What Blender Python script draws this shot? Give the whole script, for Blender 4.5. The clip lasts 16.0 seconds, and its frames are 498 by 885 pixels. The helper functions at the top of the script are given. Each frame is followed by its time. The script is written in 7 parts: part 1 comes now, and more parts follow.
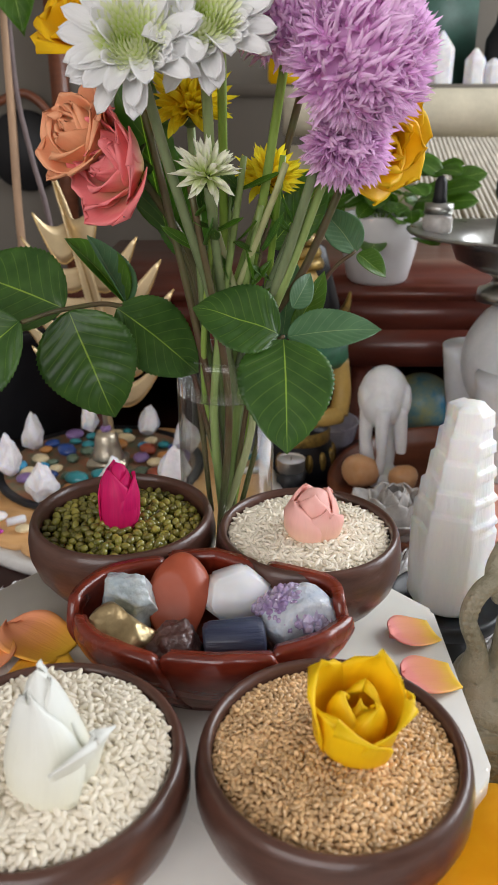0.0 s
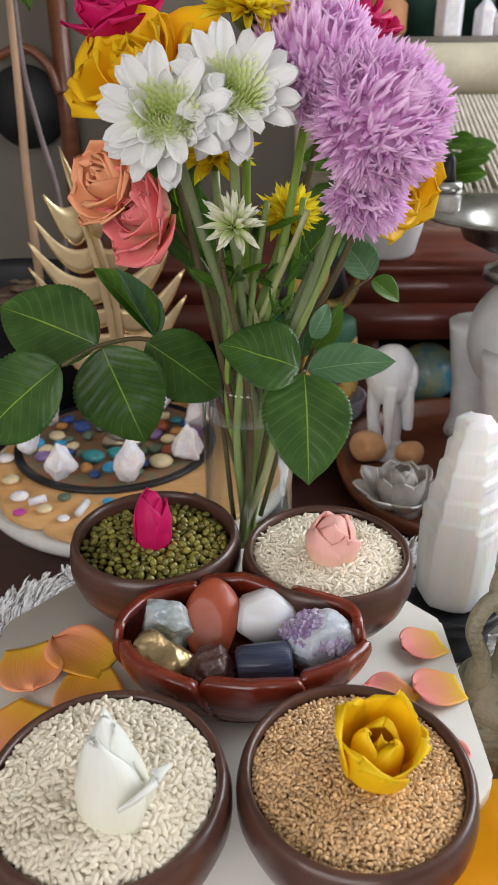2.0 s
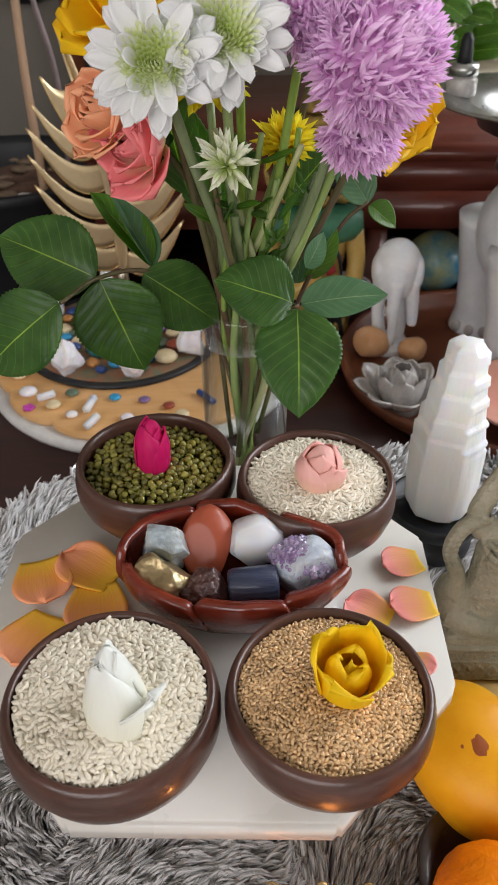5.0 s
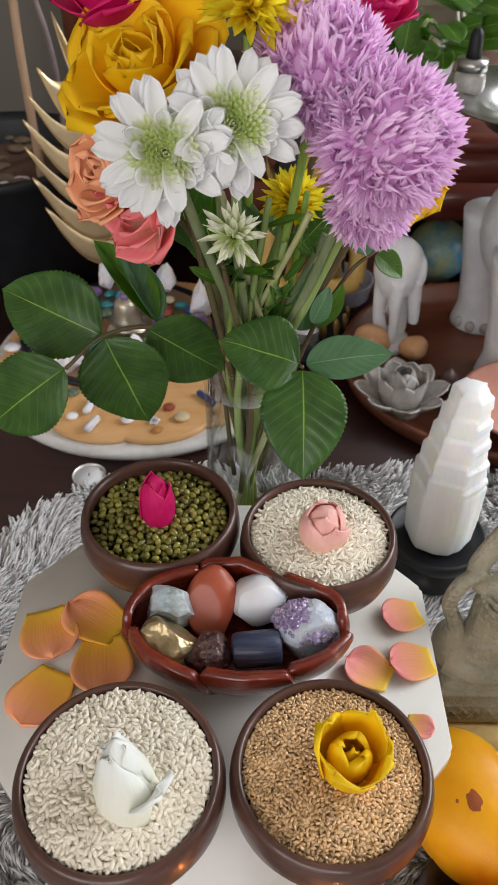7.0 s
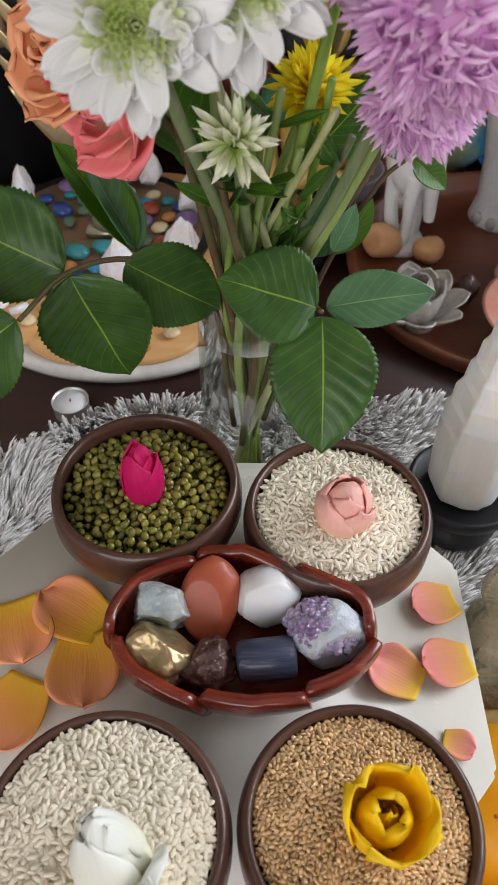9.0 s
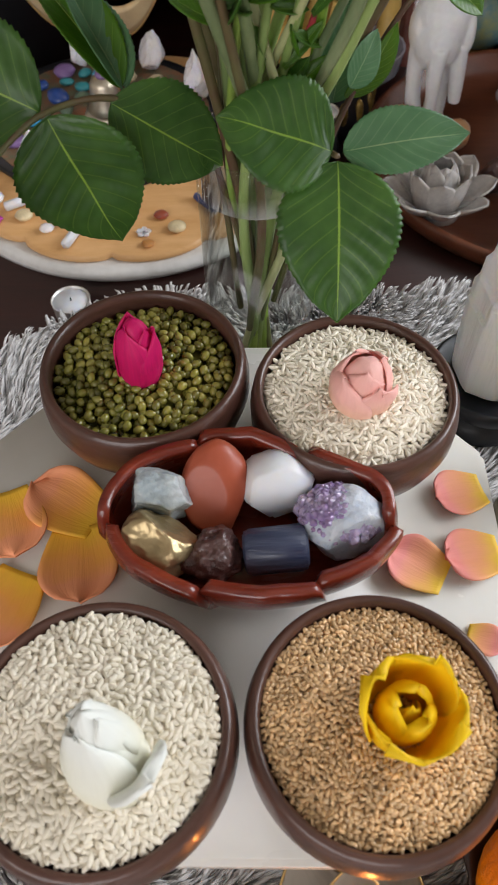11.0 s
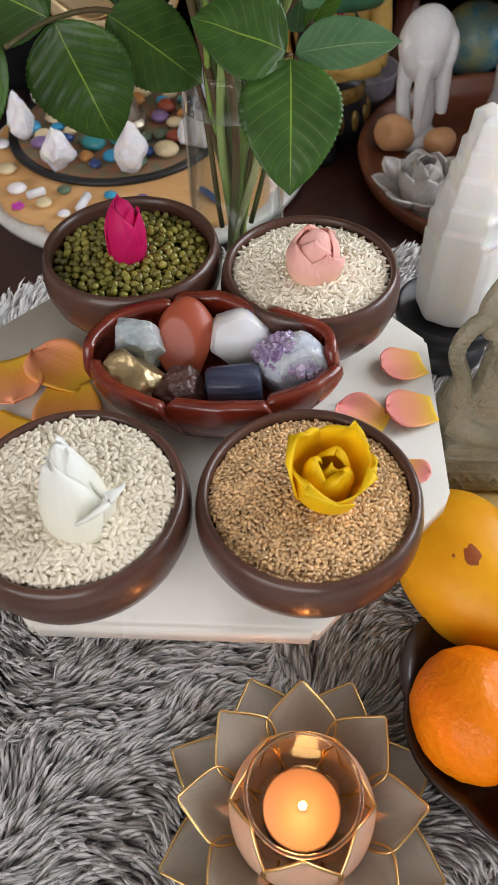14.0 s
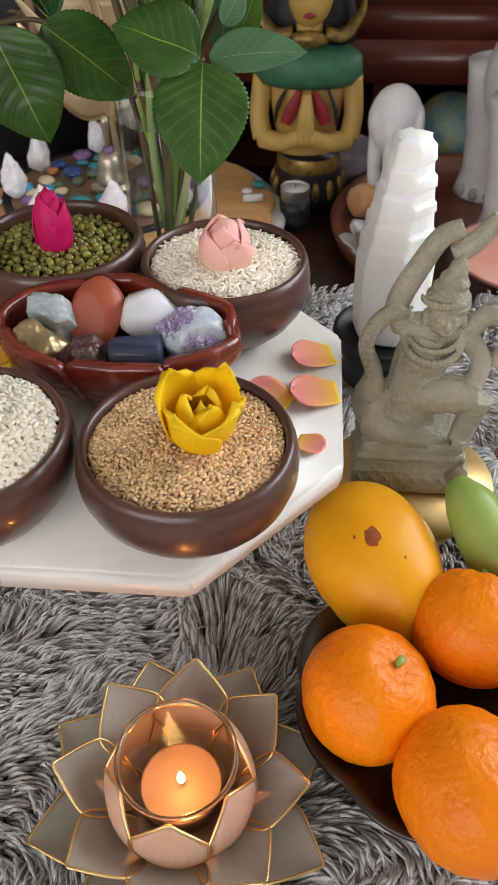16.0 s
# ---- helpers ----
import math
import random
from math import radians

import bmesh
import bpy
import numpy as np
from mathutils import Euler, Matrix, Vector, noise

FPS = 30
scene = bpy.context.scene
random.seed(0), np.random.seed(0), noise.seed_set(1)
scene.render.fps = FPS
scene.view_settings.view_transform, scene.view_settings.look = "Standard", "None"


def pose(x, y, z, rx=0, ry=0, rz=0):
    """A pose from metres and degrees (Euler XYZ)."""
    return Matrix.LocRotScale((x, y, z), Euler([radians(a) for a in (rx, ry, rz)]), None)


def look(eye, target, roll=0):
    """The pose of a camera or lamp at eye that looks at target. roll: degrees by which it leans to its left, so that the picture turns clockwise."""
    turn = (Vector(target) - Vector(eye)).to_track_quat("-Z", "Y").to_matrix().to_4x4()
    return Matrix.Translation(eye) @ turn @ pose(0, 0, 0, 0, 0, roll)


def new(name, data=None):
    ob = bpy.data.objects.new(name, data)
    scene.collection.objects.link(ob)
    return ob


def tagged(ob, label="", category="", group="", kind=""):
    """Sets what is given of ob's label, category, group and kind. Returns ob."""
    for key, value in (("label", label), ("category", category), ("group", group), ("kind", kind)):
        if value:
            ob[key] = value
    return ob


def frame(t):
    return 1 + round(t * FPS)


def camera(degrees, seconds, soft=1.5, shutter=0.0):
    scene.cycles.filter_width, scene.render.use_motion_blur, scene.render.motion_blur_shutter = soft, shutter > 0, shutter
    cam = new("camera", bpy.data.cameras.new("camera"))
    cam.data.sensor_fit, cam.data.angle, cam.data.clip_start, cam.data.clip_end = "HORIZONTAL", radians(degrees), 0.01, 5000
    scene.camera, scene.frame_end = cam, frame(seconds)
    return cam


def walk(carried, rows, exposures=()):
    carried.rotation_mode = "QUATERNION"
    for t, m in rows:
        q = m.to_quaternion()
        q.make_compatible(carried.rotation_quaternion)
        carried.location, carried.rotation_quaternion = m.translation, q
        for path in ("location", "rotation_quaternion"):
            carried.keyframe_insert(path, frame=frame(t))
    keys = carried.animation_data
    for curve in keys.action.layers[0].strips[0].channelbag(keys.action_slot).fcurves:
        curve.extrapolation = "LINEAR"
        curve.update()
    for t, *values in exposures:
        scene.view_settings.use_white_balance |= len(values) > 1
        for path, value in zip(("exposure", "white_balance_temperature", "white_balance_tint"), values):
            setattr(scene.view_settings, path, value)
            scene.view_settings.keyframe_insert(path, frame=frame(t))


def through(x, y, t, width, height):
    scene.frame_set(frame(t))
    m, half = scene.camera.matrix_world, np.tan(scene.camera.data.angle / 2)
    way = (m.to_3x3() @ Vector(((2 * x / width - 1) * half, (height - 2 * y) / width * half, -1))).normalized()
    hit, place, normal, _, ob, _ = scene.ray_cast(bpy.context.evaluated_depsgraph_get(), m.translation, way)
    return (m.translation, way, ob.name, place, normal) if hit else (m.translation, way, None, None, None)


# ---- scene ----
cam = camera(36.3, 16.0)
cam.data.dof.use_dof, cam.data.dof.focus_distance, cam.data.dof.aperture_fstop = True, 0.40, 30.0
METRES, EYE, TILT, LEAN, TURN = 0.52, 0.347, -23.0, 0.0, 0.0
ROWS = [
    (0.0, 0.0, 0.0, 0.0, 0.0, 0.0, -0.0),
    (0.5, -0.0155, -0.0144, 0.0238, -0.33, -0.78, 0.24),
    (1.0, -0.0206, -0.0253, 0.0439, -0.34, -1.57, 0.42),
    (1.5, -0.0213, -0.0406, 0.0726, -0.07, -2.71, 0.44),
    (2.0, -0.0217, -0.0535, 0.0886, 0.17, -4.23, 0.39),
    (2.5, -0.0254, -0.0557, 0.102, 0.3, -5.95, 0.47),
    (3.0, -0.0299, -0.0603, 0.1173, 0.3, -7.65, 0.58),
    (3.5, -0.0321, -0.0688, 0.1301, 0.25, -9.27, 0.69),
    (4.0, -0.0031, -0.075, 0.1353, 0.46, -11.05, 0.59),
    (6.5, -0.0035, -0.075, 0.2349, 1.46, -16.74, -0.29),
    (7.0, -0.0126, -0.0571, 0.2696, 0.87, -17.43, -0.38),
    (7.5, -0.0243, -0.0361, 0.2919, 0.02, -18.8, -0.3),
    (8.0, -0.0277, 0.0036, 0.307, -0.53, -20.89, -0.22),
    (8.5, -0.028, 0.0729, 0.3008, -0.38, -23.37, -0.24),
    (9.0, -0.0264, 0.1186, 0.2845, 0.19, -25.92, -0.19),
    (11.5, -0.0197, 0.1652, 0.2071, 0.98, -32.51, 0.86),
    (12.0, -0.019, 0.1473, 0.1903, 0.82, -32.93, 1.1),
    (12.5, -0.0175, 0.0988, 0.1696, 0.66, -32.84, 1.23),
    (13.0, -0.0076, 0.0449, 0.1447, 0.89, -31.86, 1.15),
    (13.5, 0.0225, 0.0113, 0.1238, 1.69, -29.91, 0.75),
    (14.0, 0.0329, -0.0163, 0.1087, 2.74, -27.41, 0.21),
    (14.5, 0.0624, -0.0331, 0.0842, 3.52, -25.11, -0.19),
    (15.0, 0.0897, -0.0458, 0.0594, 3.85, -23.22, -0.45),
    (15.5, 0.1132, -0.0566, 0.0299, 3.97, -21.57, -0.76),
    (16.0, 0.1414, -0.0712, 0.0084, 4.29, -20.09, -1.18),
]
walk(cam, [(t, pose(0, 0, EYE, TILT, LEAN, TURN) @ pose(METRES * x, METRES * y, METRES * z, 90 + pitch, roll, yaw)) for t, x, y, z, yaw, pitch, roll in ROWS],
     exposures=[(0.0, -0.14), (9.0, -0.18), (12.0, -0.11), (16.0, -0.13)])

# ---- world and light ----
world = bpy.data.worlds.new("world")
scene.world = world
world.use_nodes = True
wn = world.node_tree
sky = wn.nodes.new("ShaderNodeTexSky")
sky.sky_type, sky.sun_disc = "NISHITA", False
sky.sun_elevation, sky.sun_rotation = radians(40), radians(110)
wn.links.new(sky.outputs["Color"], wn.nodes["Background"].inputs["Color"])
wn.nodes["Background"].inputs["Strength"].default_value = 0.12


def window_and_fill_light(name, m, w, h, watts, colour):
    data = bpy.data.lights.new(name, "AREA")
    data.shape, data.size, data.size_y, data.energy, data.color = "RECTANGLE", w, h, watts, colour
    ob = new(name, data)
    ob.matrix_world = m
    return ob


# daylight through the right-hand wall's window, and an added fill lamp behind the camera
window_and_fill_light("window_and_fill_light", look((1.95, 1.10, 1.15), (0.0, 0.40, 0.1)), 1.8, 1.2, 62.0, (0.925, 0.955, 1.0))
window_and_fill_light("window_and_fill_light", look((-0.70, -1.75, 0.90), (0.0, 0.4, 0.15)), 2.4, 1.1, 38.0, (1.0, 0.955, 0.95))

# ---- materials ----


def nodes_of(name):
    m = bpy.data.materials.new(name)
    m.use_nodes = True
    return m, m.node_tree, m.node_tree.nodes["Principled BSDF"]


def mat(name, col, rough=0.5, metal=0.0, var=0.15, scale=30.0, col2=None, grain=(1, 1, 1), bump=0.0, bscale=200.0, sss=0.0, sssr=0.004,
        coat=0.0, island=0.0, trans=0.0, ior=1.45, rvar=0.08, glow=0.0, sheen=0.0, each=0.0, through=0.0):
    """A surface with two scales of colour variation, uneven gloss and fine relief."""
    m, nt, b = nodes_of(name)
    co = nt.nodes.new("ShaderNodeTexCoord")
    mp = nt.nodes.new("ShaderNodeMapping")
    mp.inputs["Scale"].default_value = grain
    nt.links.new(co.outputs["Object"], mp.inputs["Vector"])
    big = nt.nodes.new("ShaderNodeTexNoise")
    big.inputs["Scale"].default_value, big.inputs["Detail"].default_value = scale, 5.0
    small = nt.nodes.new("ShaderNodeTexNoise")
    small.inputs["Scale"].default_value, small.inputs["Detail"].default_value = scale * 7.0, 4.0
    for n in (big, small):
        nt.links.new(mp.outputs["Vector"], n.inputs["Vector"])
    add = nt.nodes.new("ShaderNodeMath")
    add.operation, add.inputs[1].default_value = "MULTIPLY_ADD", 0.35
    nt.links.new(small.outputs["Fac"], add.inputs[0])
    nt.links.new(big.outputs["Fac"], add.inputs[2])
    ramp = nt.nodes.new("ShaderNodeValToRGB")
    ramp.color_ramp.elements[0].position, ramp.color_ramp.elements[1].position = 0.45, 0.9
    c2 = col2 or tuple(c * (1 + var) for c in col)
    c1 = col if col2 else tuple(c * (1 - var) for c in col)
    ramp.color_ramp.elements[0].color, ramp.color_ramp.elements[1].color = (*c1, 1), (*[min(1, c) for c in c2], 1)
    nt.links.new(add.outputs[0], ramp.inputs["Fac"])
    out = ramp.outputs["Color"]
    if island:
        geo = nt.nodes.new("ShaderNodeNewGeometry")
        mr = nt.nodes.new("ShaderNodeMapRange")
        mr.inputs["To Min"].default_value, mr.inputs["To Max"].default_value = 1 - island, 1 + island
        nt.links.new(geo.outputs["Random Per Island"], mr.inputs["Value"])
        hsv = nt.nodes.new("ShaderNodeHueSaturation")
        nt.links.new(out, hsv.inputs["Color"])
        nt.links.new(mr.outputs["Result"], hsv.inputs["Value"])
        out = hsv.outputs["Color"]
    if each:
        info = nt.nodes.new("ShaderNodeObjectInfo")
        er = nt.nodes.new("ShaderNodeMapRange")
        er.inputs["To Min"].default_value, er.inputs["To Max"].default_value = 1 - each, 1 + each
        nt.links.new(info.outputs["Random"], er.inputs["Value"])
        eh = nt.nodes.new("ShaderNodeHueSaturation")
        nt.links.new(out, eh.inputs["Color"])
        nt.links.new(er.outputs["Result"], eh.inputs["Value"])
        nt.links.new(er.outputs["Result"], eh.inputs["Saturation"])
        out = eh.outputs["Color"]
    nt.links.new(out, b.inputs["Base Color"])
    rr = nt.nodes.new("ShaderNodeMapRange")
    rr.inputs["To Min"].default_value, rr.inputs["To Max"].default_value = max(0.02, rough - rvar), min(1, rough + rvar)
    nt.links.new(big.outputs["Fac"], rr.inputs["Value"])
    nt.links.new(rr.outputs["Result"], b.inputs["Roughness"])
    b.inputs["Metallic"].default_value, b.inputs["IOR"].default_value = metal, ior
    b.inputs["Coat Weight"].default_value, b.inputs["Coat Roughness"].default_value = coat, 0.12
    b.inputs["Transmission Weight"].default_value = trans
    b.inputs["Sheen Weight"].default_value = sheen
    if sss:
        b.inputs["Subsurface Weight"].default_value, b.inputs["Subsurface Scale"].default_value = sss, sssr
        b.inputs["Subsurface Radius"].default_value = (1.0, 0.8, 0.6)
    if glow:
        b.inputs["Emission Strength"].default_value = glow
        b.inputs["Emission Color"].default_value = (*col, 1)
    if bump:
        bn = nt.nodes.new("ShaderNodeTexNoise")
        bn.inputs["Scale"].default_value, bn.inputs["Detail"].default_value = bscale, 4.0
        nt.links.new(mp.outputs["Vector"], bn.inputs["Vector"])
        bp = nt.nodes.new("ShaderNodeBump")
        bp.inputs["Strength"].default_value, bp.inputs["Distance"].default_value = bump, 0.002
        nt.links.new(bn.outputs["Fac"], bp.inputs["Height"])
        nt.links.new(bp.outputs["Normal"], b.inputs["Normal"])
    if through:
        tr = nt.nodes.new("ShaderNodeBsdfTranslucent")
        nt.links.new(out, tr.inputs["Color"])
        ms = nt.nodes.new("ShaderNodeMixShader")
        ms.inputs["Fac"].default_value = through
        nt.links.new(b.outputs[0], ms.inputs[1])
        nt.links.new(tr.outputs[0], ms.inputs[2])
        nt.links.new(ms.outputs[0], nt.nodes["Material Output"].inputs["Surface"])
    return m


def glass(name, tint, rough=0.0, ior=1.45):
    m, nt, b = nodes_of(name)
    b.inputs["Base Color"].default_value = (*tint, 1)
    b.inputs["Roughness"].default_value, b.inputs["IOR"].default_value, b.inputs["Transmission Weight"].default_value = rough, ior, 1.0
    return m


def thin_glass(name, tint, ior=1.45, slant=0.8):
    """A thin clear wall: it lets light straight through and mirrors more at a slant."""
    m, nt, b = nodes_of(name)
    clear = nt.nodes.new("ShaderNodeBsdfTransparent")
    clear.inputs["Color"].default_value = (*tint, 1)
    gloss = nt.nodes.new("ShaderNodeBsdfGlossy")
    gloss.inputs["Roughness"].default_value = 0.03
    lw = nt.nodes.new("ShaderNodeLayerWeight")
    lw.inputs["Blend"].default_value = 0.5
    pw = nt.nodes.new("ShaderNodeMath")
    pw.operation, pw.inputs[1].default_value = "POWER", 3.0
    nt.links.new(lw.outputs["Facing"], pw.inputs[0])
    fr = nt.nodes.new("ShaderNodeMath")
    fr.operation, fr.inputs[1].default_value, fr.inputs[2].default_value = "MULTIPLY_ADD", slant, ((ior - 1) / (ior + 1)) ** 2
    nt.links.new(pw.outputs[0], fr.inputs[0])
    mix = nt.nodes.new("ShaderNodeMixShader")
    nt.links.new(fr.outputs[0], mix.inputs["Fac"])
    nt.links.new(clear.outputs[0], mix.inputs[1])
    nt.links.new(gloss.outputs[0], mix.inputs[2])
    nt.links.new(mix.outputs[0], nt.nodes["Material Output"].inputs["Surface"])
    return m


def petal_mat(name, base, tip, through=0.35, rough=0.5, mid=None, streak=0.15):
    """A thin petal: colour runs from its base to its tip along v, with fine lengthwise streaks; light passes through it."""
    m, nt, b = nodes_of(name)
    uv = nt.nodes.new("ShaderNodeUVMap")
    sep = nt.nodes.new("ShaderNodeSeparateXYZ")
    nt.links.new(uv.outputs["UV"], sep.inputs["Vector"])
    ramp = nt.nodes.new("ShaderNodeValToRGB")
    ramp.color_ramp.elements[0].color, ramp.color_ramp.elements[1].color = (*base, 1), (*tip, 1)
    ramp.color_ramp.elements[0].position, ramp.color_ramp.elements[1].position = 0.05, 0.75
    if mid:
        e = ramp.color_ramp.elements.new(0.4)
        e.color = (*mid, 1)
    nz = nt.nodes.new("ShaderNodeTexNoise")
    nz.inputs["Scale"].default_value, nz.inputs["Detail"].default_value = 3.0, 4.0
    co = nt.nodes.new("ShaderNodeTexCoord")
    nz2 = nt.nodes.new("ShaderNodeTexNoise")
    nz2.inputs["Scale"].default_value = 70.0
    nt.links.new(co.outputs["Object"], nz2.inputs["Vector"])
    mp = nt.nodes.new("ShaderNodeMapping")
    mp.inputs["Scale"].default_value = (9.0, 0.8, 1.0)
    nt.links.new(uv.outputs["UV"], mp.inputs["Vector"])
    nt.links.new(mp.outputs["Vector"], nz.inputs["Vector"])
    wob = nt.nodes.new("ShaderNodeMath")
    wob.operation, wob.inputs[1].default_value = "MULTIPLY_ADD", 0.5
    sub = nt.nodes.new("ShaderNodeMath")
    sub.operation, sub.inputs[1].default_value = "SUBTRACT", 0.5
    nt.links.new(nz2.outputs["Fac"], sub.inputs[0])
    nt.links.new(sub.outputs[0], wob.inputs[0])
    nt.links.new(sep.outputs["Y"], wob.inputs[2])
    nt.links.new(wob.outputs[0], ramp.inputs["Fac"])
    hsv = nt.nodes.new("ShaderNodeHueSaturation")
    mr = nt.nodes.new("ShaderNodeMapRange")
    mr.inputs["To Min"].default_value, mr.inputs["To Max"].default_value = 1 - streak, 1 + streak
    nt.links.new(nz.outputs["Fac"], mr.inputs["Value"])
    nt.links.new(mr.outputs["Result"], hsv.inputs["Value"])
    nt.links.new(ramp.outputs["Color"], hsv.inputs["Color"])
    nt.links.new(hsv.outputs["Color"], b.inputs["Base Color"])
    b.inputs["Roughness"].default_value = rough
    b.inputs["Specular IOR Level"].default_value = 0.35
    bp = nt.nodes.new("ShaderNodeBump")
    bp.inputs["Strength"].default_value, bp.inputs["Distance"].default_value = 0.25, 0.0008
    nt.links.new(nz.outputs["Fac"], bp.inputs["Height"])
    nt.links.new(bp.outputs["Normal"], b.inputs["Normal"])
    tr = nt.nodes.new("ShaderNodeBsdfTranslucent")
    nt.links.new(hsv.outputs["Color"], tr.inputs["Color"])
    mix = nt.nodes.new("ShaderNodeMixShader")
    mix.inputs["Fac"].default_value = through
    nt.links.new(b.outputs[0], mix.inputs[1])
    nt.links.new(tr.outputs[0], mix.inputs[2])
    nt.links.new(mix.outputs[0], nt.nodes["Material Output"].inputs["Surface"])
    return m


def leaf_mat(name, dark, light, vein, rough=0.36, through=0.25):
    """A rose leaf: midrib and side veins by the leaf's own u (across, 0 to 1) and v (along)."""
    m, nt, b = nodes_of(name)
    uv = nt.nodes.new("ShaderNodeUVMap")
    sep = nt.nodes.new("ShaderNodeSeparateXYZ")
    nt.links.new(uv.outputs["UV"], sep.inputs["Vector"])

    def math(op, a, bb, c=None):
        n = nt.nodes.new("ShaderNodeMath")
        n.operation = op
        for k, v in enumerate((a, bb, c)):
            if v is None:
                continue
            if isinstance(v, (int, float)):
                n.inputs[k].default_value = v
            else:
                nt.links.new(v, n.inputs[k])
        return n.outputs[0]

    across = math("ABSOLUTE", math("SUBTRACT", sep.outputs["X"], 0.5), 0)
    mid = math("LESS_THAN", across, 0.009)
    saw = math("FRACT", math("MULTIPLY", math("SUBTRACT", sep.outputs["Y"], math("MULTIPLY", across, 0.55)), 9.0), 0)
    side = math("MULTIPLY", math("LESS_THAN", math("ABSOLUTE", math("SUBTRACT", saw, 0.5), 0), 0.045), math("LESS_THAN", across, 0.43))
    relief = math("ABSOLUTE", math("SUBTRACT", saw, 0.5), 0)
    co = nt.nodes.new("ShaderNodeTexCoord")
    nz = nt.nodes.new("ShaderNodeTexNoise")
    nz.inputs["Scale"].default_value, nz.inputs["Detail"].default_value = 55.0, 6.0
    nt.links.new(co.outputs["Object"], nz.inputs["Vector"])
    ramp = nt.nodes.new("ShaderNodeValToRGB")
    ramp.color_ramp.elements[0].position, ramp.color_ramp.elements[1].position = 0.3, 0.75
    ramp.color_ramp.elements[0].color, ramp.color_ramp.elements[1].color = (*dark, 1), (*light, 1)
    nt.links.new(nz.outputs["Fac"], ramp.inputs["Fac"])
    mix = nt.nodes.new("ShaderNodeMix")
    mix.data_type = "RGBA"
    nt.links.new(math("MAXIMUM", mid, math("MULTIPLY", side, 0.22)), mix.inputs[0])
    nt.links.new(ramp.outputs["Color"], mix.inputs[6])
    mix.inputs[7].default_value = (*vein, 1)
    nt.links.new(mix.outputs[2], b.inputs["Base Color"])
    b.inputs["Roughness"].default_value, b.inputs["Specular IOR Level"].default_value = rough, 0.5
    fine = nt.nodes.new("ShaderNodeTexVoronoi")
    fine.inputs["Scale"].default_value = 900.0
    nt.links.new(co.outputs["Object"], fine.inputs["Vector"])
    bp = nt.nodes.new("ShaderNodeBump")
    bp.inputs["Strength"].default_value, bp.inputs["Distance"].default_value = 0.16, 0.0010
    nt.links.new(math("MULTIPLY_ADD", fine.outputs["Distance"], 0.12, relief), bp.inputs["Height"])
    nt.links.new(bp.outputs["Normal"], b.inputs["Normal"])
    tr = nt.nodes.new("ShaderNodeBsdfTranslucent")
    hs = nt.nodes.new("ShaderNodeHueSaturation")
    hs.inputs["Hue"].default_value, hs.inputs["Value"].default_value = 0.475, 3.2
    nt.links.new(mix.outputs[2], hs.inputs["Color"])
    nt.links.new(hs.outputs["Color"], tr.inputs["Color"])
    ms = nt.nodes.new("ShaderNodeMixShader")
    ms.inputs["Fac"].default_value = through
    nt.links.new(b.outputs[0], ms.inputs[1])
    nt.links.new(tr.outputs[0], ms.inputs[2])
    nt.links.new(ms.outputs[0], nt.nodes["Material Output"].inputs["Surface"])
    return m


M_BOWL = mat("dark_bowl_wood", (0.052, 0.022, 0.015), 0.34, col2=(0.105, 0.046, 0.032), scale=25, grain=(1, 1, 7), bump=0.10, bscale=260, coat=0.3)
M_REDWOOD = mat("carved_red_wood", (0.12, 0.014, 0.007), 0.26, col2=(0.23, 0.034, 0.014), scale=22, grain=(1, 4, 4), bump=0.05, bscale=150, coat=0.45)
M_MARBLE = mat("white_marble", (0.62, 0.59, 0.53), 0.26, col2=(0.72, 0.69, 0.64), scale=9, sss=0.15, sssr=0.006, coat=0.1)
M_RICE = mat("rice", (0.93, 0.86, 0.71), 0.34, var=0.02, scale=60, island=0.04, through=0.16)
M_RICE2 = mat("sticky_rice", (0.96, 0.89, 0.745), 0.38, var=0.02, scale=60, island=0.03, through=0.12)
M_SESAME = mat("sesame", (0.68, 0.45, 0.23), 0.26, var=0.14, scale=90, island=0.28, coat=0.55)
M_MUNG = mat("mung", (0.11, 0.115, 0.016), 0.22, col2=(0.25, 0.21, 0.04), scale=45, island=0.45, coat=0.4)
M_SELENITE = mat("selenite", (0.88, 0.91, 0.96), 0.38, col2=(0.96, 0.975, 1.0), scale=26, grain=(3, 3, 0.30), sss=0.85, sssr=0.016, bump=0.35, bscale=150)
M_BLACK = mat("black_stand", (0.012, 0.013, 0.016), 0.42, var=0.2, coat=0.05)
M_FUR = mat("fur", (0.79, 0.77, 0.76), 0.6, var=0.08, scale=7, island=0.06, sheen=0.2, through=0.30)
M_FURBASE = mat("fur_backing", (0.66, 0.64, 0.62), 0.95, var=0.3, scale=60)
M_STEM = mat("stem_green", (0.14, 0.21, 0.06), 0.40, col2=(0.28, 0.36, 0.14), scale=22, grain=(3, 3, 0.35), each=0.3)
M_STEMP = mat("stem_pale", (0.30, 0.33, 0.17), 0.4, col2=(0.42, 0.42, 0.24), scale=22, grain=(3, 3, 0.35), each=0.2)
M_STEMD = mat("stem_dark", (0.10, 0.035, 0.03), 0.45, col2=(0.10, 0.12, 0.04), scale=18)
M_CUT = mat("calyx", (0.07, 0.11, 0.03), 0.5, var=0.3, scale=90)
M_LEAF = leaf_mat("rose_leaf", (0.044, 0.112, 0.026), (0.095, 0.195, 0.046), (0.26, 0.38, 0.08), rough=0.33, through=0.5)
M_LEAFP = leaf_mat("pale_leaf", (0.060, 0.15, 0.065), (0.105, 0.22, 0.10), (0.24, 0.34, 0.17), rough=0.4)
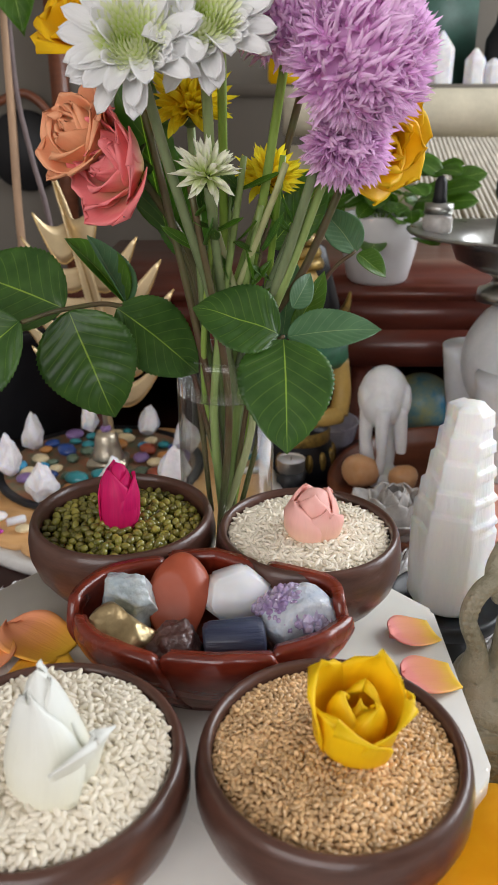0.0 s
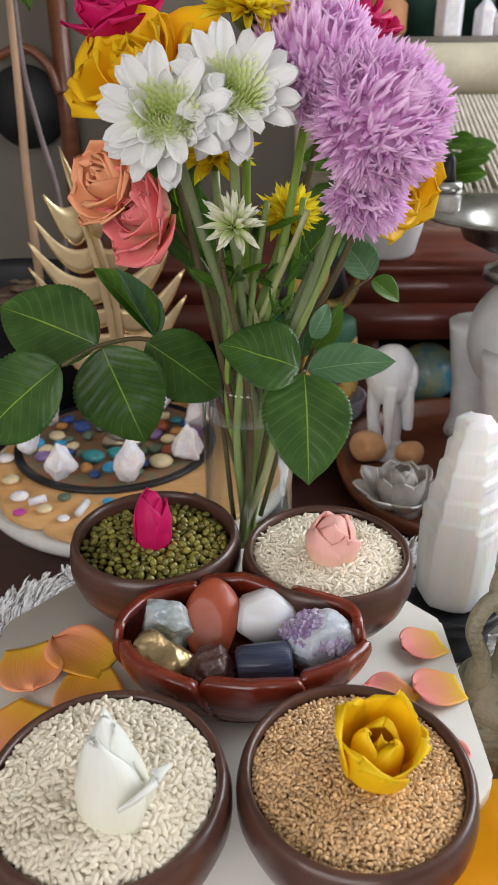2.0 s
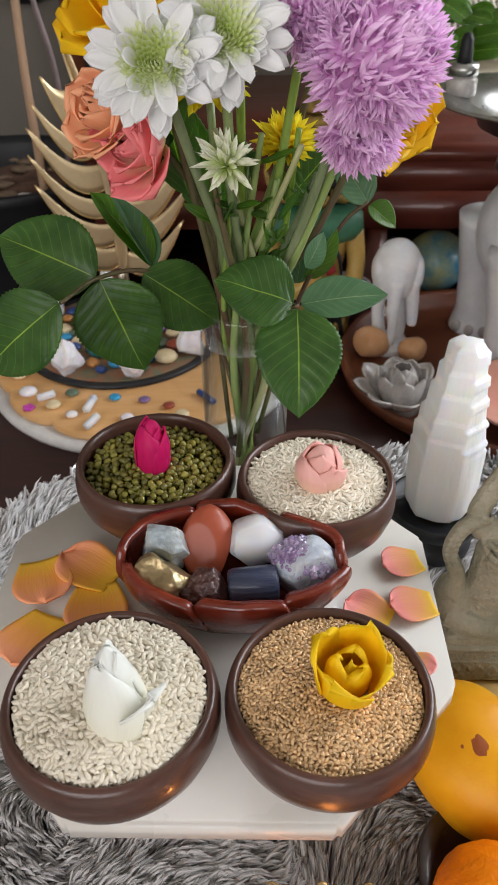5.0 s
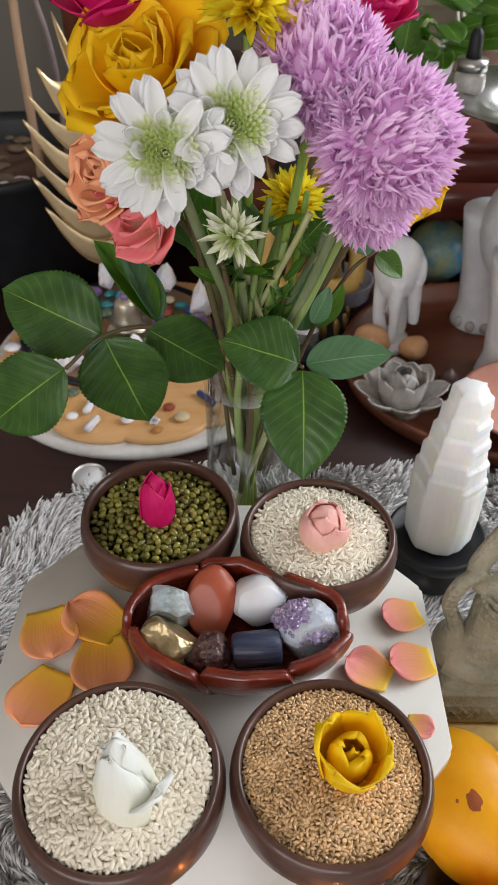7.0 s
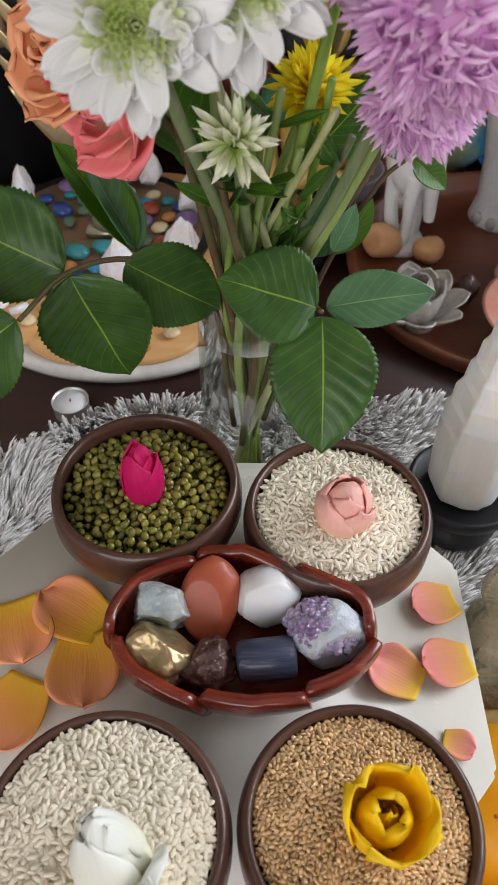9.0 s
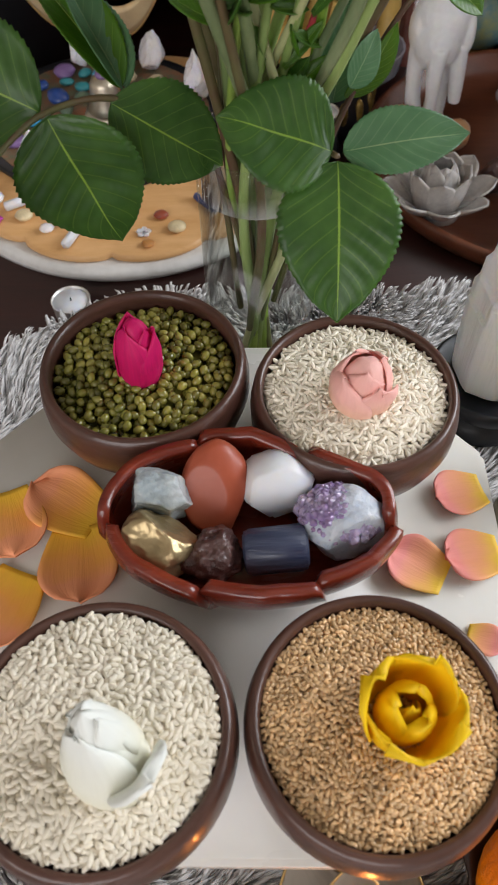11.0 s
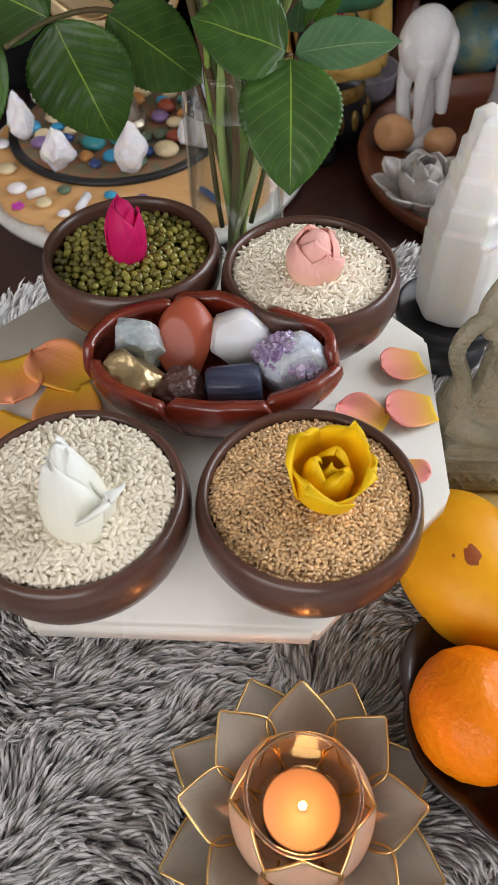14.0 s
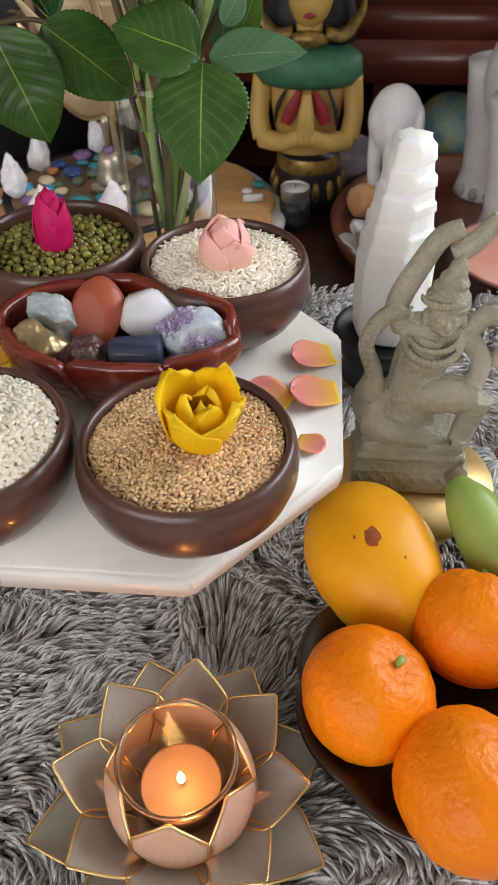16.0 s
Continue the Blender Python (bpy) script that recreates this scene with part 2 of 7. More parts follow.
M_LEAFY = leaf_mat("fresh_leaf", (0.05, 0.13, 0.012), (0.09, 0.20, 0.02), (0.3, 0.42, 0.1), through=0.4)
P_WHITE = petal_mat("white_petal", (0.78, 0.86, 0.36), (0.95, 0.95, 0.95), 0.28, mid=(0.96, 0.97, 0.93), streak=0.04)
P_GREEN = petal_mat("green_floret", (0.44, 0.62, 0.05), (0.93, 0.96, 0.72), 0.25, mid=(0.76, 0.87, 0.30))
P_PURPLE = petal_mat("purple_petal", (0.84, 0.36, 0.76), (0.97, 0.70, 0.95), 0.28, streak=0.15)
P_YELLOW = petal_mat("yellow_petal", (1.0, 0.50, 0.004), (1.0, 0.66, 0.010), 0.34, streak=0.06)
P_LEMON = petal_mat("clear_yellow_petal", (1.0, 0.58, 0.004), (1.0, 0.70, 0.010), 0.28, streak=0.05)
P_YCHR = petal_mat("lemon_petal", (0.93, 0.66, 0.01), (0.97, 0.86, 0.05), 0.45)
P_CORAL = petal_mat("coral_petal", (1.0, 0.76, 0.32), (1.0, 0.28, 0.29), 0.18, mid=(1.0, 0.58, 0.42), streak=0.10)
P_ORANGE = petal_mat("orange_petal", (1.0, 0.72, 0.28), (1.0, 0.48, 0.26), 0.18, mid=(1.0, 0.64, 0.34), streak=0.08)
P_MAGENTA = petal_mat("magenta_petal", (0.66, 0.008, 0.12), (0.76, 0.012, 0.17), 0.34, streak=0.2)
P_PINK = petal_mat("pink_petal", (1.0, 0.80, 0.36), (1.0, 0.56, 0.50), 0.2, mid=(1.0, 0.64, 0.48), streak=0.08)
P_CREAM = petal_mat("cream_petal", (0.92, 0.90, 0.74), (0.93, 0.95, 0.90), 0.18, streak=0.04)
P_LOOSE = petal_mat("loose_orange_petal", (1.0, 0.58, 0.05), (1.0, 0.40, 0.20), 0.03, mid=(1.0, 0.45, 0.08), streak=0.06)
P_LOOSE2 = petal_mat("loose_pink_petal", (1.0, 0.64, 0.06), (1.0, 0.36, 0.32), 0.06, mid=(1.0, 0.46, 0.20), streak=0.06)
M_VASE = thin_glass("vase_glass", (0.97, 0.985, 0.98))
M_WATER = thin_glass("water", (0.95, 0.975, 0.95), 1.36)
M_CUP = thin_glass("candle_glass", (0.93, 0.92, 0.90), 1.40, 0.22)
M_GOLD = mat("brushed_gold", (0.78, 0.55, 0.24), 0.33, metal=1.0, var=0.15, scale=40)
M_GOLDPALE = mat("pale_gold", (0.70, 0.55, 0.33), 0.38, metal=0.85, var=0.12, scale=20)
M_BRASS = mat("worn_brass", (0.52, 0.46, 0.36), 0.36, metal=0.9, var=0.2, scale=60, bump=0.1, bscale=300)
M_SILVER = mat("tarnished_silver", (0.42, 0.42, 0.40), 0.3, metal=1.0, var=0.25, scale=30, bump=0.08, bscale=120)
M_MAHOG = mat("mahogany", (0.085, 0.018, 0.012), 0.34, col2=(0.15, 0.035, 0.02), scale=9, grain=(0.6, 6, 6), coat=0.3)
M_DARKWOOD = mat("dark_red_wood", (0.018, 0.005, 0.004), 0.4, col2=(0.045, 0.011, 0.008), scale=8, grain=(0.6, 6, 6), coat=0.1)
M_TRAYWOOD = mat("turned_wood", (0.12, 0.035, 0.016), 0.38, col2=(0.20, 0.065, 0.03), scale=10, grain=(1, 5, 5), coat=0.2)
M_BOARD = mat("pale_board", (0.62, 0.33, 0.12), 0.4, col2=(0.74, 0.44, 0.20), scale=12, grain=(1, 5, 5))
M_PLATE = mat("stone_plate", (0.54, 0.525, 0.50), 0.34, col2=(0.74, 0.725, 0.70), scale=16, bump=0.15, bscale=60)
M_QUARTZ = mat("quartz", (0.70, 0.68, 0.72), 0.22, col2=(0.88, 0.87, 0.90), scale=60, sss=0.8, sssr=0.008, bump=0.5, bscale=160)
M_SMOKY = mat("smoky_quartz", (0.34, 0.32, 0.31), 0.25, col2=(0.58, 0.55, 0.52), scale=40, sss=0.3, sssr=0.006, coat=0.3)
M_STONEW = mat("white_stone", (0.74, 0.76, 0.79), 0.36, col2=(0.90, 0.91, 0.93), scale=25, sss=0.3, sssr=0.006, bump=0.08, bscale=200)
M_AGATE = mat("agate", (0.60, 0.30, 0.12), 0.3, col2=(0.75, 0.48, 0.28), scale=20, sss=0.4, sssr=0.01)
M_SOAP = mat("soapstone", (0.235, 0.22, 0.145), 0.42, col2=(0.39, 0.36, 0.265), scale=34, bump=0.8, bscale=420, coat=0.15)
M_MANGO = mat("mango", (0.72, 0.28, 0.004), 0.38, col2=(0.80, 0.39, 0.010), scale=18, bump=0.08, bscale=500, ior=1.33)
M_SPOT = mat("mango_scar", (0.30, 0.07, 0.012), 0.6, var=0.3, scale=120)
M_MAND = mat("mandarin", (0.80, 0.175, 0.002), 0.33, col2=(0.88, 0.245, 0.003), scale=30, bump=0.6, bscale=300, rvar=0.05, ior=1.33)
M_BANANA = mat("green_banana", (0.22, 0.32, 0.06), 0.42, col2=(0.32, 0.42, 0.10), scale=25, grain=(1, 1, 1))
M_STALK = mat("dry_stalk", (0.16, 0.11, 0.07), 0.75, var=0.3, scale=150, bump=0.3, bscale=300)
M_COCO = mat("coconut_shell", (0.022, 0.010, 0.007), 0.3, var=0.4, scale=40, coat=0.4)
M_CAPIZ = petal_mat("capiz", (0.54, 0.49, 0.42), (0.62, 0.56, 0.48), 0.55, rough=0.3, streak=0.12)
M_WAX = mat("wax", (0.17, 0.125, 0.08), 0.45, var=0.03, sss=0.3, sssr=0.006)
M_ALU = mat("aluminium", (0.80, 0.79, 0.77), 0.5, metal=1.0, var=0.08)
M_FLAME = mat("flame", (1.0, 0.62, 0.22), 0.5, glow=30.0)
M_WICK = mat("wick", (0.02, 0.015, 0.01), 0.9)
M_CELEST = mat("pale_blue_stone", (0.30, 0.35, 0.37), 0.24, col2=(0.58, 0.62, 0.62), scale=50, sss=0.5, sssr=0.005, bump=0.6, bscale=260, coat=0.15)
M_JASPER = mat("red_jasper", (0.34, 0.068, 0.030), 0.40, col2=(0.40, 0.09, 0.045), scale=40, coat=0.08)
M_SELEN2 = mat("white_tumbled", (0.72, 0.73, 0.76), 0.36, var=0.04, scale=30, sss=0.6, sssr=0.006, coat=0.1)
M_PYRITE = mat("pyrite", (0.33, 0.25, 0.13), 0.34, metal=0.75, col2=(0.55, 0.43, 0.24), scale=70, bump=0.35, bscale=160)
M_GARNET = mat("garnet", (0.035, 0.012, 0.012), 0.3, col2=(0.12, 0.055, 0.045), scale=90, bump=1.0, bscale=330, coat=0.4)
M_LAPIS = mat("blue_stone", (0.012, 0.018, 0.055), 0.32, col2=(0.085, 0.10, 0.15), scale=34, grain=(0.3, 4, 4), bump=0.4, bscale=120, coat=0.2)
M_AMETH = mat("amethyst", (0.30, 0.18, 0.40), 0.16, col2=(0.64, 0.54, 0.72), scale=55, sss=0.5, sssr=0.004, coat=0.5, trans=0.15)
M_AGBASE = mat("banded_base", (0.40, 0.46, 0.55), 0.3, col2=(0.66, 0.68, 0.72), scale=60, sss=0.4, sssr=0.005, bump=0.7, bscale=280)
M_SOIL = mat("soil", (0.045, 0.022, 0.014), 0.95, col2=(0.14, 0.075, 0.05), scale=25, bump=1.0, bscale=60)
M_PLANTER = mat("black_planter", (0.008, 0.008, 0.010), 0.5, var=0.3)
# far wall and ledge: their dim light is darkened into this paint
M_WALLSHADED = mat("shaded_wall_paint", (0.18, 0.16, 0.135), 0.85, var=0.05, scale=3, bump=0.05, bscale=80)
# unseen walls keep the paler paint and bounce more fill
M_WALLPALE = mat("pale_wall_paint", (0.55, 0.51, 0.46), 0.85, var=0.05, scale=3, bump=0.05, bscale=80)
M_CEIL = mat("ceiling_paint", (0.7, 0.68, 0.64), 0.9, var=0.03, scale=3)
M_FLOOR = mat("carpet", (0.24, 0.20, 0.165), 0.95, var=0.25, scale=12, bump=0.4, bscale=300)
M_CREAM = mat("cream_fabric", (0.55, 0.50, 0.38), 0.9, var=0.12, scale=14, bump=0.4, bscale=250)
M_WHITEPOT = mat("glazed_white", (0.62, 0.60, 0.60), 0.35, var=0.06, scale=12, coat=0.2)
M_GLOBE = mat("globe_print", (0.02, 0.25, 0.42), 0.35, col2=(0.55, 0.52, 0.16), scale=20, coat=0.2)

# ---- geometry helpers ----
rng = np.random.default_rng(7)


def mesh_of(name, verts, faces, material, uvs=None, smooth=True, slots=None):
    me = bpy.data.meshes.new(name)
    me.from_pydata([tuple(v) for v in verts], [], [tuple(int(i) for i in f) for f in faces])
    if uvs is not None:
        lay = me.uv_layers.new(name="UVMap")
        idx = np.empty(len(me.loops), dtype=np.int32)
        me.loops.foreach_get("vertex_index", idx)
        lay.data.foreach_set("uv", np.asarray(uvs, dtype=np.float32)[idx].ravel())
    for m in material if isinstance(material, (list, tuple)) else [material]:
        me.materials.append(m)
    if slots is not None:
        me.polygons.foreach_set("material_index", np.asarray(slots, dtype=np.int32))
    me.polygons.foreach_set("use_smooth", [smooth] * len(me.polygons))
    me.update()
    return me


def thing(name, at, label, category, group="", kind=""):
    ob = new(name)
    ob.empty_display_size = 0.02
    ob.location = at
    return tagged(ob, label, category, group, kind)


def put(name, me, parent, label="", m=None):
    """Links a mesh as a part. Its vertices are in the place's own metres unless a pose m within the parent is given."""
    ob = new(name, me)
    ob.parent = parent
    if m is None:
        base, o = Vector((0, 0, 0)), parent
        while o is not None:
            base += o.location
            o = o.parent
        ob.location = -base
    else:
        ob.matrix_basis = m
    return tagged(ob, label)


def solo(name, me, label, category, group="", kind="", at=None):
    """A thing of one mesh, its vertices in the place's own metres; the origin goes to at."""
    if at is not None:
        me.transform(Matrix.Translation(-Vector(at)))
    ob = new(name, me)
    if at is not None:
        ob.location = at
    return tagged(ob, label, category, group, kind)


def join(*pieces):
    """Several (verts, faces) or (verts, faces, uvs) as one."""
    V, F, U, n = [], [], [], 0
    for p in pieces:
        v = np.asarray(p[0], dtype=float)
        V.append(v)
        F += [[i + n for i in f] for f in p[1]]
        U.append(np.asarray(p[2]) if len(p) > 2 else np.zeros((len(v), 2)))
        n += len(v)
    return np.vstack(V), F, np.vstack(U)


def moved(p, m):
    v = np.asarray(p[0], dtype=float)
    a = np.array(m)
    return (v @ a[:3, :3].T + a[:3, 3], *p[1:])


def lathe(profile, seg=48, centre=(0, 0, 0), wobble=None):
    """Turns (radius, height) pairs about z. Ends at radius 0 close to a point."""
    V, F = [], []
    rings = []
    for r, z in profile:
        if r <= 1e-6:
            rings.append([len(V)])
            V.append((centre[0], centre[1], centre[2] + z))
        else:
            rings.append(list(range(len(V), len(V) + seg)))
            for k in range(seg):
                a = 2 * math.pi * k / seg
                rr = r * (wobble(a, z) if wobble else 1)
                V.append((centre[0] + rr * math.cos(a), centre[1] + rr * math.sin(a), centre[2] + z))
    for a, b in zip(rings, rings[1:]):
        for k in range(seg):
            j = (k + 1) % seg
            if len(a) == 1 and len(b) > 1:
                F.append((a[0], b[j], b[k]))
            elif len(b) == 1 and len(a) > 1:
                F.append((a[k], a[j], b[0]))
            elif len(a) > 1:
                F.append((a[k], a[j], b[j], b[k]))
    return np.array(V), F


def smooth_line(pts, n):
    """A Catmull-Rom line through points."""
    p = np.asarray(pts, dtype=float)
    p = np.vstack([2 * p[0] - p[1], p, 2 * p[-1] - p[-2]])
    out = []
    m = len(p) - 3
    for s in np.linspace(0, m - 1e-6, n):
        i, u = int(s), s - int(s)
        a, b, c, d = p[i:i + 4]
        out.append(0.5 * (2 * b + (c - a) * u + (2 * a - 5 * b + 4 * c - d) * u * u + (3 * b - a - 3 * c + d) * u ** 3))
    return np.array(out)


def tube(pts, radii, seg=10, n=24, cap=True, flat=1.0):
    line = smooth_line(pts, n)
    rr = np.interp(np.linspace(0, 1, n), np.linspace(0, 1, len(radii)), radii)
    V, F = [], []
    t = np.gradient(line, axis=0)
    ref = np.array([0.0, 0.0, 1.0]) if abs(t[0][2]) < 0.9 * np.linalg.norm(t[0]) else np.array([0.0, 1.0, 0.0])
    for i in range(n):
        d = t[i] / (np.linalg.norm(t[i]) + 1e-9)
        s = np.cross(d, ref)
        s /= np.linalg.norm(s) + 1e-9
        u = np.cross(s, d)
        ref = u
        for k in range(seg):
            a = 2 * math.pi * k / seg
            V.append(line[i] + rr[i] * (math.cos(a) * s + flat * math.sin(a) * u))
    for i in range(n - 1):
        for k in range(seg):
            j = (k + 1) % seg
            F.append((i * seg + k, i * seg + j, (i + 1) * seg + j, (i + 1) * seg + k))
    if cap:
        V += [line[0], line[-1]]
        F += [(len(V) - 2, (k + 1) % seg, k) for k in range(seg)]
        F += [(len(V) - 1, (n - 1) * seg + k, (n - 1) * seg + (k + 1) % seg) for k in range(seg)]
    return np.array(V), F


def sphere(r=1.0, sub=3):
    bm = bmesh.new()
    bmesh.ops.create_icosphere(bm, subdivisions=sub, radius=r)
    V, F = np.array([v.co[:] for v in bm.verts]), [[v.index for v in f.verts] for f in bm.faces]
    bm.free()
    return V, F


def lump(centre, size, seed=0, amp=0.12, freq=1.6, sub=4, m=None, flats=0, grow=1.0):
    """A stone: an icosphere of unequal size, with noise and, where asked, cut by flat faces."""
    V, F = sphere(1.0, sub)
    r = np.random.default_rng(seed)
    for _ in range(flats):
        d = r.normal(size=3)
        d /= np.linalg.norm(d)
        h = r.uniform(0.66, 0.9)
        s = V @ d
        V = V - np.where(s > h, s - h, 0)[:, None] * d
    off = Vector((seed * 3.1, seed * 1.7, 0))
    V = np.array([v * (1 + amp * noise.noise(Vector(v) * freq + off) + amp * 0.3 * noise.noise(Vector(v) * freq * 4 + off)) for v in V])
    V = V * np.array(size) * grow
    p = (V, F)
    if m is not None:
        p = moved(p, m)
    return p[0] + np.array(centre), F


def hull(points, bevel=0.0):
    bm = bmesh.new()
    for p in points:
        bm.verts.new(p)
    bmesh.ops.convex_hull(bm, input=bm.verts)
    bmesh.ops.dissolve_limit(bm, angle_limit=radians(8), verts=bm.verts, edges=bm.edges)
    loose = [v for v in bm.verts if not v.link_faces]
    bmesh.ops.delete(bm, geom=loose, context="VERTS")
    if bevel:
        bmesh.ops.bevel(bm, geom=list(bm.edges), offset=bevel, segments=2, affect="EDGES", clamp_overlap=True)
    bm.verts.index_update()
    V, F = np.array([v.co[:] for v in bm.verts]), [[v.index for v in f.verts] for f in bm.faces]
    bm.free()
    return V, F


def box(lo, hi, bevel=0.003):
    return hull([(x, y, z) for x in (lo[0], hi[0]) for y in (lo[1], hi[1]) for z in (lo[2], hi[2])], bevel)


def thicken(p, t):
    """Gives a sheet (verts, faces, uvs) a back and edges, t thick."""
    V, F = np.asarray(p[0], dtype=float), p[1]
    N = np.zeros_like(V)
    for f in F:
        a, b, c = V[f[0]], V[f[1]], V[f[2]]
        nn = np.cross(b - a, c - a)
        for i in f:
            N[i] += nn
    N /= np.linalg.norm(N, axis=1)[:, None] + 1e-12
    n = len(V)
    count = {}
    for f in F:
        for a, b in zip(f, list(f[1:]) + [f[0]]):
            count[(a, b)] = 1
    G = [list(f) for f in F] + [[i + n for i in reversed(f)] for f in F]
    G += [[b, a, a + n, b + n] for (a, b) in count if (b, a) not in count]
    U = np.vstack([p[2], p[2]]) if len(p) > 2 else np.zeros((2 * n, 2))
    return np.vstack([V + N * t / 2, V - N * t / 2]), G, U


def sheet(fn, nu, nv):
    """A patch from fn(u, v), u and v from 0 to 1."""
    V, U, F = [], [], []
    for j in range(nv + 1):
        for i in range(nu + 1):
            u, v = i / nu, j / nv
            V.append(fn(u, v))
            U.append((u, v))
    w = nu + 1
    for j in range(nv):
        for i in range(nu):
            F.append((j * w + i, j * w + i + 1, (j + 1) * w + i + 1, (j + 1) * w + i))
    return np.array(V, dtype=float), F, np.array(U)


def aim(at, along, face=(0, 0, 1), roll=0.0):
    """A pose whose y runs along a direction and whose z leans to face."""
    y = Vector(along).normalized()
    x = y.cross(Vector(face)).normalized()
    z = x.cross(y)
    m = Matrix((x, y, z)).transposed().to_4x4()
    return Matrix.Translation(Vector(at)) @ m @ pose(0, 0, 0, 0, roll, 0)


def petal(L, W, cup=0.3, bend=0.3, tip=0.5, nu=6, nv=8, ruffle=0.0, seed=0, base=0.25):
    """A petal along y from its base, cupped about y and bent up (z) along its length. tip: 0 round, 1 pointed."""
    r = np.random.default_rng(seed)
    ph = r.uniform(0, 6.28, 3)

    def fn(u, v):
        s = (u - 0.5) * 2
        w = (base + (1 - base) * math.sin(min(1, v * 1.35) * math.pi / 2)) * max(0.0, 1 - max(0, (v - 0.45) / 0.55) ** (2.6 - 1.3 * tip)) ** (0.5 + 0.3 * tip)
        x = s * W / 2 * w
        a = bend * v
        y = L * (math.sin(a) / bend if abs(bend) > 1e-3 else v)
        z = L * ((1 - math.cos(a)) / bend if abs(bend) > 1e-3 else 0)
        z += cup * W * w * w * s * s * 0.5
        z += ruffle * W * v * v * (math.sin(3 * s + ph[0]) * 0.6 + math.sin(7 * s + ph[1]) * 0.3)
        return x, y, z

    return sheet(fn, nu, nv)


def leaf(L, W, fold=0.25, droop=0.5, seed=0, curl=0.0):
    """A toothed rose leaf along y: folded up about the midrib, drooping to its tip, waved between the side veins."""
    nu, nv = 16, 96

    def fn(u, v):
        s = (u - 0.5) * 2
        w = (math.sin(math.pi * min(1, v ** 0.80)) ** 0.72) * (1 - 0.18 * v)
        if v > 0.86:
            w *= 1 - 0.55 * ((v - 0.86) / 0.14) ** 2
        saw = (v * 24) % 1.0
        w *= 1 + (0.055 * saw - 0.022 if abs(s) > 0.93 and 0.04 < v < 0.97 else 0)
        a = droop * v
        y = L * (math.sin(a) / droop if abs(droop) > 1e-3 else v)
        z = -L * ((1 - math.cos(a)) / droop if abs(droop) > 1e-3 else 0)
        z += W * 0.5 * w * abs(s) * fold + curl * W * s * v
        z += 0.013 * W * math.sin((v - abs(s) * 0.28) * 2 * math.pi * 9) * abs(s) * (1 - abs(s)) * 4 * w
        z += 0.035 * W * noise.noise(Vector((s * 1.3, v * 3.0, seed * 2.7)))
        return s * W / 2 * w, y, z

    return sheet(fn, nu, nv)


def scatter_grains(template, pos, rot):
    """Many copies of a small solid as one mesh, quickly."""
    tv, tf = template
    V = np.einsum("nij,kj->nki", rot, tv) + pos[:, None, :]
    F = (np.asarray(tf)[None] + (np.arange(len(pos)) * len(tv))[:, None, None]).reshape(-1, len(tf[0]))
    return V.reshape(-1, 3), F


def fast_mesh(name, V, F, material):
    me = bpy.data.meshes.new(name)
    k = F.shape[1]
    me.vertices.add(len(V))
    me.vertices.foreach_set("co", V.astype(np.float32).ravel())
    me.loops.add(F.size)
    me.loops.foreach_set("vertex_index", F.astype(np.int32).ravel())
    me.polygons.add(len(F))
    me.polygons.foreach_set("loop_start", np.arange(0, F.size, k, dtype=np.int32))
    me.update(calc_edges=True)
    me.polygons.foreach_set("use_smooth", np.ones(len(F), dtype=bool))
    me.materials.append(material)
    me.validate()
    return me


def rotations(n, flat=0.35):
    """Random turns whose long axis (x) lies within flat of level."""
    out = np.empty((n, 3, 3))
    yaw, tilt, roll = rng.uniform(0, 2 * math.pi, n), rng.normal(0, flat, n), rng.uniform(0, 2 * math.pi, n)
    for i in range(n):
        out[i] = np.array(Euler((roll[i], tilt[i], yaw[i]), "XYZ").to_matrix())
    return out


def grain_solid(a, b, c, taper=0.0):
    """A small rounded grain, long in x; taper draws one end to a point."""
    prof = [(0.0, -1.0)]
    for k in range(1, 6):
        u = -math.cos(math.pi * k / 6)
        prof.append((math.sqrt(1 - u * u) * (1 - taper * max(0.0, u)) * (1 - 0.25 * taper * u), u))
    V, F = lathe(prof + [(0.0, 1.0)], 8)
    tri = []
    for f in F:
        tri += [f] if len(f) == 3 else [(f[0], f[1], f[2]), (f[0], f[2], f[3])]
    return V[:, (2, 1, 0)] * np.array((a, -b, c)), tri


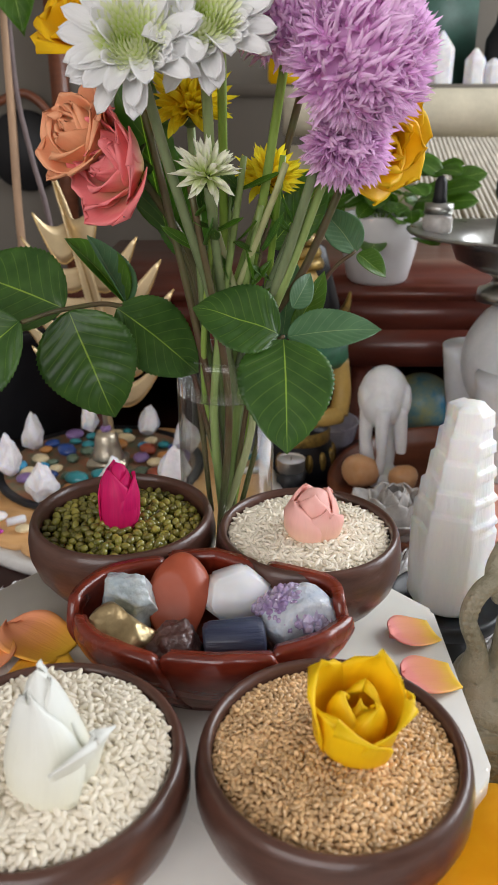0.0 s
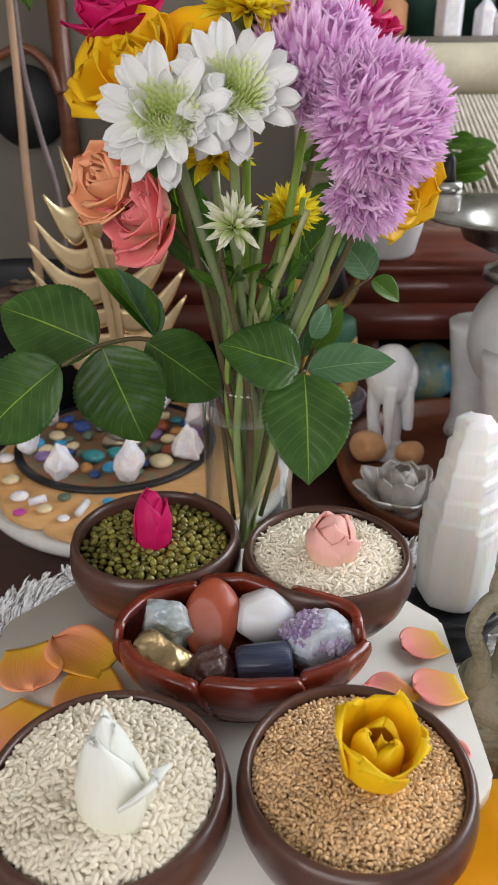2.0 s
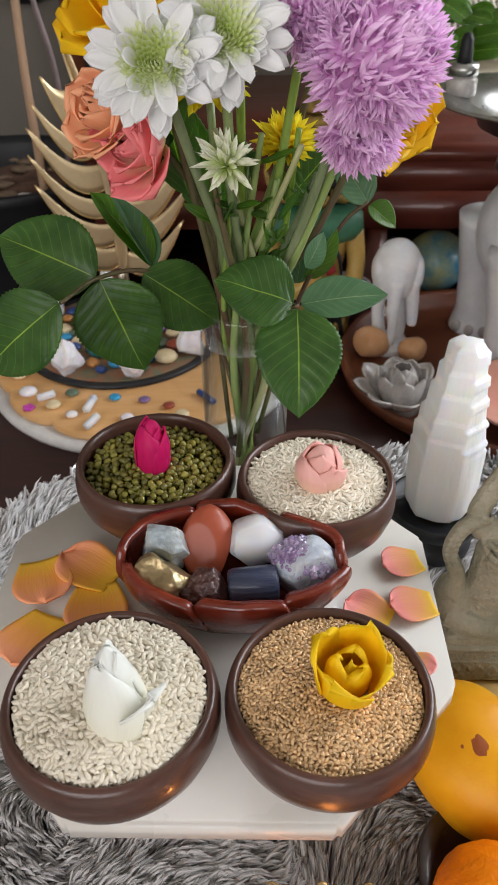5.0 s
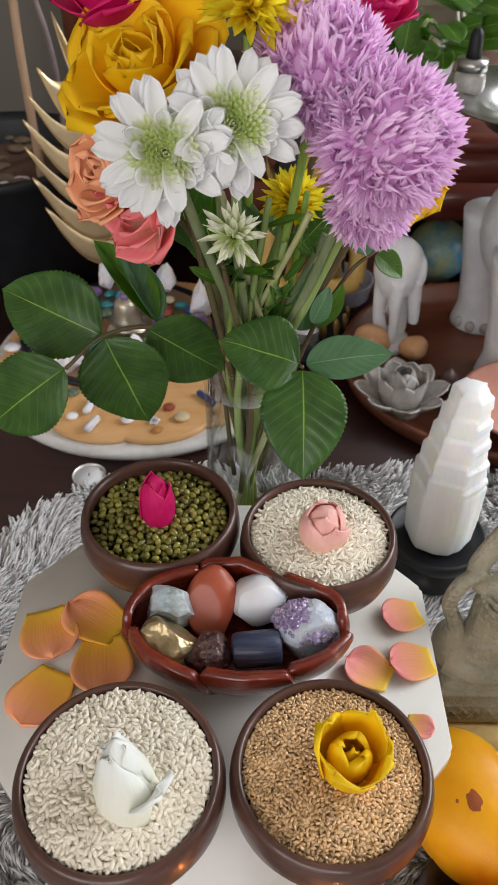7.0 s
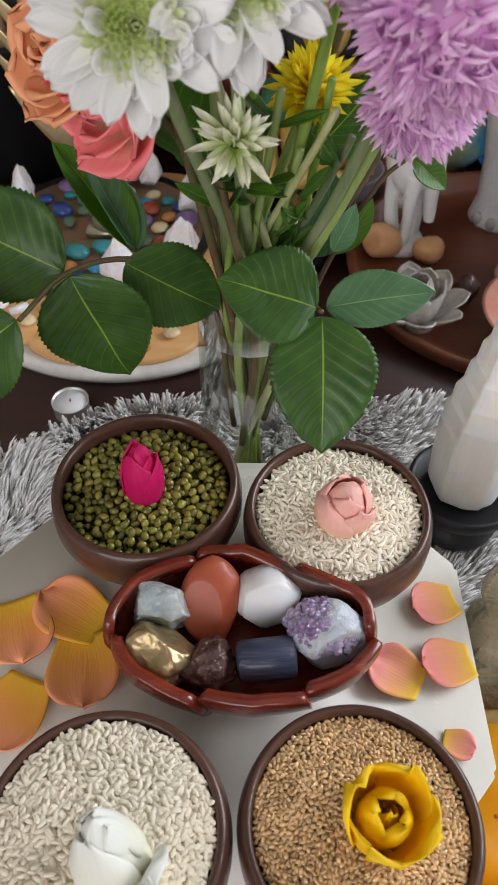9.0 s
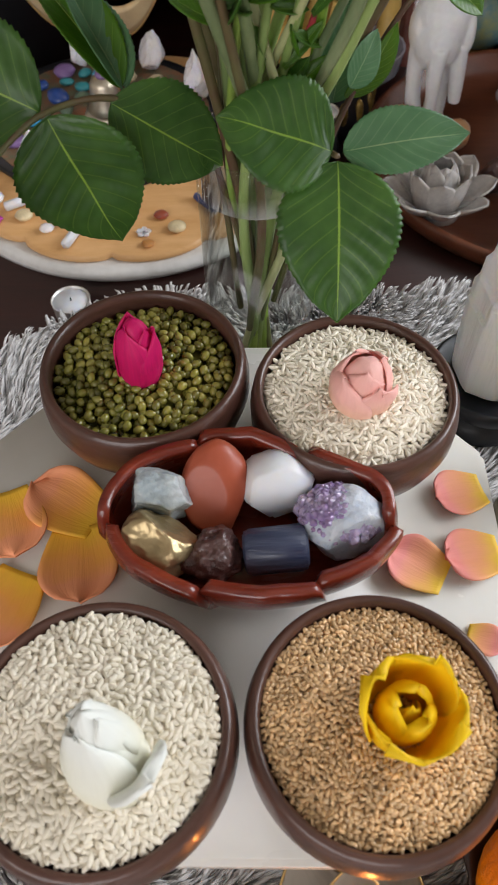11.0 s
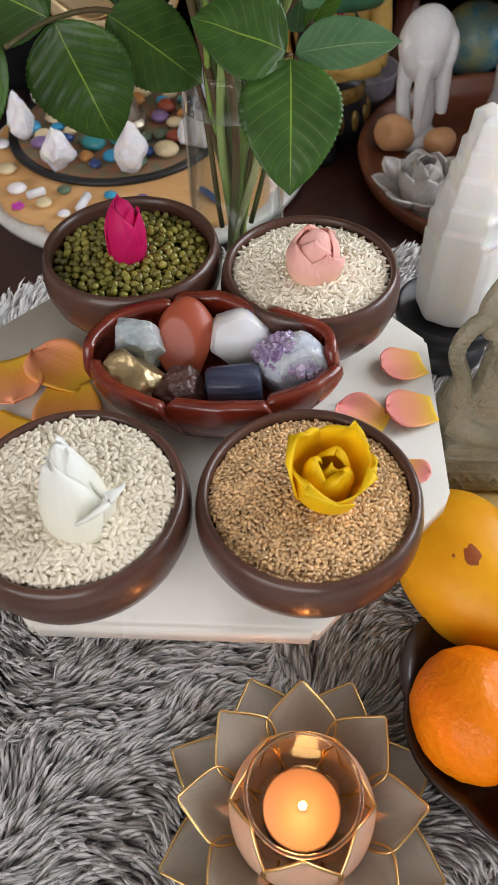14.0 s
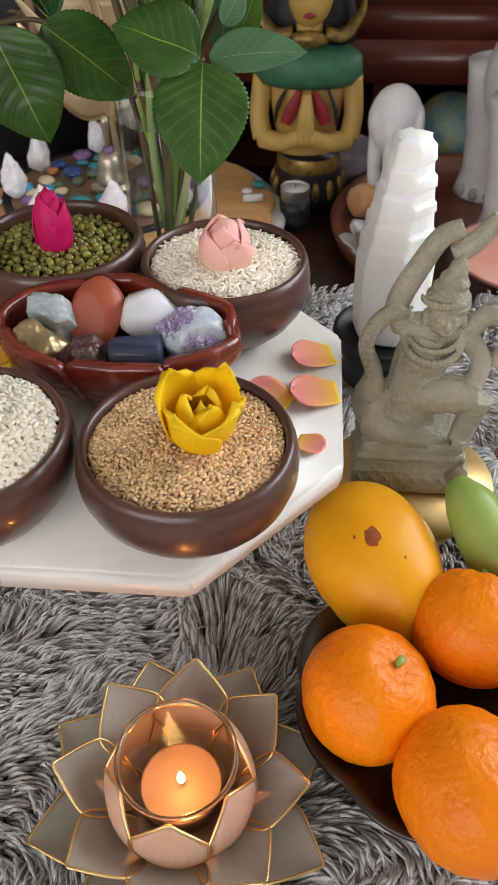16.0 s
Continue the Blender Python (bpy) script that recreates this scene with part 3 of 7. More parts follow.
# ---- structure ----
def room():
    def wall(name, lo, hi, m=M_WALLSHADED):
        p = box(lo, hi, 0)
        solo(name, mesh_of(name, *p, m, smooth=False), "plain beige painted room wall", "wall", kind="structure")

    FZ, CZ = -0.55, 1.85
    p = box((-2.2, -2.2, FZ - 0.1), (2.2, 3.2, FZ), 0)
    solo("floor", mesh_of("floor", *p, M_FLOOR, smooth=False), "brown carpeted room floor", "floor", kind="structure")
    p = box((-2.2, -2.2, CZ), (2.2, 3.2, CZ + 0.1), 0)
    solo("ceiling", mesh_of("ceiling", *p, M_CEIL, smooth=False), "plain white painted ceiling", "ceiling", kind="structure")
    # the far wall takes the paint with its low light put in
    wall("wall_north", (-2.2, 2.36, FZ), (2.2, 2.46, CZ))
    # the unseen wall behind has a wide opening made for the fill lamp
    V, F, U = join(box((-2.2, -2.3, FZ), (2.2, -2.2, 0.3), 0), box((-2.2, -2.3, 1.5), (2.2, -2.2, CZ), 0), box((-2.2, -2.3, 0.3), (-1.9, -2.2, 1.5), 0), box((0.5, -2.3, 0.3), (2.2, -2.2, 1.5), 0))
    solo("wall_south", mesh_of("wall_south", V, F, M_WALLPALE, smooth=False), "pale painted wall with a wide opening added for the fill lamp", "wall", kind="structure")
    wall("wall_west", (-2.3, -2.3, FZ), (-2.2, 3.3, CZ), M_WALLPALE)
    # the right-hand wall has an opening for the window
    pieces = [box((2.2, -2.3, FZ), (2.3, 3.3, 0.2), 0), box((2.2, -2.3, 1.7), (2.3, 3.3, CZ), 0), box((2.2, -2.3, 0.2), (2.3, -0.5, 1.7), 0), box((2.2, 2.0, 0.2), (2.3, 3.3, 1.7), 0)]
    V, F, U = join(*pieces)
    solo("wall_east", mesh_of("wall_east", V, F, M_WALLPALE, smooth=False), "beige painted wall with a wide window", "wall", kind="structure")


def front_stand():
    """The padded stand under the shaggy cover: rounded at its far left corner."""
    out = []
    r = 0.16
    x0, x1, y0, y1 = -0.240, 0.62, -0.42, 0.566
    for cx, cy, a0 in ((x1 - 0.05, y0 + 0.05, -90), (x1 - 0.05, y1 - 0.05, 0), (x0 + r, y1 - r, 90), (x0 + 0.05, y0 + 0.05, 180)):
        rr = r if a0 == 90 else 0.05
        for k in range(9):
            a = radians(a0 + 90 * k / 8)
            out.append((cx + rr * math.cos(a), cy + rr * math.sin(a)))
    n = len(out)
    V, F = [], []
    for z, inset in ((-0.55, 0.004), (-0.035, 0.0), (-0.024, 0.004), (-0.018, 0.012)):
        c = np.mean(out, axis=0)
        for p in out:
            d = (c - p) / np.linalg.norm(c - p)
            V.append((*(np.array(p) + d * inset), z))
    for j in range(3):
        for k in range(n):
            F.append((j * n + k, j * n + (k + 1) % n, (j + 1) * n + (k + 1) % n, (j + 1) * n + k))
    F.append(tuple(range(3 * n, 4 * n)))
    solo("low_table", mesh_of("low_table", V, F, M_FURBASE), "low table draped with the backing of a grey faux fur throw", "table", at=(0.15, 0.1, -0.55))
    return np.array(out)


TRAY_C, TRAY_A, TRAY_TOP = np.array((-0.028, 0.278)), 0.124, 0.113


def inside_octagon(x, y, a):
    dx, dy = np.abs(x - TRAY_C[0]), np.abs(y - TRAY_C[1])
    return (dx < a) & (dy < a) & (dx + dy < a * 1.414)


def fur(outline):
    """Shaggy pile: tapered strands that lean along a swirling field and gather into tufts."""
    n = 125000
    x, y = rng.uniform(-0.25, 0.46, n), rng.uniform(-0.02, 0.575, n)
    # keep those inside the rounded outline
    ok = np.zeros(n, dtype=bool)
    px, py = outline[:, 0], outline[:, 1]
    j = len(px) - 1
    for i in range(len(px)):
        c = ((py[i] > y) != (py[j] > y)) & (x < (px[j] - px[i]) * (y - py[i]) / (py[j] - py[i] + 1e-12) + px[i])
        ok ^= c
        j = i
    ok &= ~inside_octagon(x, y, 0.055)
    x, y = x[ok], y[ok]
    # a fringe over the edge
    m = 9000
    k = rng.uniform(0, len(outline), m)
    i0 = k.astype(int) % len(outline)
    u = (k - k.astype(int))[:, None]
    e = outline[i0] * (1 - u) + outline[(i0 + 1) % len(outline)] * u
    keep = (e[:, 1] > 0.0) & (e[:, 0] < 0.5)
    e = e[keep]
    depth = rng.uniform(0, 0.09, len(e))
    cen = np.array((0.1, 0.2))
    outd = (e - cen) / np.linalg.norm(e - cen, axis=1)[:, None]
    X, Y = np.concatenate([x, e[:, 0]]), np.concatenate([y, e[:, 1]])
    Z = np.concatenate([np.full(len(x), -0.019), -0.022 - depth])
    N = len(X)
    # flow: a slow swirl plus tuft-sized turns
    ang = np.array([2.6 * noise.noise(Vector((a * 7.0, b * 7.0, 0.3))) + 1.3 * noise.noise(Vector((a * 22.0, b * 22.0, 4.1))) for a, b in zip(X, Y)]) * 1.5 - 1.1
    D = np.stack([np.cos(ang), np.sin(ang)], 1)
    D[len(x):] = outd * 0.8 + D[len(x):] * 0.5
    edge = np.clip((Y - 0.49) / 0.08, 0, 1)[:, None]
    D = D * (1 - 0.6 * edge) + np.array((0.0, 0.9)) * 0.6 * edge
    # tufts: strands bend towards a shared tip
    cell = 0.009
    cx, cy = np.floor(X / cell), np.floor(Y / cell)
    hx = np.modf(np.abs(np.sin(cx * 12.9898 + cy * 78.233) * 43758.5453))[0]
    hy = np.modf(np.abs(np.sin(cx * 39.346 + cy * 11.135) * 24634.6345))[0]
    T = np.stack([(cx + hx) * cell, (cy + hy) * cell], 1)
    L = rng.uniform(0.020, 0.034, N)
    lean = np.clip(rng.normal(0.80, 0.12, N) + 0.25 * (hx - 0.5), 0.35, 1.1)
    pull = (T - np.stack([X, Y], 1)) * 0.6
    jit = rng.normal(0, 0.0012, (N, 2))
    P = np.empty((N, 4, 3))
    for s, (f, h) in enumerate(((0.0, 0.0), (0.30, 0.52), (0.66, 0.86), (1.0, 0.92))):
        P[:, s, 0] = X + D[:, 0] * L * lean * f + (pull[:, 0] + jit[:, 0]) * f
        P[:, s, 1] = Y + D[:, 1] * L * lean * f + (pull[:, 1] + jit[:, 1]) * f
        P[:, s, 2] = Z + L * np.sqrt(np.clip(1.25 - lean ** 2, 0.10, 1)) * h * 0.85
    P[len(x):, 3, 2] -= 0.006
    W = rng.uniform(0.0009, 0.0016, N)
    side = np.stack([-D[:, 1], D[:, 0], np.zeros(N)], 1)
    side /= np.linalg.norm(side, axis=1)[:, None] + 1e-9
    V = np.empty((N, 10, 3))
    for s, wf in enumerate((1.0, 1.05, 0.8)):
        w = (W * wf)[:, None]
        V[:, s * 3] = P[:, s] + side * w
        V[:, s * 3 + 1] = P[:, s] - side * w
        V[:, s * 3 + 2] = P[:, s] + np.array((0, 0, 1.0)) * w * 1.2
    V[:, 9] = P[:, 3]
    quads = []
    for s in range(2):
        for a in range(3):
            b = (a + 1) % 3
            quads.append((s * 3 + a, s * 3 + b, s * 3 + 3 + b))
            quads.append((s * 3 + a, s * 3 + 3 + b, s * 3 + 3 + a))
    for a in range(3):
        quads.append((6 + a, 6 + (a + 1) % 3, 9))
    F = (np.array(quads)[None] + (np.arange(N) * 10)[:, None, None]).reshape(-1, 3)
    solo("fur_throw", fast_mesh("fur_throw", V.reshape(-1, 3), F, M_FUR), "shaggy light grey faux fur throw over the low table", "throw", kind="stuff")


room()
FUR_EDGE = front_stand()
fur(FUR_EDGE)


# ---- the marble tray and what stands on it ----
def marble_tray():
    ob = thing("marble_tray", (*TRAY_C, 0.0), "octagonal white marble tray on a short stand", "tray")
    a = TRAY_A
    k, j = 0.0600, 0.0530
    pts = [(a, j), (k, a), (-k, a), (-a, j), (-a, -j), (-k, -a), (k, -a), (a, -j)]
    pts = [(TRAY_C[0] + x, TRAY_C[1] + y) for x, y in pts]
    p = hull([(x, y, z) for x, y in pts for z in (TRAY_TOP - 0.015, TRAY_TOP)], 0.0022)
    put("slab", mesh_of("slab", *p, M_MARBLE), ob)
    p = lathe([(0.0, 0.0), (0.05, 0.0), (0.05, 0.006), (0.04, 0.016), (0.035, 0.06), (0.045, 0.096), (0.0, 0.0975)], 40, (*TRAY_C, 0.0))
    put("foot", mesh_of("foot", *p, M_BRASS), ob, "dull brass foot")


marble_tray()

BOWL = [(0.0, 0.001), (0.020, 0.0), (0.0255, 0.0005), (0.031, 0.0045), (0.0385, 0.0120), (0.0445, 0.0215), (0.0472, 0.0305), (0.0473, 0.0375), (0.0462, 0.0445), (0.0450, 0.0478), (0.0434, 0.0488),
        (0.0418, 0.0478), (0.0413, 0.0445), (0.0418, 0.034), (0.041, 0.024), (0.034, 0.012), (0.02, 0.0065), (0.0, 0.006)]
BOWLS = {"rice": (-0.0675, 0.1890, 1.015, 0.90), "sesame": (0.0283, 0.1935, 0.985, 0.89), "mung": (-0.0660, 0.3500, 1.025, 0.97), "sticky": (0.0298, 0.3345, 0.99, 0.96)}


def bowls():
    me = mesh_of("bowl", *lathe(BOWL, 72), M_BOWL)
    said = {"rice": "filled with white rice", "sesame": "filled with sesame seeds", "mung": "filled with green mung beans", "sticky": "filled with long-grain white rice"}
    for key, (x, y, s, h) in BOWLS.items():
        b = me.copy()
        b.transform(Matrix.Diagonal((s, s, h, 1)))
        ob = new("wooden_bowl", b)
        ob.location, ob.rotation_euler = (x, y, TRAY_TOP), (0, 0, x * 40)
        tagged(ob, "round dark brown turned wooden bowl " + said[key], "bowl", "bowls on the tray")


bowls()


def fill(name, key, template, gap, layers, flat, edge, heap, material, label, category, uneven=0.0004):
    """Grains heaped in a bowl, layer under layer: in each a grain keeps its distance from the rest. heap: how far the middle stands over the edge."""
    x, y, s, high = BOWLS[key]
    edge *= high
    R = 0.0412 * s
    half = template[0][:, 0].max()

    def top(px, py):
        return TRAY_TOP + edge + heap * (1 - (px * px + py * py) / (R * R)) + 0.0014 * noise.noise(Vector((px * 55, py * 55, len(name))))

    pos = []
    for level in range(layers):
        cells = {}
        tries = int(4.5 * math.pi * R * R / (gap * gap))
        rad, a = (R - half * 0.55) * np.sqrt(rng.uniform(0, 1, tries)), rng.uniform(0, 2 * math.pi, tries)
        for px, py in zip((rad * np.cos(a)).tolist(), (rad * np.sin(a)).tolist()):
            i, j = int(px // gap), int(py // gap)
            near = [q for di in (-1, 0, 1) for dj in (-1, 0, 1) for q in cells.get((i + di, j + dj), ())]
            if all((px - q[0]) ** 2 + (py - q[1]) ** 2 > gap * gap for q in near):
                cells.setdefault((i, j), []).append((px, py))
                pos.append((x + px, y + py, top(px, py) - level * gap * 0.42 + rng.normal(0, uneven)))
    V, F = scatter_grains(template, np.array(pos), rotations(len(pos), flat))
    drop = layers * gap * 0.42
    bedV, bedF = lathe([(0.0, edge + heap - drop), (R * 0.5, edge + heap * 0.75 - drop), (R * 0.97, edge - drop)], 32, (x, y, TRAY_TOP))
    tri = []
    for f in bedF:
        tri += [f] if len(f) == 3 else [(f[0], f[1], f[2]), (f[0], f[2], f[3])]
    F = np.vstack([F, np.array([[i for i in reversed(f)] for f in tri]) + len(V)])
    V = np.vstack([V, bedV])
    solo(name, fast_mesh(name, V, F, material), label, category, kind="stuff", at=(x, y, TRAY_TOP + edge))


fill("rice_grains", "rice", grain_solid(0.0024, 0.00122, 0.00105), 0.00176, 4, 0.40, 0.0462, 0.0075, M_RICE, "heaped translucent short-grain white rice in a wooden bowl", "rice")
fill("sesame_seeds", "sesame", grain_solid(0.00132, 0.00096, 0.00066, 0.40), 0.00146, 3, 0.30, 0.0440, 0.0070, M_SESAME, "heaped toasted tan sesame seeds in a wooden bowl", "seeds", 0.00025)
fill("mung_beans", "mung", grain_solid(0.00262, 0.00205, 0.00200), 0.0039, 3, 0.5, 0.0395, 0.0050, M_MUNG, "glossy olive green mung beans in a wooden bowl", "beans")
fill("rice_grains", "sticky", grain_solid(0.0030, 0.00098, 0.00092), 0.00185, 4, 0.34, 0.0432, 0.0070, M_RICE2, "opaque long-grain white rice in a wooden bowl", "rice")


# the carved bowl: six overlapping lotus petals round an oval
CB, CB_A, CB_B = (-0.0165, 0.2750), 0.0585, 0.0352


def carved_bowl():
    ob = thing("carved_lotus_bowl", (*CB, TRAY_TOP), "oval red-brown carved wooden bowl with lotus petal sides", "bowl")

    def ring(phi, h, out=0.0):
        grow = 0.50 + 0.50 * math.sin(min(1.0, h / 0.036) * math.pi / 2) ** 0.9 - 0.05 * max(0, (h - 0.032) / 0.01)
        return np.array((CB[0] + (CB_A * grow + out) * math.cos(phi), CB[1] + (CB_B * grow + out) * math.sin(phi) * (1 - 0.26 * max(0.0, math.sin(2 * phi)) * (math.cos(phi) > 0 and math.sin(phi) > 0)), TRAY_TOP + 0.002 + h))

    cuts = [68, 112, 188, 252, 297, 350, 428]
    for i, (a0, a1) in enumerate(zip(cuts, cuts[1:])):
        b0, b1 = radians(a0 - 3), radians(a1 + 3)
        hi = 0.045 if i in (0, 1, 5) else 0.0405

        def fn(u, v):
            phi = b0 + (b1 - b0) * u
            e = abs(2 * u - 1)
            top = hi - 0.0016 * e * e - 0.011 * max(0, (e - 0.84) / 0.16)
            h = top * v
            out = (0.0026 * (1 - e) + 0.0030 * max(0, 0.3 - abs(u - 0.92)) / 0.3 * v) * v - 0.0010 * (1 - u)
            return ring(phi, h, out)

        put("petal", mesh_of("petal", *[q for q in thicken(sheet(fn, 28, 12), 0.0048)[:2]], M_REDWOOD), ob)
    p = moved(lathe([(0.0, -0.001), (0.55, -0.001), (0.6, 0.003), (0.62, 0.008), (0.5, 0.0075), (0.0, 0.006)], 40), Matrix.Diagonal((CB_A, CB_B, 1, 1)))
    put("base", mesh_of("base", p[0] + np.array((*CB, TRAY_TOP + 0.001)), p[1], M_REDWOOD), ob)
    # a plain inner floor that carries the stones
    p = moved(lathe([(0.0, 0.0135), (0.55, 0.014), (0.80, 0.018), (0.86, 0.024)], 40), Matrix.Diagonal((CB_A, CB_B, 1, 1)))
    V, F, U = thicken((p[0], p[1]), 0.002)
    put("inner_floor", mesh_of("inner_floor", V + np.array((*CB, TRAY_TOP)), F, M_REDWOOD), ob)


carved_bowl()


def stones():
    def one(name, p, m, label, smooth=True):
        c = np.asarray(p[0])
        solo(name, mesh_of(name, p[0], p[1], m, smooth=smooth), label, "stone", "stones in the carved bowl", at=(*c.mean(axis=0)[:2], c[:, 2].min()))

    Z = TRAY_TOP
    one("raw_stone", lump((-0.0540, 0.2865, Z + 0.0345), (0.0170, 0.0125, 0.0170), 3, 0.16, 1.6, 5, pose(0, 0, 0, 20, 10, -12), flats=22), M_CELEST, "rough pale blue translucent raw stone in the carved bowl")
    one("red_jasper", lump((-0.0310, 0.2900, Z + 0.0335), (0.0150, 0.0085, 0.0210), 5, 0.05, 1.0, 5, pose(0, 0, 0, -40, 8, 8), flats=2), M_JASPER, "smooth polished brick-red tumbled stone in the carved bowl")
    r = np.random.default_rng(4)
    pts = []
    for k in range(6):
        a = 2 * math.pi * k / 6 + 0.25
        for yy, rr in ((-0.0085, 0.0128), (-0.0050, 0.0158), (0.0075, 0.0162), (0.0110, 0.0125)):
            pts.append((1.02 * rr * math.cos(a) + r.normal(0, 0.0006), yy, rr * 0.93 * math.sin(a)))
    p = moved(hull(pts, 0.0012), pose(-0.0050, 0.2920, Z + 0.0340, -22, 0, 10))
    one("white_crystal", p, M_SELEN2, "milky white polished faceted crystal in the carved bowl")
    one("pyrite_nugget", lump((-0.0535, 0.2640, Z + 0.0325), (0.0150, 0.0122, 0.0125), 11, 0.18, 1.3, 5, pose(0, 0, 0, 0, 20, -25), flats=2, grow=1.10), M_PYRITE, "brassy gold metallic nugget in the carved bowl")
    one("dark_garnet", lump((-0.0305, 0.2610, Z + 0.029), (0.0115, 0.0090, 0.0100), 17, 0.24, 2.2, 5, pose(0, 0, 0, 10, 0, 20), flats=8, grow=1.20), M_GARNET, "rough dark red-black raw stone in the carved bowl")
    pts = []
    for k in range(9):
        a = 2 * math.pi * k / 9
        for xx, rr in ((-0.0130, 0.0088), (-0.0112, 0.0105), (0.0112, 0.0108), (0.0132, 0.0090)):
            pts.append((xx, rr * 0.9 * math.cos(a), rr * math.sin(a)))
    p = moved(hull(pts, 0.0009), pose(-0.0062, 0.2625, Z + 0.031, 0, -3, 5))
    one("blue_stone", p, M_LAPIS, "dark blue striated polished stone rod in the carved bowl")
    # amethyst: a banded base under a crust of crystal points
    ob = thing("amethyst_cluster", (0.0235, 0.2765, Z + 0.02), "purple amethyst crystal cluster on a pale banded base", "stone", "stones in the carved bowl")
    p = lump((0.0222, 0.2750, Z + 0.0315), (0.0190, 0.0150, 0.0175), 23, 0.12, 1.8, 5, pose(0, 0, 0, 10, 5, 12), flats=5)
    put("base", mesh_of("base", *p, M_AGBASE), ob, "pale blue-white banded base")
    pieces = []
    for k in range(280):
        u, a = r.uniform(0, 1) ** 0.6, r.uniform(0, 2 * math.pi)
        c = np.array((0.0198 + 0.0168 * u * math.cos(a), 0.2755 + 0.0130 * u * math.sin(a), Z + 0.0475 - 0.0105 * u * u - 0.0035 * max(0, math.cos(a)) * u))
        d = Vector((0.7 * u * math.cos(a), 0.6 * u * math.sin(a) - 0.15, 1.0)) + Vector(r.normal(0, 0.2, 3))
        s = r.uniform(0.0013, 0.0028)
        q = lathe([(0.0, -2.0), (1.0, -2.0), (1.05, 0.3), (0.0, 1.25)], 6)
        pieces.append(moved((q[0] * s, q[1]), Matrix.Translation(c) @ d.to_track_quat("Z", "Y").to_matrix().to_4x4() @ pose(0, 0, 0, 0, 0, r.uniform(0, 60))))
    V, F, U = join(*pieces)
    put("crystal_crust", mesh_of("crystal_crust", V, F, M_AMETH, smooth=False), ob, "crust of purple crystal points")


stones()


def flat_petals():
    """Loose rose petals lying on the tray."""
    spec = [(-0.106, 0.303, 62, 0.044, 0.036, P_LOOSE, 1), (-0.126, 0.287, 200, 0.045, 0.036, P_LOOSE, 2), (-0.092, 0.2665, 190, 0.046, 0.037, P_LOOSE, 3), (-0.124, 0.246, 160, 0.044, 0.036, P_LOOSE, 4),
            (0.078, 0.306, 105, 0.028, 0.026, P_LOOSE2, 5), (0.054, 0.271, 62, 0.031, 0.028, P_LOOSE2, 6), (0.079, 0.274, 100, 0.030, 0.027, P_LOOSE2, 7), (0.0815, 0.236, 250, 0.017, 0.015, P_LOOSE2, 8)]
    for x, y, a, L, W, m, seed in spec:
        p = petal(L * 0.86, W * 0.98, 0.22, 0.26, 0.0, 14, 14, 0.07, seed, 0.62)
        V, F, U = thicken(p, 0.0007)
        V = V - np.array((0, L * 0.5, 0))
        V[:, 2] -= V[:, 2].min()
        me = mesh_of("rose_petal", V, F, m, U)
        ob = new("rose_petal", me)
        ob.matrix_world = pose(x, y, TRAY_TOP + 0.0003, 0, 0, a)
        what = "orange and yellow" if m is P_LOOSE else "pink and yellow"
        tagged(ob, "loose " + what + " rose petal lying on the marble tray", "petal", "loose petals on the tray")


flat_petals()


def wrapped(H, radii, span, seed=0, ruffle=0.03, tip=0.15, thick=0.0007):
    """A petal that wraps round the z axis: radii from base to tip, span in degrees."""
    r = np.random.default_rng(seed)
    ph = r.uniform(0, 6.28, 2)

    def fn(u, v):
        s = (u - 0.5) * 2
        w = (0.72 + 0.28 * math.sin(min(1, v * 2) * math.pi / 2)) * max(0.0, 1 - max(0, (v - 0.55) / 0.45) ** 2.4) ** 0.5
        top = v * (1 - tip * s * s)
        rad = float(np.interp(v, np.linspace(0, 1, len(radii)), radii))
        rad += ruffle * H * v * v * math.sin(2.5 * s + ph[0]) + 0.4 * ruffle * H * v * v * math.sin(6 * s + ph[1]) + 0.0006 * s
        a = radians(span) / 2 * s * max(w, 0.02)
        return rad * math.sin(a), -rad * math.cos(a), H * top

    return thicken(sheet(fn, 14, 14), thick)


def bud(name, at, z0, petals, m, label, lean=(0, 0), size=1.0, heart=None):
    """A bud set into the grains: petals wrapped round each other and, where it is closed, a tight twisted heart of (radius, height) rings."""
    ob = thing(name, (*at, z0), label, "flower bud")
    tilt = pose(0, 0, 0, lean[0], lean[1], 0)
    for k, (turn, H, radii, span, ruf) in enumerate(petals):
        V, F, U = wrapped(H * size, [q * size for q in radii], span, k + len(name), ruf)
        put("petal", mesh_of("petal", V, F, m, U), ob, m=tilt @ pose(0, 0, 0, 0, 0, turn))
    if heart:
        line = smooth_line([(r, 0, z) for r, z in heart], 22)
        V, F = lathe([(max(0.0, p[0]) * size if 0 < i < 21 else 0.0, p[2] * size) for i, p in enumerate(line)], 40, wobble=lambda a, z: 1 + 0.07 * math.cos(3 * a + 160 * z) + 0.03 * math.cos(7 * a - 90 * z))
        top = max(z for r, z in heart) * size
        put("heart", mesh_of("heart", V, F, m, [(0.5 + 0.3 * math.atan2(v[1], v[0]) / 3.2, v[2] / top) for v in V]), ob, "tightly wrapped inner petals", m=tilt)
    return ob


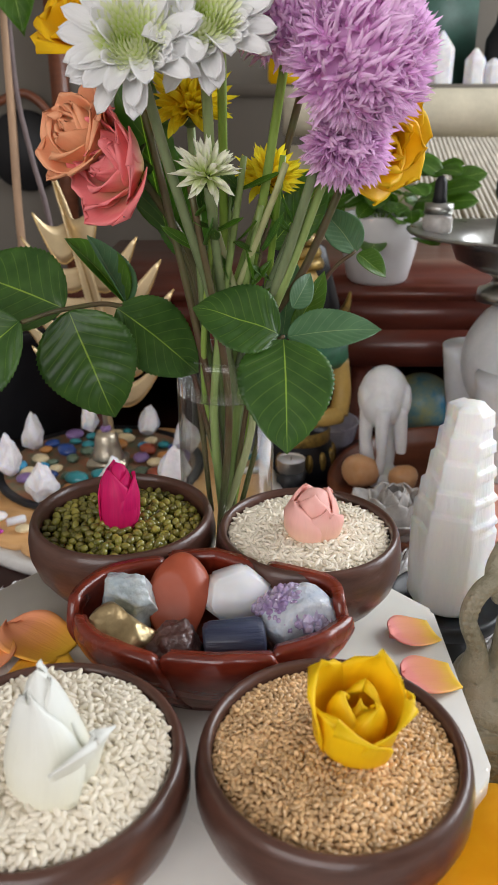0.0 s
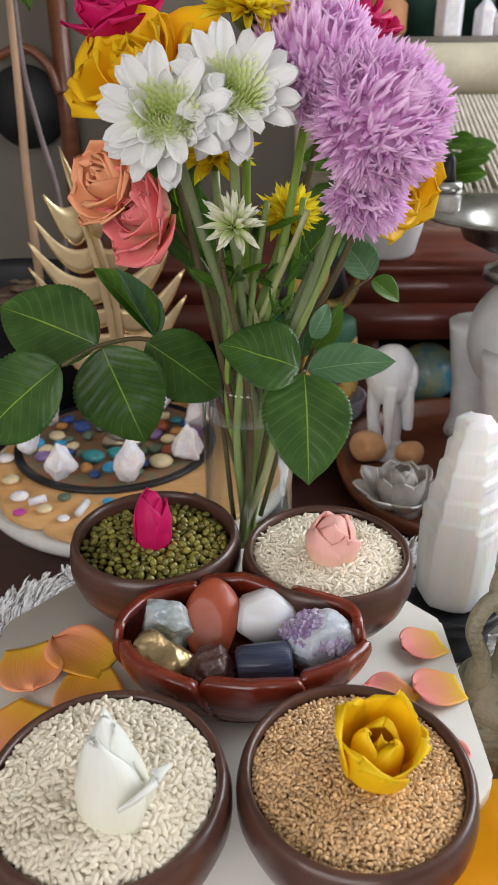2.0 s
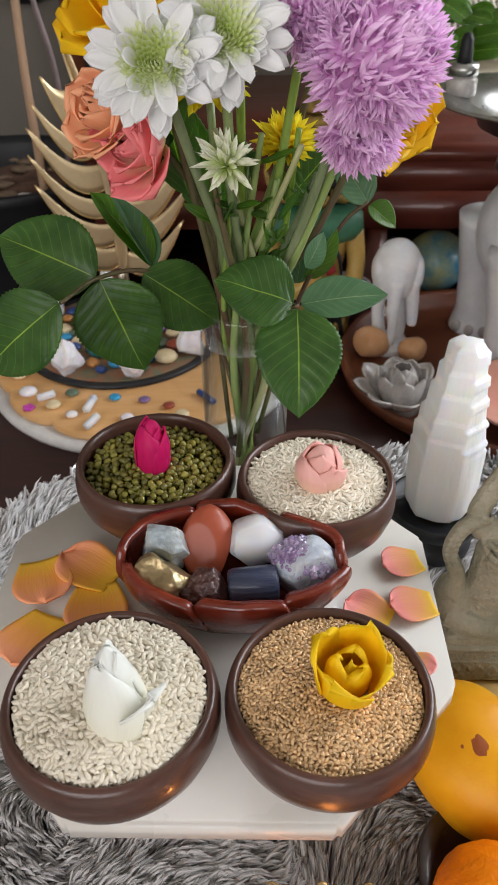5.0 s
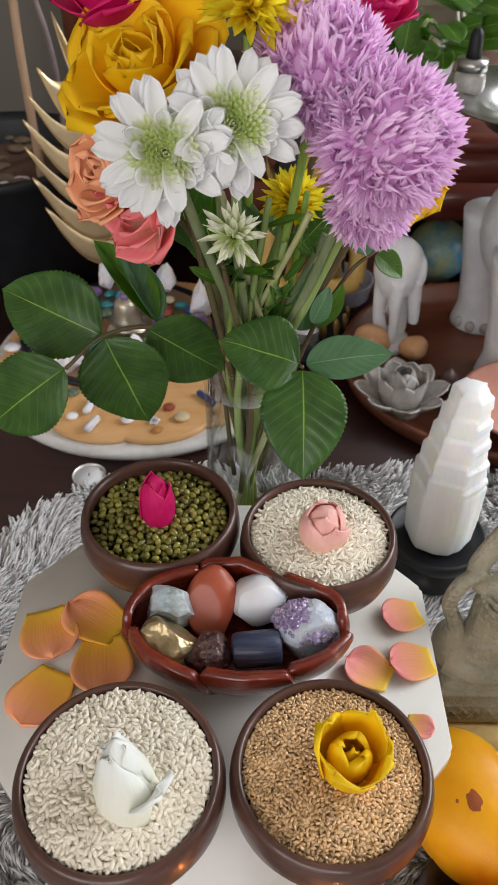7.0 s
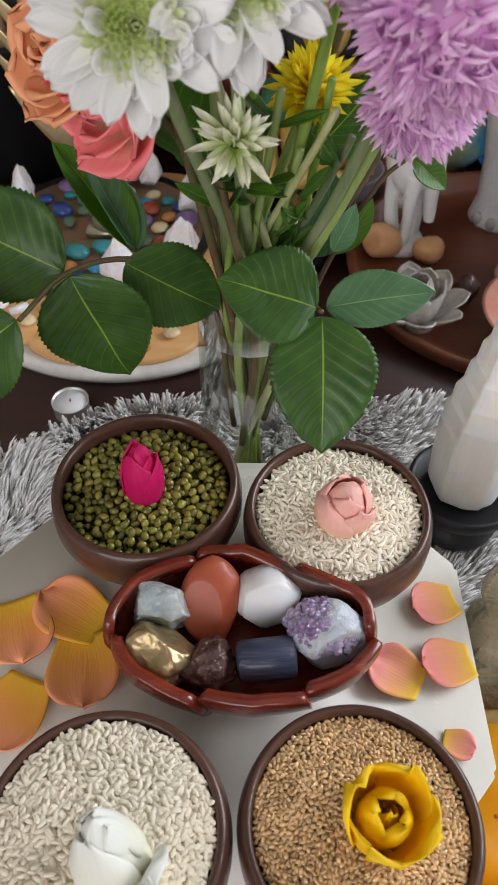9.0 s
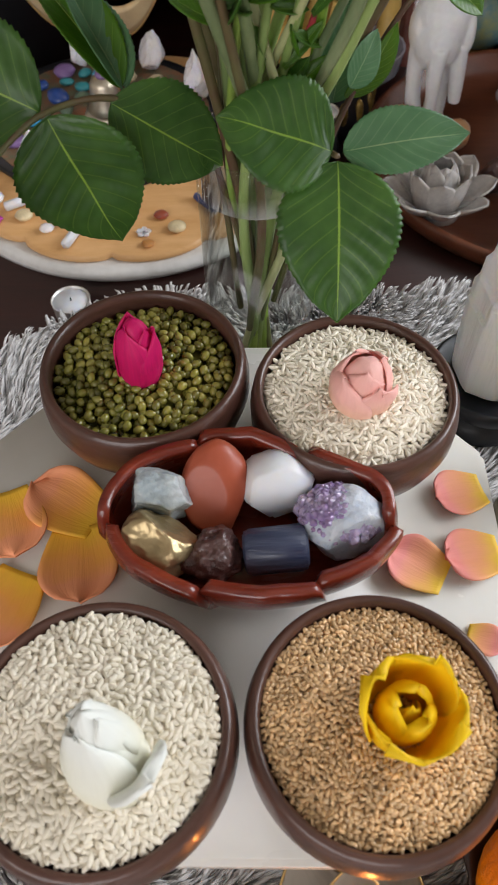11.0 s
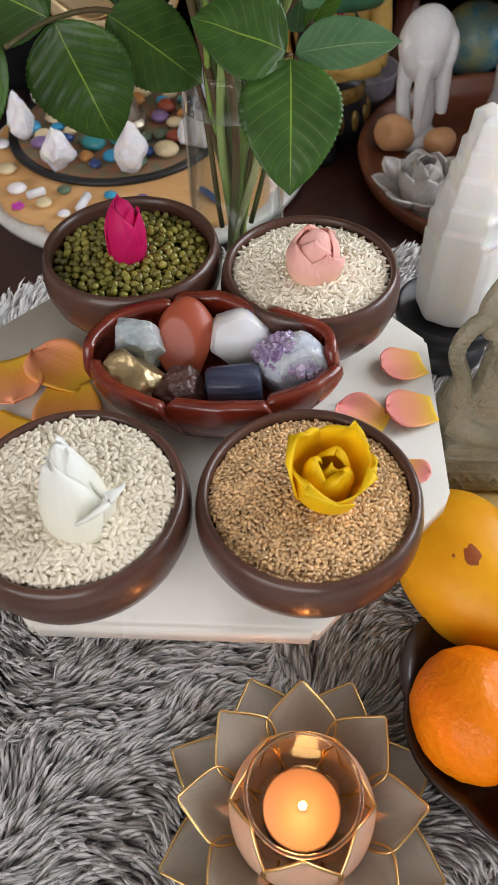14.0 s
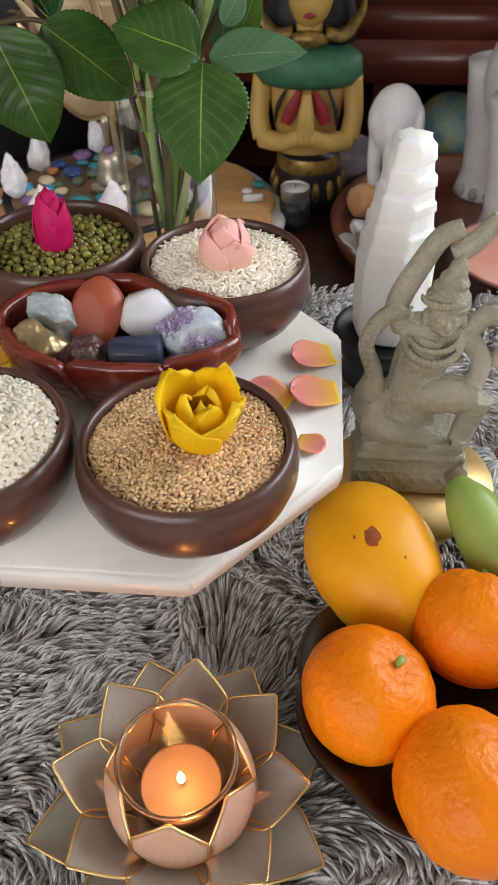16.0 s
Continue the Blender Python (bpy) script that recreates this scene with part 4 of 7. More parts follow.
bud("magenta_rosebud", (-0.0665, 0.3450), TRAY_TOP + 0.0355, [(-40, 0.036, (0.0058, 0.0090, 0.0086, 0.0050), 210, 0.02), (95, 0.032, (0.0056, 0.0092, 0.0096, 0.0074), 170, 0.03), (205, 0.036, (0.0054, 0.0088, 0.0086, 0.0056), 190, 0.02), (60, 0.0335, (0.004, 0.0074, 0.0072, 0.0046), 210, 0.02)], P_MAGENTA,
    "closed magenta rosebud stuck upright in the mung beans", (-4, 0), 1.10, [(0, 0), (0.0055, 0.004), (0.0066, 0.014), (0.0060, 0.026), (0.0036, 0.034), (0, 0.0365)])
bud("pink_rosebud", (0.0305, 0.3305), TRAY_TOP + 0.0405, [(-62, 0.0235, (0.0068, 0.0124, 0.0128, 0.0092), 150, 0.05), (28, 0.0225, (0.0066, 0.0120, 0.0126, 0.0100), 130, 0.05), (118, 0.027, (0.0062, 0.0114, 0.0112, 0.0066), 160, 0.05), (222, 0.027, (0.0062, 0.0116, 0.0116, 0.0074), 150, 0.05), (-15, 0.0275, (0.005, 0.0092, 0.0088, 0.0052), 190, 0.03)], P_PINK,
    "peach pink rosebud set in the long-grain rice", (6, 4), 1.12, [(0, 0), (0.0065, 0.004), (0.0086, 0.012), (0.0074, 0.020), (0.0042, 0.0255), (0, 0.027)])
bud("cream_petal_bud", (-0.0600, 0.1800), TRAY_TOP + 0.0440, [(-28, 0.033, (0.0150, 0.0138, 0.0094, 0.0046), 165, 0.06), (52, 0.023, (0.0108, 0.0130, 0.0165, 0.0215), 80, 0.08), (165, 0.037, (0.0110, 0.0102, 0.0074, 0.0030), 190, 0.04), (248, 0.026, (0.0140, 0.0130, 0.0104, 0.0066), 120, 0.07), (75, 0.034, (0.0096, 0.0090, 0.0070, 0.0030), 170, 0.04)], P_CREAM,
    "folded cream white petals stuck in the rice", (-5, -6), 1.08, [(0, 0), (0.0105, 0.002), (0.0094, 0.012), (0.0064, 0.024), (0.0034, 0.032), (0, 0.0355)])
bud("yellow_rosebud", (0.0335, 0.1935), TRAY_TOP + 0.0400, [(-35, 0.0275, (0.0078, 0.0136, 0.0150, 0.0160), 150, 0.05), (62, 0.032, (0.0074, 0.0136, 0.0158, 0.0172), 125, 0.07), (150, 0.034, (0.0074, 0.0134, 0.0150, 0.0146), 130, 0.07), (245, 0.034, (0.0074, 0.0136, 0.0152, 0.0150), 130, 0.07), (40, 0.0275, (0.0050, 0.0098, 0.0098, 0.0060), 160, 0.06), (160, 0.0280, (0.0050, 0.0092, 0.0088, 0.0050), 170, 0.05), (285, 0.0285, (0.0050, 0.0094, 0.0092, 0.0056), 165, 0.05), (10, 0.0250, (0.0040, 0.0058, 0.0046, 0.0010), 250, 0.03)], P_LEMON,
    "bright yellow rosebud opening in the sesame seeds", (4, 5), 0.98)


# ---- the vase and its flowers ----
VASE = (-0.0135, 0.424)


def vase():
    ob = thing("glass_vase", (*VASE, 0.0), "tall clear glass cylinder vase half full of water", "vase")
    R, t, lev = 0.0285, 0.0022, 0.200
    prof = [(R - t, lev + 0.0002), (R, lev + 0.0002), (R, 0.222), (R - t / 2, 0.2235), (R - t, 0.222), (R - t, lev + 0.0002)]
    o = put("glass", mesh_of("glass", *lathe(prof, 64, (*VASE, 0.001)), M_VASE), ob)
    o.visible_shadow = False
    # below the water line the wall and the water bend light as one body
    w = put("water", mesh_of("water", *lathe([(0.0, 0.0), (R - 0.003, 0.0), (R - 0.0005, 0.002), (R, 0.006), (R, lev), (R - 0.0012, lev), (R - 0.003, lev - 0.0013), (0.0, lev - 0.0015)], 64, (*VASE, 0.001)), M_WATER), ob, "clear water")
    w.visible_shadow = False


vase()


def stem_part(ob, pts, r0=0.0032, r1=0.0023, m=M_STEM):
    put("stem", mesh_of("stem", *tube(pts, (r0, r1), 9, 30), m), ob)


def stem_to(head, foot, mid=None):
    """A stem from the vase's floor to a flower's head, through the mouth of the vase."""
    mx, my = VASE[0] + foot[0] * 0.8, VASE[1] + foot[1] * 0.8
    # the stems cross on their way up
    lx, ly = VASE[0] - foot[0] * 0.9 + foot[1] * 0.35, VASE[1] - foot[1] * 0.7
    pts = [(lx, ly, 0.014), ((lx + mx) / 2, (ly + my) / 2, 0.11), (mx, my, 0.205)]
    if mid:
        pts.append(mid)
    return pts + [head]


def ring_petals(ob, name, me_list, at, facing, count, open_deg, radius, jitter, seed):
    """Petals round a flower's head; open_deg: 0 along the axis, 90 flat."""
    r = np.random.default_rng(seed)
    q = Vector(facing).to_track_quat("Z", "Y").to_matrix().to_4x4()
    base = Vector(at) - ob.location
    for k in range(count):
        a = 360 * k / count + r.normal(0, jitter * 2) + seed * 17
        o = open_deg + r.normal(0, jitter)
        m = Matrix.Translation(base) @ q @ pose(0, 0, 0, 0, 0, a) @ pose(0, radius, 0, 90 - o, 0, 0) @ pose(0, 0, 0, 0, r.normal(0, jitter), 0)
        put(name, me_list[k % len(me_list)], ob, m=m)


def white_mum(at, facing, R, foot, label, inner=1.0):
    ob = thing("white_chrysanthemum", (VASE[0] + foot[0], VASE[1] + foot[1], 0.012), label, "flower", "flowers in the vase")
    f = Vector(facing).normalized()
    neck = Vector(at) - f * R * 0.32
    stem_part(ob, stem_to(neck, foot, tuple(np.array(neck) * 0.75 + np.array((VASE[0], VASE[1], 0.21)) * 0.25 + np.array((0, 0.004, 0)))))
    outs = []
    for b, s in ((0.2, 1), (-0.15, 2), (0.35, 3)):
        V, F, U = thicken(petal(R * 1.08, R * 0.335, 0.55, b, -0.1, 8, 10, 0.07, s, 0.42), 0.0005)
        outs.append(mesh_of("petal", V, F, P_WHITE, U))
    mids = []
    for b, s in ((0.5, 4), (0.3, 5)):
        V, F, U = thicken(petal(R * 0.58, R * 0.27, 0.6, b, 0.0, 8, 9, 0.06, s, 0.45), 0.0005)
        mids.append(mesh_of("petal", V, F, P_WHITE, U))
    ring_petals(ob, "petal", outs, neck + f * R * 0.22, f, 19, 90, R * 0.06, 9, 1)
    ring_petals(ob, "petal", outs, neck + f * R * 0.28, f, 17, 74, R * 0.05, 9, 2)
    ring_petals(ob, "petal", mids, neck + f * R * 0.30, f, 16, 60, R * 0.24, 9, 3)
    # the tight green middle
    r = np.random.default_rng(5)
    V, F, U = petal(R * 0.40, R * 0.11, 0.8, 0.6, 0.4, 4, 5, 0, 6, 0.5)
    q = f.to_track_quat("Z", "Y").to_matrix().to_4x4()
    pieces = []
    for k in range(130):
        u = math.sqrt((k + 0.5) / 130)
        a = k * 137.5
        pieces.append(moved((V, F, U), Matrix.Translation(neck + f * R * 0.30) @ q @ pose(0, 0, 0, 0, 0, a) @ pose(0, R * 0.36 * u, 0, 90 - (2 + 48 * u), 0, 0) @ Matrix.Scale(inner * (0.40 + 0.80 * u), 4)))
    V, F, U = join(*pieces)
    tagged(put("floret_cushion", mesh_of("floret_cushion", V, F, P_GREEN, U), ob, "yellow-green tight inner florets"), kind="stuff")
    p = moved(lathe([(0.0, -0.3), (0.16, -0.24), (0.30, 0.0), (0.34, 0.14), (0.0, 0.10)], 14), Matrix.Translation(neck + f * R * 0.12) @ q @ Matrix.Scale(R, 4))
    put("calyx", mesh_of("calyx", *p, M_CUT), ob)


white_mum((-0.0465, 0.343, 0.3755), (0.02, -0.93, 0.36), 0.0268, (0.006, -0.008), "large white chrysanthemum with a green centre in the vase")
white_mum((-0.0185, 0.353, 0.384), (0.18, -0.88, 0.45), 0.0270, (-0.004, 0.004), "large white chrysanthemum leaning over its neighbour in the vase")


def spiky(name, at, facing, R, count, m, L, W, label, foot, spread=100, seed=1, m_in=None, mid=None, core=0.35, bend=0.25):
    """A pompon of many narrow pointed petals on a stem."""
    ob = thing(name, (VASE[0] + foot[0], VASE[1] + foot[1], 0.012), label, "flower", "flowers in the vase")
    f = Vector(facing).normalized()
    stem_part(ob, stem_to(Vector(at) - f * R * 0.3, foot, mid))
    r = np.random.default_rng(seed)
    q = f.to_track_quat("Z", "Y").to_matrix().to_4x4()
    shapes = [petal(L * s, W * w, 1.2, b, 0.75, 4, 6, 0.05, i, 0.6) for i, (s, w, b) in enumerate(((1.0, 1.0, bend), (0.9, 0.8, bend * 0.4), (1.1, 0.9, bend * 1.8), (0.8, 1.0, -bend * 0.8)))]
    pieces = []
    for k in range(count):
        u = (k + 0.5) / count
        o = spread * math.sqrt(u) + r.normal(0, 5)
        a = k * 137.5 + r.normal(0, 8)
        if count > 300:
            # petals gather into uneven tufts
            c = Vector((math.sin(radians(o)) * math.cos(radians(a)), math.sin(radians(o)) * math.sin(radians(a)), math.cos(radians(o)))) * 3.2
            a, o = a + 26 * noise.noise(c + Vector((seed, 0, 0))), o + 20 * noise.noise(c + Vector((0, seed, 5)))
        s = r.uniform(0.8, 1.15)
        pieces.append(moved(shapes[k % 4], Matrix.Translation(Vector(at)) @ q @ pose(0, 0, 0, 0, 0, a) @ pose(0, 0, 0, 90 - o, 0, 0) @ pose(0, R * core, 0, r.normal(0, 6), r.normal(0, 20), r.normal(0, 8)) @ Matrix.Scale(s, 4)))
    if count > 300:
        V, F = lump(tuple(at), (R * core * 1.25,) * 3, seed, 0.1, 2.0, 3)
        pieces.append((V, F, np.full((len(V), 2), 0.3)))
        V, F, U = join(*pieces)
        tagged(put("bloom", mesh_of("bloom", V, F, m, U), ob, "dense ruffled bloom"), kind="stuff")
    else:
        for V, F, U in pieces:
            put("petal", mesh_of("petal", V, F, m, U), ob)
    p = moved(lathe([(0.0, -0.42), (0.12, -0.36), (0.30, -0.16), (0.36, 0.0), (0.0, 0.05)], 14), Matrix.Translation(Vector(at)) @ q @ Matrix.Scale(R, 4))
    put("calyx", mesh_of("calyx", *p, M_CUT), ob)
    return ob


spiky("small_chrysanthemum", (-0.0195, 0.376, 0.323), (0.0, -0.8, 0.6), 0.016, 60, petal_mat("pale_green_petal", (0.58, 0.70, 0.18), (0.94, 0.95, 0.80), 0.15), 0.0150, 0.0036, "small half-open white and green chrysanthemum", (0.003, 0.006), 82, 8, core=0.18)
spiky("purple_chrysanthemum", (0.0475, 0.368, 0.372), (0.45, -0.72, 0.52), 0.036, 1700, P_PURPLE, 0.0170, 0.0027, "large lilac chrysanthemum with curled narrow petals", (0.014, 0.0), 112, 2, mid=(0.022, 0.398, 0.29), core=0.54, bend=0.8)
spiky("purple_chrysanthemum", (0.0180, 0.392, 0.395), (-0.1, -0.55, 0.83), 0.034, 1500, P_PURPLE, 0.0165, 0.0027, "lilac chrysanthemum standing behind the others", (0.008, 0.010), 112, 3, core=0.54, bend=0.8)
spiky("purple_chrysanthemum", (0.0455, 0.384, 0.338), (0.25, -0.80, -0.1), 0.024, 800, P_PURPLE, 0.0165, 0.0026, "smaller lilac chrysanthemum hanging below", (0.012, -0.008), 100, 4, mid=(0.020, 0.405, 0.27), core=0.35, bend=0.8)
spiky("yellow_chrysanthemum", (0.0100, 0.432, 0.316), (0.2, -0.4, 0.9), 0.020, 110, P_YCHR, 0.0165, 0.0048, "small yellow chrysanthemum half hidden by stems", (-0.010, 0.008), 92, 5, core=0.2)
spiky("yellow_chrysanthemum", (-0.030, 0.420, 0.352), (0.0, -0.5, 0.85), 0.024, 120, P_YCHR, 0.0190, 0.0055, "yellow chrysanthemum behind the white ones", (-0.012, 0.0), 95, 6, core=0.2)
spiky("yellow_chrysanthemum", (-0.012, 0.392, 0.418), (0.1, -0.3, 0.95), 0.026, 130, P_YCHR, 0.020, 0.0055, "yellow chrysanthemum at the top of the bouquet", (0.0, 0.014), 95, 7, core=0.2)


def rose(at, facing, R, m, label, foot, seed=1, mid=None, m_stem=M_STEMD, spread=1.0, outer=None):
    """A rose: cupped petals wrapped in turns, the outer ones wider open, with sepals and a stem."""
    ob = thing("rose", (VASE[0] + foot[0], VASE[1] + foot[1], 0.012), label, "flower", "flowers in the vase")
    f = Vector(facing).normalized()
    neck = Vector(at) - f * R * 0.75
    stem_part(ob, stem_to(neck, foot, mid), 0.0027, 0.0021, m_stem)
    q = f.to_track_quat("Z", "Y").to_matrix().to_4x4()
    base = neck - ob.location
    r = np.random.default_rng(seed)
    k = 0
    for count, H, radii, span in ((2, 1.35, (0.12, 0.26, 0.24, 0.10), 230), (3, 1.38, (0.16, 0.38, 0.40, 0.26), 170), (4, 1.36, (0.20, 0.52, 0.60, 0.55), 140), (5, 1.28, (0.24, 0.64, 0.82, 0.95), 115), (5, 1.10, (0.26, 0.72, 1.02, 1.30), 105)):
        for j in range(count):
            rr = [R * q * (1 if n < 2 else spread ** (0.5 * n - 0.5)) * r.uniform(0.95, 1.05) for n, q in enumerate(radii)]
            V, F, U = wrapped(R * H * r.uniform(0.94, 1.06), rr, span, seed * 40 + k, 0.05)
            mm = (outer if outer and count == 5 and j % 2 == 0 else m)
            a = 360 * j / count + k * 29 + r.normal(0, 8)
            put("petal", mesh_of("petal", V, F, mm, U), ob, m=Matrix.Translation(base) @ q @ pose(0, 0, 0, r.normal(0, 3), r.normal(0, 3), a))
            k += 1
    for j in range(5):
        V, F, U = thicken(petal(R * 0.8, R * 0.22, 0.6, -0.7, 0.9, 4, 7, 0.02, j, 0.8), 0.0006)
        put("sepal", mesh_of("sepal", V, F, M_CUT, U), ob, m=Matrix.Translation(base) @ q @ pose(0, 0, 0, 0, 0, 72 * j + 20) @ pose(0, R * 0.10, 0, 40, 0, 0))
    p = moved(lathe([(0.0, -0.42), (0.10, -0.40), (0.22, -0.2), (0.24, -0.02), (0.0, 0.08)], 14), Matrix.Translation(neck) @ q @ Matrix.Scale(R, 4))
    put("hip", mesh_of("hip", *p, M_CUT), ob)


rose((-0.064, 0.402, 0.394), (-0.32, -0.52, 0.79), 0.0265, P_YELLOW, "large open golden yellow rose in the vase", (-0.012, -0.006), 3, spread=1.25)
rose((0.066, 0.410, 0.336), (0.45, -0.7, -0.15), 0.0195, P_YELLOW, "golden yellow rose behind the lilac blooms", (0.010, 0.012), 5, spread=1.1, mid=(0.03, 0.425, 0.27))
rose((-0.070, 0.405, 0.3265), (-0.68, -0.68, 0.12), 0.0225, P_CORAL, "coral pink rose turned outward from the vase", (-0.016, 0.002), 7, mid=(-0.030, 0.432, 0.27))
rose((-0.087, 0.413, 0.3400), (-0.60, -0.62, 0.50), 0.0205, P_ORANGE, "soft orange rose beside the coral one", (-0.016, 0.008), 9, mid=(-0.034, 0.440, 0.27))
rose((-0.078, 0.440, 0.418), (-0.3, -0.2, 0.9), 0.022, P_MAGENTA, "magenta rose at the back of the bouquet", (-0.008, 0.016), 11)
rose((0.040, 0.440, 0.412), (0.2, -0.1, 0.95), 0.022, P_MAGENTA, "magenta rose behind the lilac blooms", (0.004, 0.018), 13)


def rose_spray(name, label, twig, leaves, m=M_LEAF):
    """A twig with its leaves: each leaf from its base towards its tip."""
    ob = thing(name, twig[0], label, "leaves", "foliage in the vase")
    put("twig", mesh_of("twig", *tube(twig, (0.0017, 0.0011), 8, 24), M_STEMD), ob)
    for k, (b, t, W, face, fold, droop, mm) in enumerate(leaves):
        b, t = Vector(b), Vector(t)
        L = (t - b).length
        V, F, U = thicken(leaf(L * 1.03, W, fold, droop, k + len(name)), 0.0004)
        d = (t - b).normalized()
        x = d.cross(Vector(face)).normalized()
        z = x.cross(d)
        # lift the start of the leaf so that its drooping tip comes to t
        y2 = (d + z * droop * 0.5).normalized()
        put("leaf", mesh_of("leaf", V, F, mm or m, U), ob, m=aim(b - ob.location, y2, face))


rose_spray("rose_leaf_spray", "dark green toothed rose leaves on a twig leaning forward", [(VASE[0], VASE[1], 0.10), (0.0, 0.415, 0.20), (0.012, 0.395, 0.235), (0.0175, 0.377, 0.2455)],
           [((0.0175, 0.375, 0.2445), (0.0185, 0.336, 0.200), 0.052, (0.05, -0.8, 0.6), 0.12, 0.35, None), ((0.0150, 0.379, 0.2460), (-0.0275, 0.382, 0.2590), 0.046, (0.0, -0.62, 0.78), 0.15, 0.5, None),
            ((0.0200, 0.382, 0.2440), (0.0685, 0.391, 0.2455), 0.028, (0.0, -0.6, 0.8), 0.25, 0.3, M_LEAFP)])
rose_spray("rose_leaf_spray", "broad dark green rose leaves spreading sideways on a twig", [(VASE[0] - 0.01, VASE[1], 0.12), (-0.035, 0.425, 0.22), (-0.066, 0.402, 0.2545), (-0.094, 0.389, 0.2570), (-0.108, 0.355, 0.2585)],
           [((-0.0700, 0.399, 0.2550), (-0.0300, 0.418, 0.2140), 0.044, (0.1, -0.85, 0.5), 0.1, 0.4, None), ((-0.0930, 0.388, 0.2560), (-0.0735, 0.387, 0.1990), 0.056, (0.0, -0.9, 0.43), 0.1, 0.4, None),
            ((-0.0960, 0.390, 0.2570), (-0.1540, 0.415, 0.2710), 0.053, (0.0, -0.8, 0.6), 0.1, 0.45, None), ((-0.1090, 0.354, 0.2590), (-0.1590, 0.364, 0.2130), 0.048, (-0.1, -0.85, 0.5), 0.1, 0.4, None)])
rose_spray("rose_leaf_spray", "folded pale-backed rose leaf on a thin stalk", [(VASE[0] - 0.005, VASE[1], 0.15), (-0.040, 0.420, 0.235), (-0.067, 0.408, 0.256)],
           [((-0.067, 0.408, 0.256), (-0.106, 0.452, 0.283), 0.024, (0.6, -0.75, 0.2), 0.9, 0.2, M_LEAFY), ((-0.066, 0.4075, 0.2555), (-0.090, 0.436, 0.2865), 0.022, (0.75, -0.6, 0.3), 0.7, 0.15, M_LEAFP)])
rose_spray("rose_leaf_spray", "pale green young leaves on a stem among the flowers", [(VASE[0] + 0.008, VASE[1] + 0.005, 0.12), (0.020, 0.430, 0.22), (0.046, 0.450, 0.262), (0.063, 0.457, 0.276)],
           [((0.063, 0.457, 0.275), (0.043, 0.473, 0.298), 0.026, (0.3, -0.9, 0.3), 0.3, 0.5, M_LEAFP), ((0.064, 0.456, 0.274), (0.080, 0.450, 0.262), 0.018, (0.1, -0.6, 0.8), 0.4, 0.3, M_LEAFY),
            ((0.024, 0.413, 0.252), (0.034, 0.426, 0.268), 0.016, (0.5, -0.8, 0.3), 0.2, 0.2, M_LEAFP), ((0.026, 0.435, 0.235), (0.042, 0.430, 0.268), 0.020, (0.6, -0.8, 0.2), 0.3, 0.3, M_LEAFY),
            ((0.020, 0.440, 0.23), (0.024, 0.445, 0.275), 0.024, (0.2, -0.9, 0.2), 0.3, 0.3, M_LEAFP), ((0.012, 0.445, 0.28), (0.045, 0.452, 0.318), 0.030, (0.2, -0.9, 0.3), 0.2, 0.3, M_LEAF),
            ((-0.03, 0.445, 0.27), (-0.052, 0.440, 0.345), 0.032, (0.0, -0.95, 0.3), 0.2, 0.3, M_LEAF), ((-0.045, 0.43, 0.29), (-0.060, 0.42, 0.385), 0.034, (-0.2, -0.9, 0.2), 0.2, 0.3, M_LEAF)])


def fine_stems():
    """Bare flower stalks and small leaflets that fill the neck of the bouquet."""
    r = np.random.default_rng(12)
    for k in range(9):
        a = k * 2.4
        d0 = (0.006, 0.016, 0.0232)[k % 3] * r.uniform(0.9, 1.05)
        foot = (d0 * math.cos(a), d0 * math.sin(a))
        top = (VASE[0] + r.uniform(-0.02, 0.045), VASE[1] - r.uniform(0.0, 0.045), r.uniform(0.30, 0.335))
        ob = thing("cut_stem", (VASE[0] + foot[0], VASE[1] + foot[1], 0.012), "thin green flower stem standing in the vase", "stem", "stems in the vase")
        stem_part(ob, stem_to(top, foot), r.uniform(0.0022, 0.0040), 0.0017, M_STEMD if k % 9 == 2 else M_STEMP if k % 4 == 1 else M_STEM)
        for j in range(4):
            u = r.uniform(0.2, 0.95)
            b = Vector((VASE[0] + (top[0] - VASE[0]) * u, VASE[1] + (top[1] - VASE[1]) * u, 0.205 + (top[2] - 0.205) * u))
            d = Vector((r.uniform(-1, 1), r.uniform(-0.9, 0.4), r.uniform(0.1, 0.9)))
            V, F, U = thicken(petal(r.uniform(0.014, 0.026), r.uniform(0.005, 0.009), 0.5, 0.4, 0.8, 4, 7, 0.05, j, 0.4), 0.0004)
            put("leaflet", mesh_of("leaflet", V, F, M_LEAFY if j % 2 else M_LEAF, U), ob, m=aim(b - ob.location, d, (0, -0.6, 0.8)))


fine_stems()


